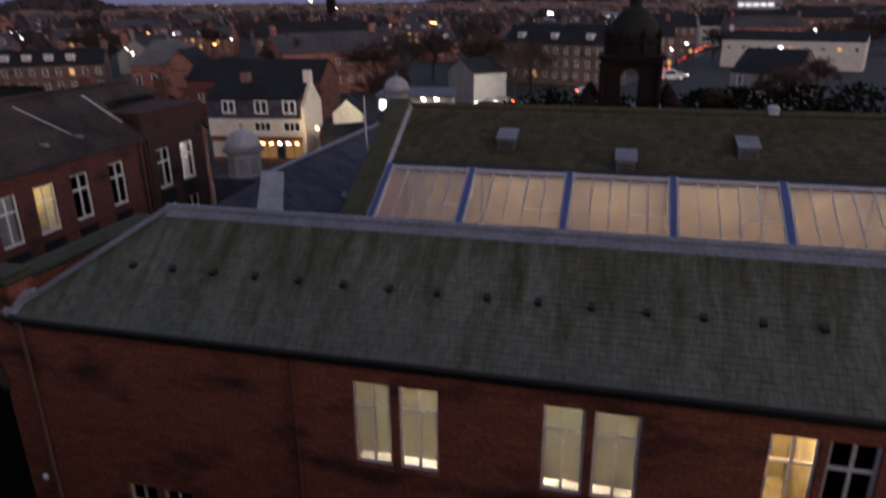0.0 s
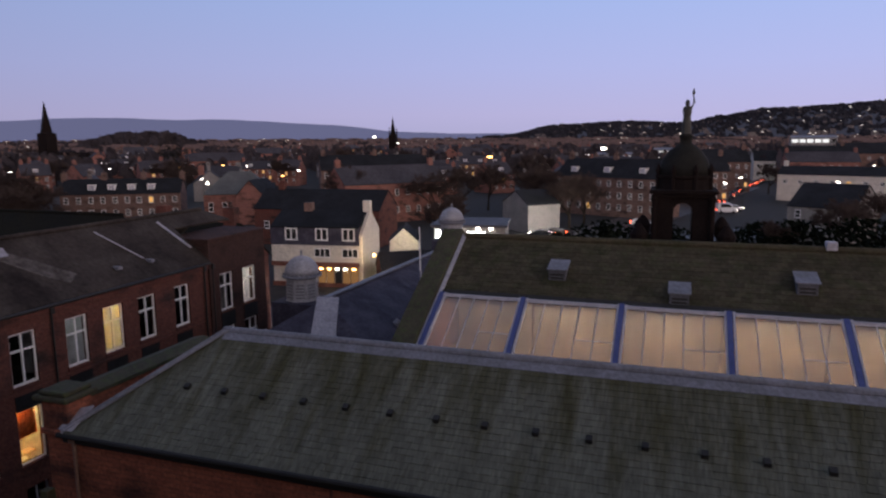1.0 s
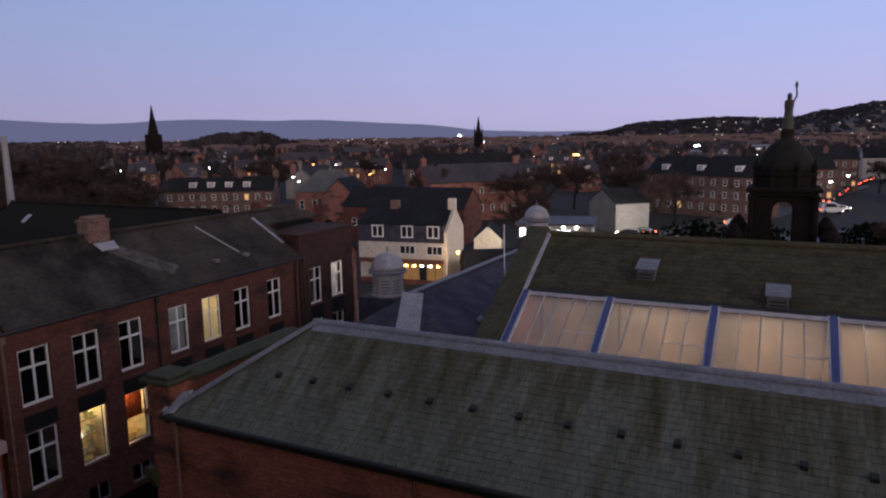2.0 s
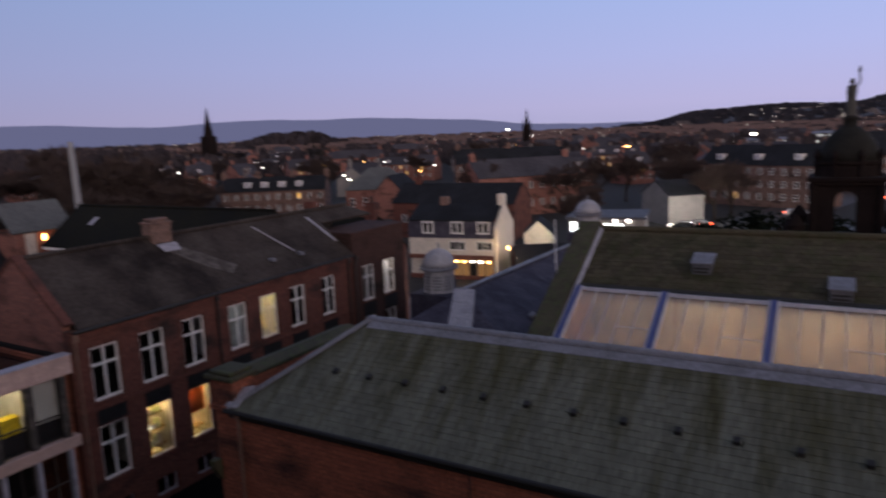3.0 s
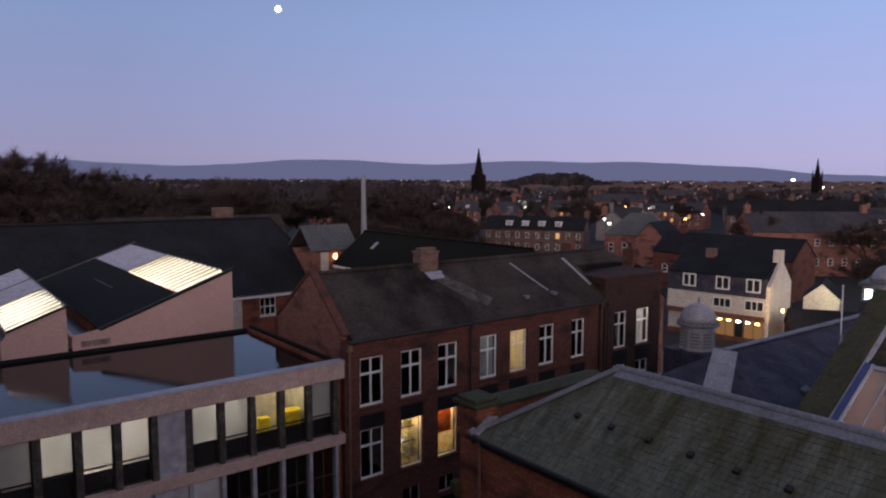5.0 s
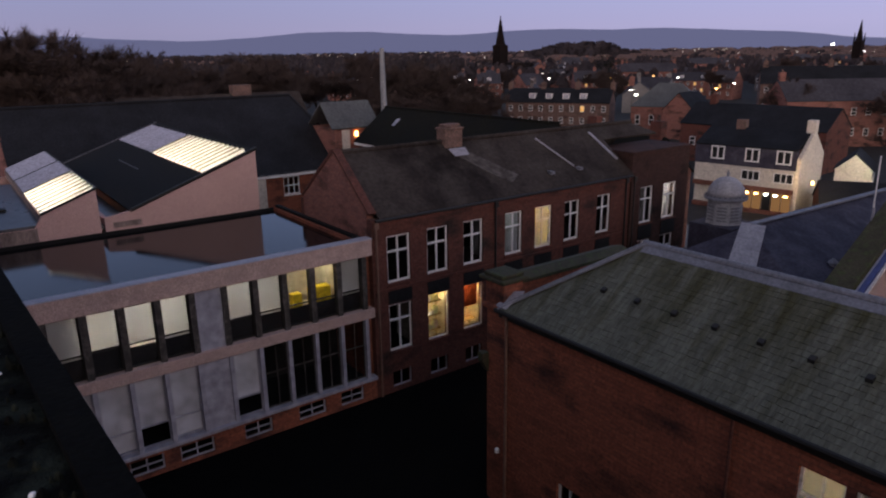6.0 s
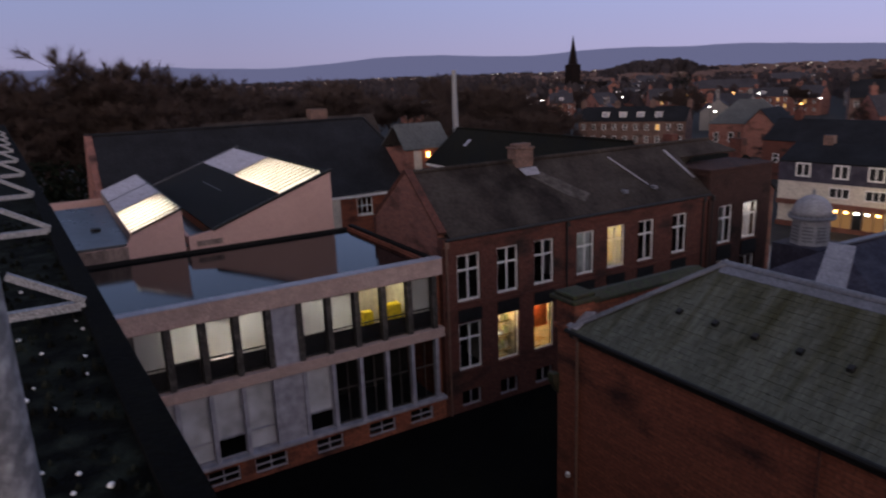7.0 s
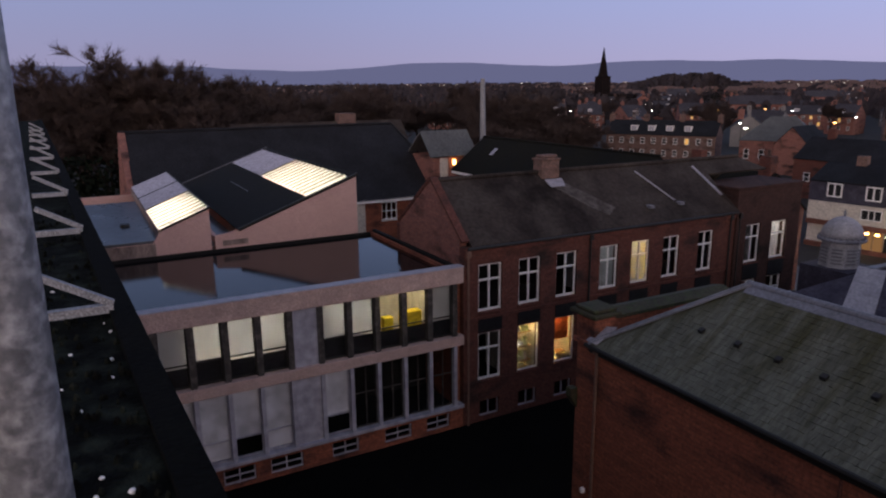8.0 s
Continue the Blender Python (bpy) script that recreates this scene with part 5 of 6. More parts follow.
for _ in range(700):
    x, y = -1.2 - 9 * rng.random() ** 1.5, -0.08 - 1.2 * rng.random()
    r = 0.008 + 0.022 * rng.random()
    c = edge(x, y)
    ml.lathe(c[0], c[1], [(r, 15.5), (r * 0.8, 15.53 + r * 0.4), (r * 0.25, 15.54 + r * 0.7)], 5)
part("moss", ml, MOSSY_ROOF, own, "tufts of moss", kind="stuff")
pb = Shape()
for _ in range(45):
    x, y = -1.5 - 5 * rng.random(), -0.06 - 1.0 * rng.random()
    c = edge(x, y)
    r = 0.006 + 0.014 * rng.random()
    pb.lathe(c[0], c[1], [(r * 0.7, 15.52), (r, 15.522 + r * 0.4), (r * 0.5, 15.523 + r * 0.8)], 5)
part("gravel", pb, WHITE, own, "scattered white chippings", kind="stuff")
for i in range(9):
    x = -5.19 - 3.2 * i
    tip, root = edge(x, -0.13), edge(x - 0.03, -0.60)
    br = thing("guard_bracket", (*tip, 15.56), "galvanised triangular guard-rail bracket on the roof", "bracket", "guard-rail brackets")
    part("foot", Shape().beam((*root, 15.58), (*tip, 15.58), 0.07, 0.06), GALV, br)
    part("brace", Shape().beam((*edge(x - 0.03, -0.56), 15.86), (*tip, 15.61), 0.05, 0.05), GALV, br)
PX, PY = -0.622, -0.273
post = thing("steel_post", (PX, PY, 15.52), "galvanised round steel post with mottled zinc spangle", "post")
part("tube", Shape().tube((PX, PY, 15.52), (PX, PY, 18.6), 0.030, n=32), GALV, post, smooth=True)
part("base_plate", Shape().box(PX - 0.1, PY - 0.1, 15.5, PX + 0.1, PY + 0.1, 15.53), GALV, post, bevel=0.004)
# ---------------------------------------------------------------- town: houses
def place(az, d):
    """A spot d metres off, az degrees west of north."""
    return (-d * math.sin(math.radians(az)), d * math.cos(math.radians(az)))


def house(w, d, eave, ridge, wall, roof, cols, rows, label, dormers=0, chimneys=(), lit=(), win=(0.95, 1.35), hip=False, name="house", group="", base=0.9,
          frame_mat=WHITE, cat="house", lit_mat=None, dormer_mat=WHITE, dormer_span=1.0):
    """A house at the origin that faces -y, with windows on the front and the gables."""
    h = thing(name, (0, 0, 0), label, cat, group)
    k = min(d / 2, w / 3) if hip else 0
    if hip:
        part("wall", Shape().box(-w / 2, 0, 0, w / 2, d, eave), wall, h)
        part("roof", Shape().slab([(-w / 2 - 0.3, -0.3, eave), (w / 2 + 0.3, -0.3, eave), (w / 2 - k, d / 2, ridge), (-w / 2 + k, d / 2, ridge)], 0.12)
             .slab([(-w / 2 - 0.3, d + 0.3, eave), (w / 2 + 0.3, d + 0.3, eave), (w / 2 - k, d / 2, ridge), (-w / 2 + k, d / 2, ridge)], 0.12)
             .slab([(w / 2 + 0.3, -0.3, eave), (w / 2 + 0.3, d + 0.3, eave), (w / 2 - k, d / 2, ridge)], 0.12)
             .slab([(-w / 2 - 0.3, -0.3, eave), (-w / 2 - 0.3, d + 0.3, eave), (-w / 2 + k, d / 2, ridge)], 0.12), roof, h)
    else:
        part("wall", Shape().prism([(0, 0), (d, 0), (d, eave), (d / 2, ridge - 0.1), (0, eave)], "x", -w / 2, w / 2), wall, h)
        part("roof", Shape().slab([(-w / 2 - 0.12, -0.25, eave - 0.05), (w / 2 + 0.12, -0.25, eave - 0.05), (w / 2 + 0.12, d / 2, ridge), (-w / 2 - 0.12, d / 2, ridge)], 0.12)
             .slab([(-w / 2 - 0.12, d + 0.25, eave - 0.05), (w / 2 + 0.12, d + 0.25, eave - 0.05), (w / 2 + 0.12, d / 2, ridge), (-w / 2 - 0.12, d / 2, ridge)], 0.12), roof, h)
    ww, wh = win
    step = (eave - base) / rows
    n = 0
    for r in range(rows):
        for c in range(cols):
            x, z = -w / 2 + w * (c + 0.5) / cols, base + step * r + (step - wh) * 0.45
            on = n in lit
            f = Shape()
            for bx in ((x - ww / 2, x - ww / 2 + 0.09, z, z + wh), (x + ww / 2 - 0.09, x + ww / 2, z, z + wh), (x - ww / 2, x + ww / 2, z + wh - 0.09, z + wh), (x - ww / 2, x + ww / 2, z, z + 0.12), (x - ww / 2, x + ww / 2, z + wh / 2 - 0.05, z + wh / 2 + 0.05)):
                f.box(bx[0], -0.06, bx[2], bx[1], -0.003, bx[3])
            wp = part("window", f, frame_mat, h)
            part("pane", Shape().box(x - ww / 2 + 0.08, -0.03, z + 0.1, x + ww / 2 - 0.08, -0.005, z + wh - 0.08), (lit_mat or PANE_WARM) if on else PANEL_DARK, wp)
            n += 1
    for i in range(dormers):
        x = w * dormer_span * ((i + 0.5) / dormers - 0.5)
        run = d / 2
        y0 = run * 0.22
        z0 = eave + (ridge - eave) * 0.22
        dm = part("dormer", Shape().prism([(x - 0.75, z0 - 0.2), (x + 0.75, z0 - 0.2), (x + 0.75, z0 + 1.3), (x - 0.75, z0 + 1.3)], "y", y0, run * 0.9), dormer_mat, h, "white-painted dormer")
        part("pane", Shape().box(x - 0.5, y0 - 0.03, z0 + 0.15, x - 0.05, y0 - 0.004, z0 + 1.05).box(x + 0.05, y0 - 0.03, z0 + 0.15, x + 0.5, y0 - 0.004, z0 + 1.05), PANEL_GREY, dm)
        part("dormer_roof", Shape().box(x - 0.85, y0 - 0.12, z0 + 1.304, x + 0.85, run * 0.95, z0 + 1.42), roof, dm)
    for cx in chimneys:
        ch = part("chimney", Shape().box(cx - 0.55, d / 2 - 0.4, ridge - 0.7, cx + 0.55, d / 2 + 0.4, ridge + 1.3), wall, h, bevel=0.03)
        part("chimney_pot", Shape().lathe(cx, d / 2, [(0.16, ridge + 1.3), (0.13, ridge + 1.8)], 6), FAR_BROWN, ch)
    return h


def put(h, az, d, turn=0.0, z=0.0):
    """Set a house at a spot, facing the lookout but for a turn."""
    x, y = place(az, d)
    h.matrix_basis = pose(x, y, z, 0, 0, az + turn)
    return h


# houses that stand out
put(house(24, 8, 6.2, 9.2, FAR_BROWN, SLATE_DARK, 10, 2, "red stone terrace with four white dormers and slate roof", 4, (-12, -4, 4, 12), (17,), name="terrace", cat="terrace", dormer_span=0.66), 44.2, 160, -14)
put(house(14, 11, 6.0, 10.6, FAR_RED, SLATE_GREY, 5, 1, "stone hall with a pale hipped slate roof", 0, (-8.0,), (), name="stone_hall", hip=True, win=(1.0, 2.0), cat="hall"), 35.6, 150, -6)
annex = put(house(10, 6, 5.8, 9.2, FAR_RED, SLATE_DARK, 2, 2, "red stone annex with its gable to the street", 0, (), (), name="stone_annex", cat="house"), 32.9, 148, 70)
put(house(30, 10, 9.3, 13.2, FAR_BROWN, SLATE_DARK, 11, 3, "long brown stone tenement with dormers", 0, (-14, 0, 14), (18,), name="tenement", cat="tenement"), 24.3, 185, 8)
put(house(26, 10, 8.6, 12.6, FAR_BROWN, SLATE_DARK, 10, 3, "grey stone tenement with two bright dormers", 3, (-12, 0, 12), (3, 12), name="tenement", cat="tenement"), 5.5, 155, -32)
bare = put(house(7, 9, 5.2, 7.6, GREY_WALL, SLATE_DARK, 0, 1, "pale rendered building with a long lit wall", 0, (), (), name="gabled_building", cat="building"), 10.3, 126, 34)
put(house(10, 12, 5.8, 9.4, GREY_WALL, SLATE_DARK, 3, 2, "grey harled house with its gable to the car park", 0, (), (), name="gabled_house"), -10.3, 125, -20)
put(house(34, 9, 7.2, 9.4, WHITE_WALL, SLATE_DARK, 9, 1, "long white building with a dark roof", 0, (-16,), (4, 7), name="white_building", win=(1.2, 1.0), base=3.4), -12.0, 205, -8)
put(house(10, 10, 8.0, 12.0, WHITE_WALL, SLATE_DARK, 3, 2, "white painted corner house behind the traffic lights", 0, (), (), name="corner_house"), -6.6, 300, 10)
for az, d, w, eave in ((-3.6, 235, 16, 9.5), (-9.8, 285, 22, 10), (-13.5, 300, 24, 11), (-2.0, 190, 14, 8.5)):
    put(house(w, 11, eave, eave + 4, FAR_BROWN, SLATE_DARK, 6, 3, "brown stone tenement along the busy street", 0, (-w / 2 + 1, w / 2 - 1), (5, 9), name="tenement", cat="tenement"), az, d, 15)

yardh = house(9.4, 8, 7.0, 10.2, DARK_STONE, SLATE_BLACK, 4, 2, "dark slate roofed house with two brick chimneys behind the school", 0, (-3.0, 3.9), (), name="low_house")
yardh.matrix_basis = pose(-39.1, 44.2, 0, 0, 0, 0)

# white house with a slated upper storey
wh = thing("cream_house", (0, 0, 0), "cream painted house with slate-hung upper storey and lit shop", "house")
WW, WD = 11.2, 7.0
part("wall", Shape().prism([(0, 0), (WD, 0), (WD, 6.2), (WD / 2, 8.9), (0, 6.2)], "x", WW / 2 - 0.35, WW / 2), WHITE_WALL, wh, "cream gable wall")
part("wall", Shape().box(-WW / 2, 0, 2.9, WW / 2 - 0.35, 0.35, 4.95).box(-WW / 2, 0.35, 0, WW / 2 - 0.35, WD, 4.9), WHITE_WALL, wh)
part("slate_front", Shape().box(-WW / 2, -0.12, 4.95, WW / 2 - 0.36, 0.3, 7.15), SLATE_M, wh, "slate-hung upper storey")
part("roof", Shape().slab([(-WW / 2, -0.3, 7.1), (WW / 2 - 0.3, -0.3, 7.1), (WW / 2 - 0.3, WD / 2, 8.75), (-WW / 2, WD / 2, 8.75)], 0.12).slab([(-WW / 2, WD, 6.4), (WW / 2 - 0.3, WD, 6.4), (WW / 2 - 0.3, WD / 2, 8.75), (-WW / 2, WD / 2, 8.75)], 0.12), SLATE_DARK, wh)
part("chimney", Shape().box(WW / 2 - 0.8, WD / 2 - 0.45, 8.2, WW / 2 + 0.05, WD / 2 + 0.45, 9.9), WHITE_WALL, wh, bevel=0.03)
part("chimney", Shape().box(-WW / 2 + 3.0, WD / 2 - 0.45, 8.2, -WW / 2 + 4.0, WD / 2 + 0.45, 9.6), FAR_BROWN, wh, bevel=0.03)
for x in (-3.0, 0.75, 4.0):
    wp = part("window", pierced(Shape(), "y", -0.24, -0.123, x - 0.75, x + 0.75, 5.5, 6.95, [(x - 0.62, x - 0.07, 5.64, 6.82), (x + 0.07, x + 0.62, 5.64, 6.82)]), WHITE, wh)
    part("pane", Shape().box(x - 0.62, -0.16, 5.64, x + 0.62, -0.124, 6.82), PANEL_DARK, wp)
for x in (0.7, 4.1):
    wp = part("window", pierced(Shape(), "y", -0.06, -0.003, x - 1.0, x + 1.0, 3.5, 4.6, [(x - 0.9, x - 0.3, 3.6, 4.5), (x - 0.2, x + 0.25, 3.6, 4.5), (x + 0.35, x + 0.9, 3.6, 4.5)]), WHITE, wh)
    part("pane", Shape().box(x - 0.9, -0.03, 3.6, x + 0.9, -0.004, 4.5), PANEL_DARK, wp)
shop = part("shop_front", Shape().box(-WW / 2, -0.25, 2.45, WW / 2 - 0.4, -0.004, 2.95).box(-WW / 2, -0.1, 0, WW / 2 - 0.4, 0.3, 0.5), material("shop_brown_paint", (0.20, 0.075, 0.055), None, 0.6, 8, 1, 0.0), wh, "dark red-brown shop front")
for i in range(5):
    part("shop_window", Shape().box(0.2 + i * 1.0, -0.08, 0.5, 0.2 + i * 1.0 + 0.85, -0.01, 2.4), (SHOP_DIM, SHOP_DIM, PANEL_DARK, SHOP_DIM, SHOP_DIM)[i], shop)
    part("shop_lamp", Shape().box(0.4 + i * 1.0, -0.3, 2.1, 0.4 + i * 1.0 + 0.35, -0.1, 2.28), HEAD if i in (2, 3) else LAMP_ORANGE, shop)
wh.matrix_basis = pose(-39.3, 69.5, 0, 0, 0, 8)
lamp("street_lamp_light", "POINT", (-32.0, 69.5, 4.2), 620, (1, 0.72, 0.36), 0.15)
# unseen lamp added behind the cupola to brighten the house front
lamp("street_lamp_light", "POINT", (-33.7, 56.8, 4.0), 1500, (1, 0.84, 0.70), 0.2)
sl = thing("street_lamp", (-33.7, 56.8, 0), "unseen street lamp added to light the cream house", "street lamp", "street lamps")
part("pole", Shape().tube((-33.7, 56.8, 0), (-33.7, 56.8, 4.2), 0.08, 0.05, 8), IRON, sl)
part("lantern", Shape().box(-34.0, 56.6, 4.15, -33.4, 57.0, 4.3), LAMP_WHITE, sl)
solid("lantern", Shape().lathe(-32.0, 69.6, [(0.06, 3.9), (0.16, 4.0), (0.14, 4.2), (0.03, 4.3)], 10), LAMP_ORANGE, "glowing lantern by the cream house gable", "lamp")
side = put(house(6, 3.8, 3.5, 5.4, WHITE_WALL, SLATE_DARK, 2, 1, "small white cottage gable lit by a lamp", 0, (), (), name="cottage"), 20.9, 94, 88)
# light without a lantern, added to brighten the cottage gable
lamp("street_lamp_light", "POINT", (*place(21.6, 88), 4.2), 420, (1, 0.86, 0.62), 0.15)
put(house(9, 7, 1.9, 4.1, DARK_STONE, SLATE_DARK, 3, 1, "low dark slate roofed house", 0, (), (), name="low_house", base=0.3), 20.6, 76, 10)
put(house(22, 9, 6.0, 9.0, DARK_STONE, SLATE_DARK, 5, 1, "dark workshop with a pale lit roof edge", 0, (-8,), (), name="low_house"), 29.5, 112, -25)
# a plain white fascia: light falling on it is painted as its own glow
solid("roof_edge", Shape().beam((*place(28.0, 100), 6.1), (*place(25.0, 99), 6.9), 0.3, 0.4), PANE_WHITE, "white eaves strip, the light on it put in as glow", "lit sign")

# bright shop
sx, sy = place(16.6, 86)
shopb = thing("bright_shop", (0, 0, 0), "flat-roofed shop with brilliant white lit windows", "shop")
part("wall", Shape().box(-4.6, 0, 0, 4.6, 8, 6.0), GREY_WALL, shopb)
part("roof", Shape().box(-4.9, -0.6, 6.0, 4.9, 8.3, 6.3), LEAD_DULL, shopb)
for x, w, z0, z1 in ((-4.3, 0.9, 4.3, 5.6), (-1.6, 1.0, 4.6, 5.5), (-0.2, 2.3, 3.4, 5.4), (3.1, 0.9, 3.9, 5.0)):
    part("lit_window", Shape().box(x, -0.06, z0, x + w, -0.004, z1), glow("shop_window_glow", (0.95, 1.0, 0.97), 7.0), shopb)
for x in (1.0, 2.6, -1.2):
    part("canopy_lamp", Shape().box(x, -0.55, 5.7, x + 0.4, -0.2, 5.95), LAMP_WHITE, shopb)
shopb.matrix_basis = pose(sx, sy, 0, 0, 0, 10)
bx, by = place(12.2, 120)
# light without a lantern, added to brighten the long rendered wall
lamp("street_lamp_light", "POINT", (*place(9.3, 116), 4.6), 5200, (1, 0.95, 0.85), 0.15)
for az, d in ((13.0, 58), (10.2, 56), (7.6, 60)):
    gb = put(house(3.6, 4, 5.6, 7.3, FAR_BROWN, SLATE_DARK, 1, 1, "small pale-edged gablet beyond the hall roof", 0, (), (), name="roof_gablet", group="roof gablets", base=4.2), az, d, 0)
    part("bargeboard", Shape().beam((-1.95, -0.3, 5.5), (0, -0.3, 7.35), 0.12, 0.35).beam((1.95, -0.3, 5.5), (0, -0.3, 7.35), 0.12, 0.35), WHITE_WALL, gb)

# domed tower with its statue
TX, TY = 0.6, 50.4
tower = thing("domed_tower", (TX, TY, 0), "sooty stone tower with open arch, dome and corner urns", "tower")
part("shaft", Shape().box(TX - 2.6, TY - 2.6, 0, TX + 2.6, TY + 2.6, 8.6), TOWER_STONE, tower, bevel=0.1)
part("base_step", Shape().box(TX - 2.15, TY - 2.15, 8.6, TX + 2.15, TY + 2.15, 9.6), TOWER_STONE, tower, bevel=0.08)
for sx_, sy_ in ((-1, -1), (1, -1), (-1, 1), (1, 1)):
    part("pier", Shape().box(TX + sx_ * 1.15 - 0.55, TY + sy_ * 1.15 - 0.55, 9.6, TX + sx_ * 1.15 + 0.55, TY + sy_ * 1.15 + 0.55, 13.0), TOWER_STONE, tower, bevel=0.05)
    part("column", Shape().lathe(TX + sx_ * 1.85, TY + sy_ * 1.85, [(0.26, 9.6), (0.2, 9.9), (0.18, 12.6), (0.27, 13.0)], 10), TOWER_STONE, tower)
    urn = part("urn", Shape().lathe(TX + sx_ * 2.75, TY + sy_ * 2.75, [(0.55, 8.6), (0.5, 9.3), (0.28, 9.6), (0.55, 10.1), (0.62, 10.6), (0.35, 11.0), (0.12, 11.3)], 10), TOWER_STONE, tower, "carved stone urn")
for rot in (0, 1):
    s = Shape()
    n = 8
    for i in range(n):
        a0, a1 = math.pi * i / n, math.pi * (i + 1) / n
        p = [(0.62 * math.cos(a0), 12.0 + 0.62 * math.sin(a0)), (0.62 * math.cos(a1), 12.0 + 0.62 * math.sin(a1)), (0.62 * math.cos(a1), 13.0), (0.62 * math.cos(a0), 13.0)]
        for side_ in (-1, 1):
            if rot:
                s.prism([(TY + u, z) for u, z in p], "x", TX + side_ * 1.65, TX + side_ * 1.25)
            else:
                s.prism([(TX + u, z) for u, z in p], "y", TY + side_ * 1.65, TY + side_ * 1.25)
    part("arch", s, TOWER_STONE, tower)
part("cornice", Shape().box(TX - 2.0, TY - 2.0, 13.0, TX + 2.0, TY + 2.0, 13.25).box(TX - 2.2, TY - 2.2, 13.25, TX + 2.2, TY + 2.2, 13.5), TOWER_STONE, tower, bevel=0.05)
part("drum", Shape().lathe(TX, TY, [(1.85, 13.5), (1.8, 14.2), (1.95, 14.3), (1.95, 14.45)], 16), TOWER_STONE, tower)
for i in range(8):
    a = i * math.pi / 4 + 0.39
    part("finial", Shape().lathe(TX + 1.85 * math.cos(a), TY + 1.85 * math.sin(a), [(0.16, 13.5), (0.14, 14.6), (0.22, 14.8), (0.04, 15.2)], 6), TOWER_STONE, tower)
part("dome", Shape().lathe(TX, TY, [(1.75, 14.45), (1.68, 15.0), (1.45, 15.6), (1.05, 16.15), (0.6, 16.5), (0.42, 16.6), (0.40, 17.0), (0.5, 17.05), (0.3, 17.3)], 16), material("dark_copper_dome", (0.018, 0.017, 0.015), (0.011, 0.011, 0.010), 0.85, 8, 1, 0.3, spec=0.15), tower, "dark dome", smooth=True)
st = Shape()
st.lathe(TX, TY, [(0.34, 17.25), (0.30, 17.9), (0.24, 18.4), (0.30, 18.75), (0.27, 19.05), (0.11, 19.15), (0.16, 19.3), (0.12, 19.48), (0.03, 19.55)], 10)
st.tube((TX + 0.22, TY, 18.95), (TX + 0.42, TY, 19.35), 0.07, 0.06, 6).tube((TX + 0.42, TY, 19.35), (TX + 0.36, TY, 19.85), 0.06, 0.04, 6)
st.lathe(TX + 0.36, TY, [(0.03, 19.82), (0.10, 19.95), (0.08, 20.1), (0.01, 20.3)], 8)
solid("statue", st, STATUE, "weathered standing statue with one arm raised on the dome", "statue", loc=(TX, TY, 17.25))

# church spires
def church(az, d, top, r, base, label):
    x, y = place(az, d)
    c = thing("church_spire", (x, y, 0), label, "church")
    part("tower", Shape().box(x - r, y - r, 0, x + r, y + r, base), TOWER_STONE, c, bevel=0.2)
    part("spire", Shape().lathe(x, y, [(r * 1.1, base), (r * 0.85, base + 0.6), (r * 0.45, base + (top - base) * 0.5), (0.1, top)], 8), TOWER_STONE, c)
    for i in range(4 if r < 3 else 0):
        a = math.pi / 4 + i * math.pi / 2
        part("pinnacle", Shape().lathe(x + math.cos(a) * r * 1.15, y + math.sin(a) * r * 1.15, [(r * 0.22, base - 1), (r * 0.2, base + 2), (0.05, base + 6)], 6), TOWER_STONE, c)
    part("nave", Shape().prism([(y - 6, 0), (y + 6, 0), (y + 6, base * 0.3), (y, base * 0.55), (y - 6, base * 0.3)], "x", x + r, x + r + 24), TOWER_STONE, c)


church(48.75, 420, 38.5, 3.3, 22.0, "dark stone church with a tall spire")
church(22.95, 520, 34.5, 2.6, 21.0, "distant dark church spire with pinnacles")

# streets, cars and lamps
def strip(p, q, w, z, name, mat, label):
    p, q = Vector((*p, 0)), Vector((*q, 0))
    n = Vector((-(q - p).y, (q - p).x, 0)).normalized() * w / 2
    solid(name, Shape().slab([(*(p - n).xy, z), (*(p + n).xy, z), (*(q + n).xy, z), (*(q - n).xy, z)], 0.03), mat, label, "road", kind="structure")


strip(place(7, 118), place(-7.0, 330), 11, 0.05, "road", ROAD, "damp street lined with traffic")
strip(place(12, 112), place(-14, 150), 12, 0.09, "road", ROAD, "damp cross street with parked cars")
strip(place(40, 66), place(18, 72), 9, 0.07, "road", ROAD, "damp street before the cream house")


def car_mesh(paint, label, van=False):
    c = thing("car", (0, 0, 0), label, "car", "cars in the street")
    h = 1.0 if not van else 1.5
    top = 1.45 if not van else 2.3
    outl = [(-2.1, 0.35), (2.1, 0.35), (2.15, 0.75), (1.3, h - 0.05), (0.6, top), (-1.3 if not van else -2.0, top), (-2.0 if not van else -2.1, h), (-2.15, 0.8)]
    part("body", Shape().prism([(a, b) for a, b in outl], "y", -0.85, 0.85), paint, c, bevel=0.06)
    part("side_glass", Shape().prism([(-1.4, h - 0.05), (1.0, h - 0.05), (0.55, top - 0.12), (-1.2, top - 0.12)], "y", -0.865, -0.853).prism([(-1.4, h - 0.05), (1.0, h - 0.05), (0.55, top - 0.12), (-1.2, top - 0.12)], "y", 0.853, 0.865), PANEL_DARK, c)
    for x in (-1.35, 1.35):
        for y in (-0.8, 0.8):
            part("wheel", Shape().tube((x, y - 0.1, 0.33), (x, y + 0.1, 0.33), 0.33, n=12), RUBBER, c)
    for y in (-0.6, 0.6):
        part("head_lamp", Shape().box(2.1, y - 0.17, 0.62, 2.2, y + 0.17, 0.82), HEAD, c)
        part("tail_lamp", Shape().box(-2.24, y - 0.15, 0.72, -2.1, y + 0.15, 0.98), TAIL, c)
    return c


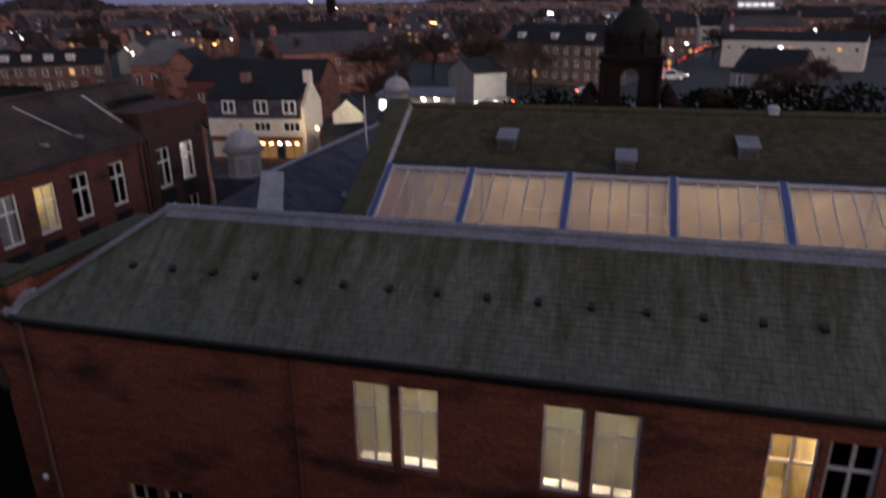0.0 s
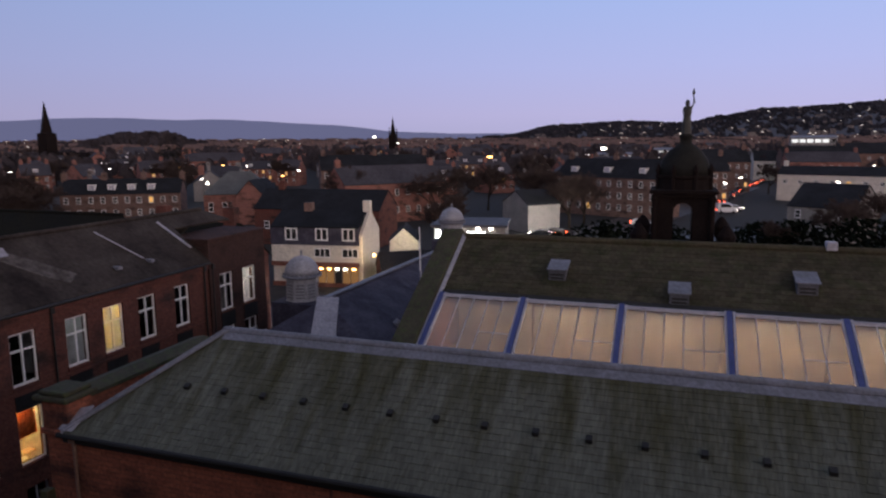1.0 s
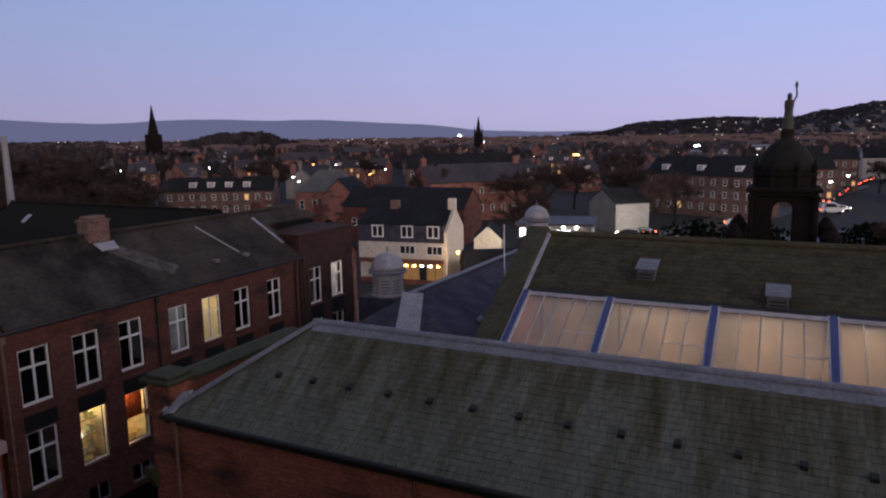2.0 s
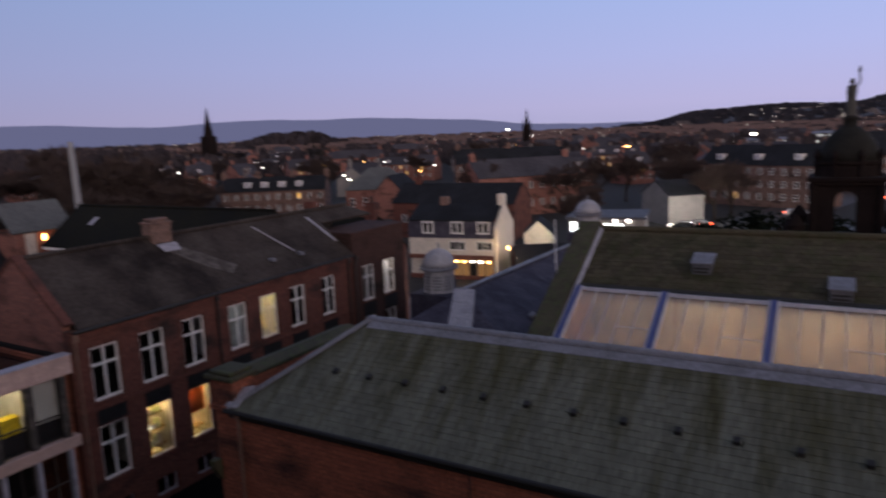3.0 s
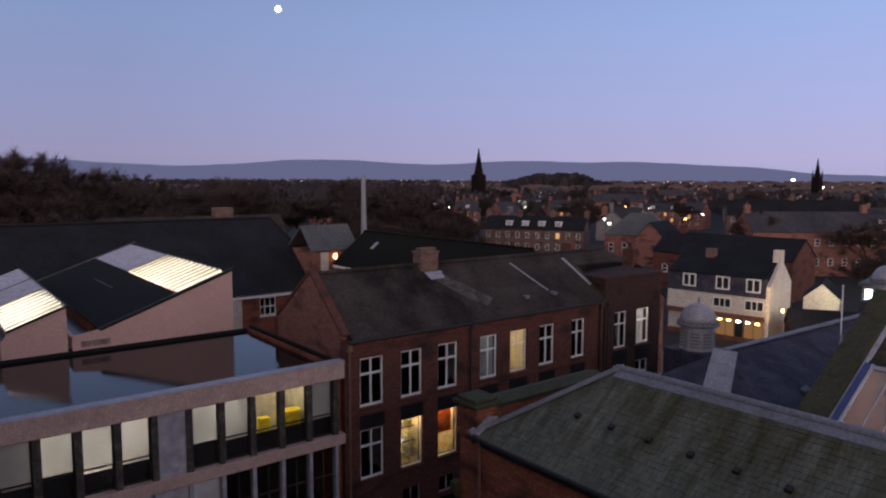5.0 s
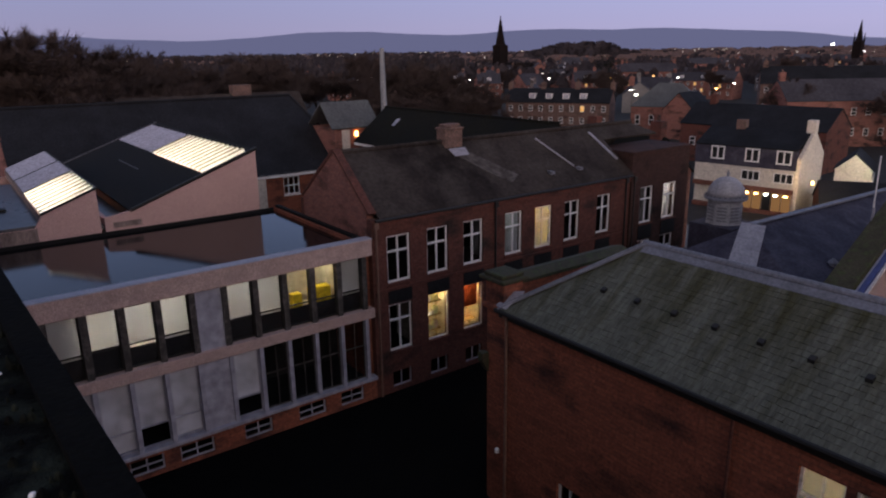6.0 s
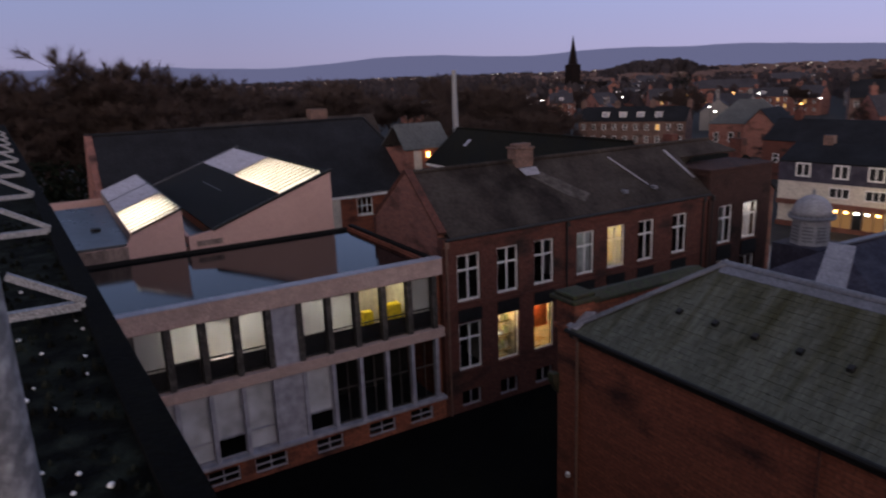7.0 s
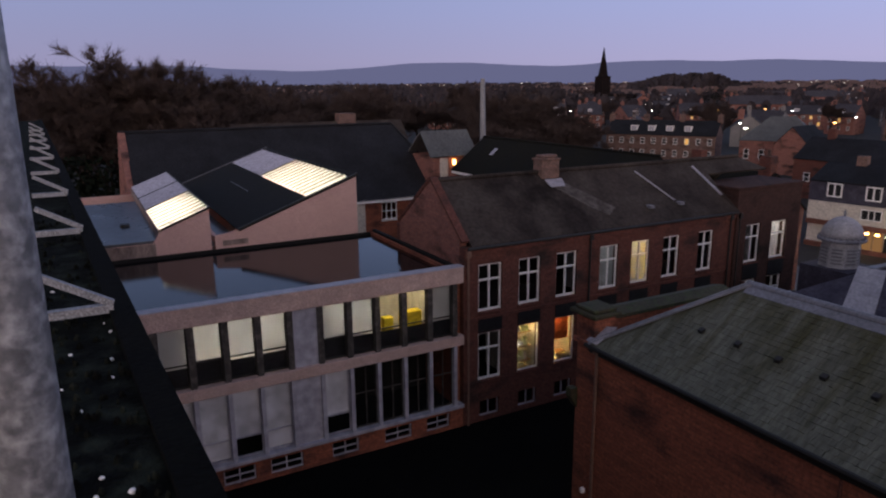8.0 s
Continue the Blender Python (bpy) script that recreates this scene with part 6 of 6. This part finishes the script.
cars = [car_mesh(CAR_WHITE, "white hatchback in the street with lamps lit"), car_mesh(CAR_DARK, "dark car queueing with red tail lamps lit"), car_mesh(CAR_WHITE, "white van parked by the road", True)]
sh = [place(-3.9, 166), place(-4.4, 172), place(-3.6, 178), place(2.4, 137), place(10.5, 118), place(9.5, 120)]
dirs = math.degrees(math.atan2(place(-7.0, 330)[1] - place(7, 118)[1], place(-7.0, 330)[0] - place(7, 118)[0]))
for i, (q, turn) in enumerate(zip(sh, (15, 20, 160, 8, 175, 170))):
    src = cars[(2, 0, 0, 0, 1, 1)[i]]
    m = pose(*q, 0.12, 0, 0, turn)
    if i in (0, 1, 4):
        src.matrix_basis = m
    else:
        copy_thing(src, m)
for i in range(16):
    q = place(-3.7 - 0.19 * i, 190 + 7.5 * i)
    copy_thing(cars[1], pose(*q, 0.08, 0, 0, dirs + (3 if i % 2 else -2)))


def street_lamp(glow_mat, label):
    s = thing("street_lamp", (0, 0, 0), label, "street lamp", "street lamps")
    part("pole", Shape().tube((0, 0, 0), (0, 0, 7.0), 0.09, 0.05, 6).beam((0, 0, 7.0), (0.7, 0, 7.15), 0.06, 0.06), IRON, s)
    part("lantern", Shape().box(0.45, -0.22, 7.02, 1.05, 0.22, 7.2), glow_mat, s)
    return s


lw, lo = street_lamp(LAMP_WHITE, "street lamp with a lit white lantern"), street_lamp(LAMP_ORANGE, "street lamp with a lit orange lantern")
rng = random.Random(11)
first = {0: True, 1: True}
for i in range(200):
    az, d = -18 + 92 * rng.random(), 150 + 560 * rng.random() ** 0.9
    if az > 55 and d < 330:
        continue
    k = 1 if rng.random() < 0.22 else 0
    m = pose(*place(az, d), rise(d), 0, 0, 360 * rng.random())
    if first[k]:
        (lw, lo)[k].matrix_basis, first[k] = m, False
    else:
        copy_thing((lw, lo)[k], m)
for az, d in ((-5.2, 290), (-6.4, 292)):
    x, y = place(az, d)
    tl = thing("traffic_light", (x, y, 0), "traffic light showing green", "traffic light", "traffic lights")
    part("pole", Shape().tube((x, y, 0), (x, y, 3.4), 0.07, n=6), IRON, tl)
    part("signal_head", Shape().box(x - 0.25, y - 0.2, 3.2, x + 0.25, y + 0.2, 4.4), IRON, tl)
    part("green_lens", Shape().box(x - 0.4, y - 0.3, 3.2, x + 0.4, y - 0.22, 3.9), GREEN_LAMP, tl)
lamp_pts = [(5.6, 340, 12), (14.9, 300, 9), (24.5, 640, 20), (22.6, 640, 14)]
for az, d, z in lamp_pts:
    x, y = place(az, d)
    fl = thing("flood_lamp", (x, y, 0), "bright far floodlight on a pole", "lamp", "far floodlights")
    part("pole", Shape().tube((x, y, 0), (x, y, z), 0.15, n=6), IRON, fl)
    part("lantern", Shape().box(x - 1.2, y - 0.3, z, x + 1.2, y + 0.3, z + 0.8), LAMP_ORANGE if az == 14.9 else LAMP_WHITE, fl)
for az, d, z, w in ((4.3, 420, 8, 26), (0.5, 460, 10, 18), (-9.6, 420, 17, 22)):
    put(house(w, 14, z, z + 1.2, GREY_WALL, LEAD, 6, 1, "flat-roofed hall with a lit white front", 0, (), (0, 1, 2, 3, 4), name="lit_hall", win=(w / 7, 2.0), base=z - 3.5, cat="building", lit_mat=PANE_WHITE), az, d, 5)

# ordinary houses of the town, a few builds set about many times
TAKEN = [(44.2, 160, 6), (36.6, 150, 5), (33.6, 150, 3), (24.3, 185, 6), (5.5, 155, 7), (11.4, 128, 4), (-10.3, 125, 5), (-12, 205, 6), (22.3, 92, 3), (29.5, 112, 7), (-4.5, 240, 4.5)]
kinds = []
for w, d, e, r, wm, rm, cols, dorm, lit in ((16, 8, 5.6, 8.8, FAR_RED, SLATE_FAR, 6, 2, (4, 9)), (11, 8, 5.8, 9.2, FAR_GREY, SLATE_FAR, 4, 1, (5,)), (20, 9, 6.4, 10.0, FAR_BROWN, SLATE_FAR, 7, 3, (2, 8, 12)),
                                            (12, 9, 5.2, 8.8, GREY_WALL, SLATE_FAR, 4, 0, (3,)), (9, 10, 6.0, 10.0, FAR_RED, SLATE_FAR, 3, 1, (4,)), (24, 9, 8.2, 11.8, FAR_RED, SLATE_FAR, 9, 0, (1, 12))):
    kinds.append(house(w, d, e, r, wm, rm, cols, 2, ("red stone house with slate roof", "grey stone house with slate roof", "brown stone terrace with dormers", "grey rendered house with slate roof", "tall red stone villa with slate roof", "long red stone terrace with chimneys")[len(kinds)],
                       dorm, (-w / 2 + 0.7, w / 2 - 0.7), lit, group="houses of the town"))
placed = {k: False for k in range(6)}
spots = []
rng = random.Random(3)
tries = 0
while len(spots) < 178 and tries < 6000:
    tries += 1
    az, d = -22 + 86 * rng.random(), 125 + 520 * rng.random() ** 0.8
    if az > 52 and d < 260 or az < 3 and d < 260 or d < 150 and az > 46:
        continue
    if any(abs(az - a) < s and abs(d - e) < 24 for a, e, s in TAKEN):
        continue
    x, y = place(az, d)
    if any((x - p) ** 2 + (y - q) ** 2 < 20 ** 2 for p, q in spots):
        continue
    if -8 < az < -2 and d < 340:
        continue
    spots.append((x, y))
    k = rng.randrange(6)
    m = pose(x, y, rise(d), 0, 0, az + rng.choice((-40, -15, 0, 12, 35, 60, 90)) + rng.uniform(-6, 6))
    if placed[k]:
        copy_thing(kinds[k], m)
    else:
        kinds[k].matrix_basis, placed[k] = m, True

# the far town: too small to tell apart
ft, fl_ = Shape(), Shape()
for _ in range(1500):
    az, d = -22 + 100 * rng.random(), 620 + 1300 * rng.random()
    x, y = place(az, d)
    w, h = 5 + 9 * rng.random(), 5 + 5 * rng.random()
    g0 = rise(d)
    ft.prism([(y - 5, g0 - 0.5), (y + 5, g0 - 0.5), (y + 5, g0 + h), (y, g0 + h + 3), (y - 5, g0 + h)], "x", x - w, x + w)
    if rng.random() < 0.3:
        r = d / 1200 * 0.55
        x, y = place(az, d - 12)
        fl_.box(x - r, y - r, g0 + h + 1, x + r, y + r, g0 + h + 1 + r * 1.4)
solid("far_town", ft, FAR_BROWN, "far roofs of the town towards the hills", "town", kind="stuff")
solid("far_street_lamps", fl_, glow("far_lamp_glow", (1.0, 0.90, 0.75), 1.8), "far points of lamp light over the town", "street lamp", kind="stuff")

# ---------------------------------------------------------------- trees
def tree_shapes(seed, height, spread):
    """A bare winter tree: a tapered trunk with limbs, and a crown of fine branches and twigs."""
    r = random.Random(seed)
    trunk, crown = Shape(), Shape()

    def grow(p, d, length, rad, level):
        q = p + d * length
        (trunk if level < 2 else crown).tube(p, q, rad, rad * 0.62, 6 if level < 2 else 3)
        if level == 5:
            for _ in range(46):
                e = (d + Vector((r.uniform(-1, 1), r.uniform(-1, 1), r.uniform(-0.6, 0.9))) * 0.9).normalized() * r.uniform(0.5, 1.25) * height / 17
                s = e.cross(Vector((r.uniform(-1, 1), r.uniform(-1, 1), 1))).normalized() * 0.030
                o = p + (q - p) * r.random()
                crown.add([o - s, o + s, o + e], [(0, 1, 2)])
            return
        for i in range(4 if level in (0, 1) else 3):
            t = 1.0 if i == 0 else r.uniform(0.45, 1.0)
            side = Vector((r.uniform(-1, 1), r.uniform(-1, 1), r.uniform(-0.15, 0.5)))
            nd = (d * ((0.8 if i else 1.2) if level < 2 else 0.55) + side * spread * (1.0 if level < 2 else 1.15)).normalized()
            grow(p + (q - p) * t, nd, length * r.uniform(0.62, 0.82), rad * 0.55, level + 1)
    grow(Vector((0, 0, 0)), Vector((0.03, 0.02, 1)), height * 0.345, height * 0.022, 0)
    return trunk, crown


def tree(seed, height, spread):
    t = thing("tree", (0, 0, 0), "bare winter tree with a wide dark crown of fine twigs", "tree", "bare trees")
    a, b = tree_shapes(seed, height, spread)
    part("trunk", a, BARK, t)
    part("crown", b, TWIG, t)
    return t


sorts = [tree(1, 15, 0.75), tree(2, 17, 0.85), tree(3, 14, 0.95), tree(4, 18, 0.7)]
used = [False] * 4
rng = random.Random(8)


def plant(az, d, scale):
    k = rng.randrange(4)
    x, y = place(az, d)
    m = pose(x, y, -0.1, 0, 0, 360 * rng.random())
    ob = sorts[k]
    if used[k]:
        ob = copy_thing(ob, m)
    else:
        ob.matrix_basis, used[k] = m, True
    ob.scale = (scale * rng.uniform(0.95, 1.25), scale * rng.uniform(0.95, 1.25), scale)


for az, d, k in ((84.2, 104, 1.38), (83.2, 100, 1.30), (85.6, 108, 1.36), (87.2, 103, 1.32), (89.5, 106, 1.26), (81.4, 112, 1.22), (92.5, 100, 1.1), (95, 106, 1.15)):
    plant(az, d, k)
for i in range(40):
    plant(74 + 28 * rng.random(), 98 + 60 * rng.random(), rng.uniform(0.86, 1.04))
for i in range(46):
    plant(53 + 34 * rng.random(), 120 + 130 * rng.random(), rng.uniform(0.85, 1.15))
for i in range(26):
    plant(50 + 9 * rng.random(), 115 + 60 * rng.random(), rng.uniform(0.55, 0.85))
for i in range(60):
    plant(-20 + 76 * rng.random(), 190 + 330 * rng.random(), rng.uniform(0.55, 0.9))
for az, d, s in ((21, 150, 0.75), (19.5, 140, 0.8), (17.5, 150, 0.8), (9.5, 138, 0.75), (8.2, 132, 0.75), (7.0, 140, 0.7), (10.8, 140, 0.7), (18.4, 105, 0.62), (15, 165, 0.8), (-12, 110, 0.5), (-14, 118, 0.55), (-7.5, 105, 0.4), (33, 130, 0.5), (27, 145, 0.7)):
    plant(az, d, s)


def bush(az, d, r, h):
    x, y = place(az, d)
    b = thing("evergreen_bush", (x, y, 0), "dark evergreen with dense leaves", "bush", "dark evergreens")
    s = Shape()
    q = random.Random(int(az * 10 + d))
    for _ in range(900):
        a, e, k = q.uniform(0, 6.283), q.uniform(0, 1.5), q.uniform(0.55, 1.05)
        c = Vector((x + r * k * math.cos(a) * math.cos(e), y + r * k * math.sin(a) * math.cos(e), 0.3 + h * k * math.sin(e)))
        u = Vector((q.uniform(-1, 1), q.uniform(-1, 1), q.uniform(-1, 1))).normalized() * 0.35
        v = u.cross(Vector((q.uniform(-1, 1), q.uniform(-1, 1), 1))).normalized() * 0.3
        s.add([c - u, c + v, c + u, c - v], [(0, 1, 2, 3)])
    part("leaves", s, EVERGREEN, b)
    part("trunk", Shape().tube((x, y, 0), (x, y, h * 0.6), 0.25, 0.1, 6), BARK, b)


for az, d, r, h in ((-9, 108, 6, 5), (-13, 104, 7, 6), (-6.5, 112, 5, 4), (1.0, 100, 7, 4.5), (5.0, 98, 8, 5), (9.0, 92, 6, 4), (40.5, 340, 9, 15), (84, 92, 9, 11), (90, 88, 9, 9), (-16.5, 96, 8, 7)):
    bush(az, d, r, h)

# far woods
fw = Shape()
for _ in range(9000):
    az, d = -24 + 124 * rng.random(), 300 + 1500 * rng.random()
    if rng.random() < 0.5 and az < 45:
        continue
    x, y = place(az, d)
    g0 = rise(d) - 0.3
    h = rng.uniform(7, 13) if az < 52 else rng.uniform(9, 16)
    for _k in range(6):
        a = rng.uniform(0, 6.28)
        w = rng.uniform(1.5, 4)
        z = h * rng.uniform(0.35, 0.95)
        ox, oy = rng.uniform(-4, 4), rng.uniform(-4, 4)
        fw.add([(x + ox - w * math.cos(a), y + oy - w * math.sin(a), g0 + z - w * 0.7), (x + ox + w * math.cos(a), y + oy + w * math.sin(a), g0 + z - w * 0.6),
                (x + ox + w * 0.5 * math.cos(a), y + oy, g0 + min(h, z + w)), (x + ox - w * 0.45 * math.cos(a), y + oy, g0 + min(h, z + w * 0.8))], [(0, 1, 2, 3)])
solid("far_woods", fw, FAR_WOOD, "far bare woods and gardens between the houses", "wood", kind="stuff")

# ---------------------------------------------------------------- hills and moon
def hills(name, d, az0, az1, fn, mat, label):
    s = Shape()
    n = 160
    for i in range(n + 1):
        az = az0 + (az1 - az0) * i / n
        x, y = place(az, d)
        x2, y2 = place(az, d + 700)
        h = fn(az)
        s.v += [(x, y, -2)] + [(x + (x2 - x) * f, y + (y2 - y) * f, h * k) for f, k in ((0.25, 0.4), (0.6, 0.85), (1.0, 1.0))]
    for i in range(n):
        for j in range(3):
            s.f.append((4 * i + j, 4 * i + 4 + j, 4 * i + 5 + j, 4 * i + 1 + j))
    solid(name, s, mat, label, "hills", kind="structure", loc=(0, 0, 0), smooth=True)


def bumps(az, seed):
    return sum(math.sin(az * f + seed * k) / k for k, f in ((1, 0.13), (2, 0.31), (3, 0.67), (5, 1.4), (9, 3.1)))


# distance haze is painted here: the hills glow in a flat bluish tone
FAR_HILL = glow("far_hill_haze_glow", (0.130, 0.135, 0.245), 1.0)
NEAR_HILL = glow("near_hill_haze_glow", (0.036, 0.037, 0.056), 1.0)


def along(table, az):
    """Height between the marks of a skyline."""
    for (a, h), (b, k) in zip(table, table[1:]):
        if a <= az <= b:
            t = (az - a) / (b - a)
            return h + (k - h) * t * t * (3 - 2 * t)
    return table[0][1] if az < table[0][0] else table[-1][1]


FAR_LINE = [(-40, 60), (10, 56), (21, 66), (30, 118), (37, 142), (45, 154), (53, 130), (63, 152), (72, 114), (83, 136), (120, 128)]
NEAR_LINE = [(-40, 120), (-20, 124), (-6.3, 101), (-3.2, 82), (-0.7, 64), (4, 70), (9, 62), (14, 30), (19, 12)]
hills("backdrop_1", 3500, -40, 120, lambda az: along(FAR_LINE, az) + 4 * bumps(az * 1.7, 1.0), FAR_HILL, "blue hills along the horizon, haze put in as glow")
hills("backdrop_2", 1500, -40, 19, lambda az: along(NEAR_LINE, az) - 8, NEAR_HILL, "near wooded hill dotted with houses, haze put in as glow")


def clump(s, x, y, z, h, r):
    """The crown of one far bare tree, as a few ragged facets."""
    for _ in range(6):
        a, w = rng.uniform(0, 6.28), rng.uniform(0.25, 0.6) * h
        ox, oy, oz = rng.uniform(-r, r), rng.uniform(-r, r), h * rng.uniform(0.25, 0.75)
        s.add([(x + ox - w * math.cos(a), y + oy - w * math.sin(a), z + oz - w * 0.6), (x + ox + w * math.cos(a), y + oy + w * math.sin(a), z + oz - w * 0.5),
               (x + ox + 0.5 * w * math.cos(a), y + oy, z + min(h, oz + w * 0.8)), (x + ox - 0.5 * w * math.cos(a), y + oy, z + min(h * 0.95, oz + w * 0.7))], [(0, 1, 2, 3)])


hw = Shape()
for _ in range(3600):
    az, k = -26 + 42 * rng.random(), rng.random() ** 0.7
    if k < 0.9 and rng.random() < 0.35:
        continue
    d = 1500 + 700 * k
    line = along(NEAR_LINE, az) - 8
    z = line * (0.4 * k / 0.25 if k < 0.25 else 0.4 + 0.45 * (k - 0.25) / 0.35 if k < 0.6 else 0.85 + 0.15 * (k - 0.6) / 0.4)
    clump(hw, *place(az, d), z - 2, rng.uniform(8, 15), 5)
# bluish wood colour, with some of the distance haze mixed in
solid("hill_woods", hw, material("haze_tinted_hill_wood", (0.042, 0.040, 0.050), (0.030, 0.029, 0.036), 0.95, 0.3, 0.01, 0.0, spec=0.05), "bare woods over the near hill", "wood", kind="stuff")
# a wooded rise in the middle of the town
mnd = Shape()
HXc, HYc = place(42.2, 830)
ux, uy = math.cos(math.radians(42.2)), math.sin(math.radians(42.2))
for k, (f, z) in enumerate(((1.0, 0), (0.75, 6), (0.45, 11), (0.15, 13))):
    mnd.v += [(HXc + f * (62 * math.cos(t) * ux - 40 * math.sin(t) * uy), HYc + f * (62 * math.cos(t) * uy + 40 * math.sin(t) * ux), z) for t in [2 * math.pi * i / 24 for i in range(24)]]
mnd.f += [(24 * k + i, 24 * k + (i + 1) % 24, 24 * k + 24 + (i + 1) % 24, 24 * k + 24 + i) for k in range(3) for i in range(24)] + [tuple(72 + i for i in range(24))]
solid("wooded_rise", mnd, GRASS, "low wooded rise standing over the town", "hill", kind="structure")
mw = Shape()
for _ in range(520):
    t, f = rng.uniform(0, 6.28), rng.random() ** 0.6
    z = 13 * (1 - f * f)
    clump(mw, HXc + f * (66 * math.cos(t) * ux - 40 * math.sin(t) * uy), HYc + f * (66 * math.cos(t) * uy + 40 * math.sin(t) * ux), z - 1, rng.uniform(7, 19), 5)
solid("rise_woods", mw, FAR_WOOD, "bare trees crowding the wooded rise", "wood", kind="stuff")
MX, MY, MZ = -2267, 1053, 618
solid("moon", Shape().lathe(MX, MY, [(12 * math.cos(t * math.pi / 12), MZ + 12 * math.sin(t * math.pi / 12)) for t in range(-6, 7)], 20), MOON, "bright pale moon in the dusk sky", "moon", loc=(MX, MY, MZ), smooth=True)
fh, fhl = Shape(), Shape()
for _ in range(260):
    az, k = -24 + 36 * rng.random(), rng.random()
    d = 1490 + 500 * k
    x, y = place(az, d)
    z = (along(NEAR_LINE, az) - 8) * (0.05 + 0.85 * k) + 4
    fh.box(x - 5, y - 4, z - 6, x + 5, y + 4, z + 5)
    if rng.random() < 0.28:
        x, y = place(az, d - 14)
        fhl.box(x - 0.9, y - 0.5, z + 4, x + 0.9, y + 0.5, z + 5.4)
solid("hillside_houses", fh, FAR_GREY, "small pale houses scattered over the hillside", "houses", kind="stuff")
solid("hillside_lamps", fhl, glow("hillside_lamp_glow", (1.0, 0.92, 0.8), 2.0), "lit windows and lamps on the hillside", "lamp", kind="stuff")
# ---------------------------------------------------------------- slates
def slate_mesh(w, l, mat, seed):
    r = random.Random(seed)
    s = Shape()
    j = [r.uniform(-0.006, 0.006) for _ in range(4)]
    s.add([(-w / 2, 0, 0.0), (w / 2, 0, 0.0), (w / 2, l, 0.0), (-w / 2, l, 0.0), (-w / 2, j[0], 0.020 + j[1]), (w / 2, j[2], 0.020 + j[3]), (w / 2, l, 0.006), (-w / 2, l, 0.006)],
          [(4, 5, 6, 7), (0, 1, 5, 4), (1, 2, 6, 5), (3, 0, 4, 7)])
    return mesh_of("slate", s, mat)


def slating(parent, mat, x0, x1, y0, z0, y1, z1, width, gauge, west_hip=0.0, keep=None, lift=0.012, seed=1, skip=None):
    """Courses of slates from the eave (y0, z0) up to (y1, z1); those inside keep = (x from, x to, courses) are pieces of their own."""
    r = random.Random(seed)
    run, rise = y1 - y0, z1 - z0
    length = math.hypot(run, rise)
    tilt = math.atan2(rise, run)
    rows = int(length / gauge)
    meshes = [slate_mesh(width * 0.965, gauge * 1.12, mat, seed + k) for k in range(4)]
    rest = Shape()
    made = 0
    o = ORIGIN[parent]
    for i in range(rows):
        s = i * gauge
        y, z = y0 + run * s / length, z0 + rise * s / length
        start = x0 + west_hip * (s + gauge * 0.5) / length
        x = start + width * (0.5 if i % 2 else 1.0) - width * 0.5
        while x < x1:
            cx = x + width / 2
            jx, jr = r.uniform(-0.006, 0.006), r.uniform(-0.008, 0.008)
            up = lift + r.uniform(0, 0.008)
            m = Matrix.Translation((cx + jx, y - math.sin(tilt) * up, z + math.cos(tilt) * up)) @ Matrix.Rotation(tilt, 4, "X") @ Matrix.Rotation(jr, 4, "Z")
            x += width
            if skip and skip(cx, y):
                continue
            me = meshes[r.randrange(4)]
            if keep and keep[0] < cx < keep[1] and i < keep[2] and made < 300:
                ob = new("slate", me)
                ob.parent = parent
                ob.matrix_basis = Matrix.Translation(-o) @ m
                made += 1
            else:
                rest.add([m @ v.co for v in me.vertices], [tuple(p.vertices) for p in me.polygons])
    part("slating", rest, mat, parent, "close courses of slate", kind="stuff")


slating(roof_n, SLATE_N, WEST + 0.15, EAST, EAVE_Y - 0.2, EAVE_Z - 0.12, RIDGE_Y - 0.15, RIDGE_Z - 0.11, 0.235, 0.19, APEX - WEST, (-9.0, -3.0, 14), seed=2)
hall_roof = [c for c in art_hall.children if c.name.startswith("roof") and not c.name.startswith("roof_")][0]
slating(hall_roof, SLATE_S, SX + 0.06, 18, GL1 + 0.14, s_z(GL1 + 0.14), S_RIDGE[0] - 0.1, S_RIDGE[1] - 0.05, 0.36, 0.28, 0, None, seed=7)
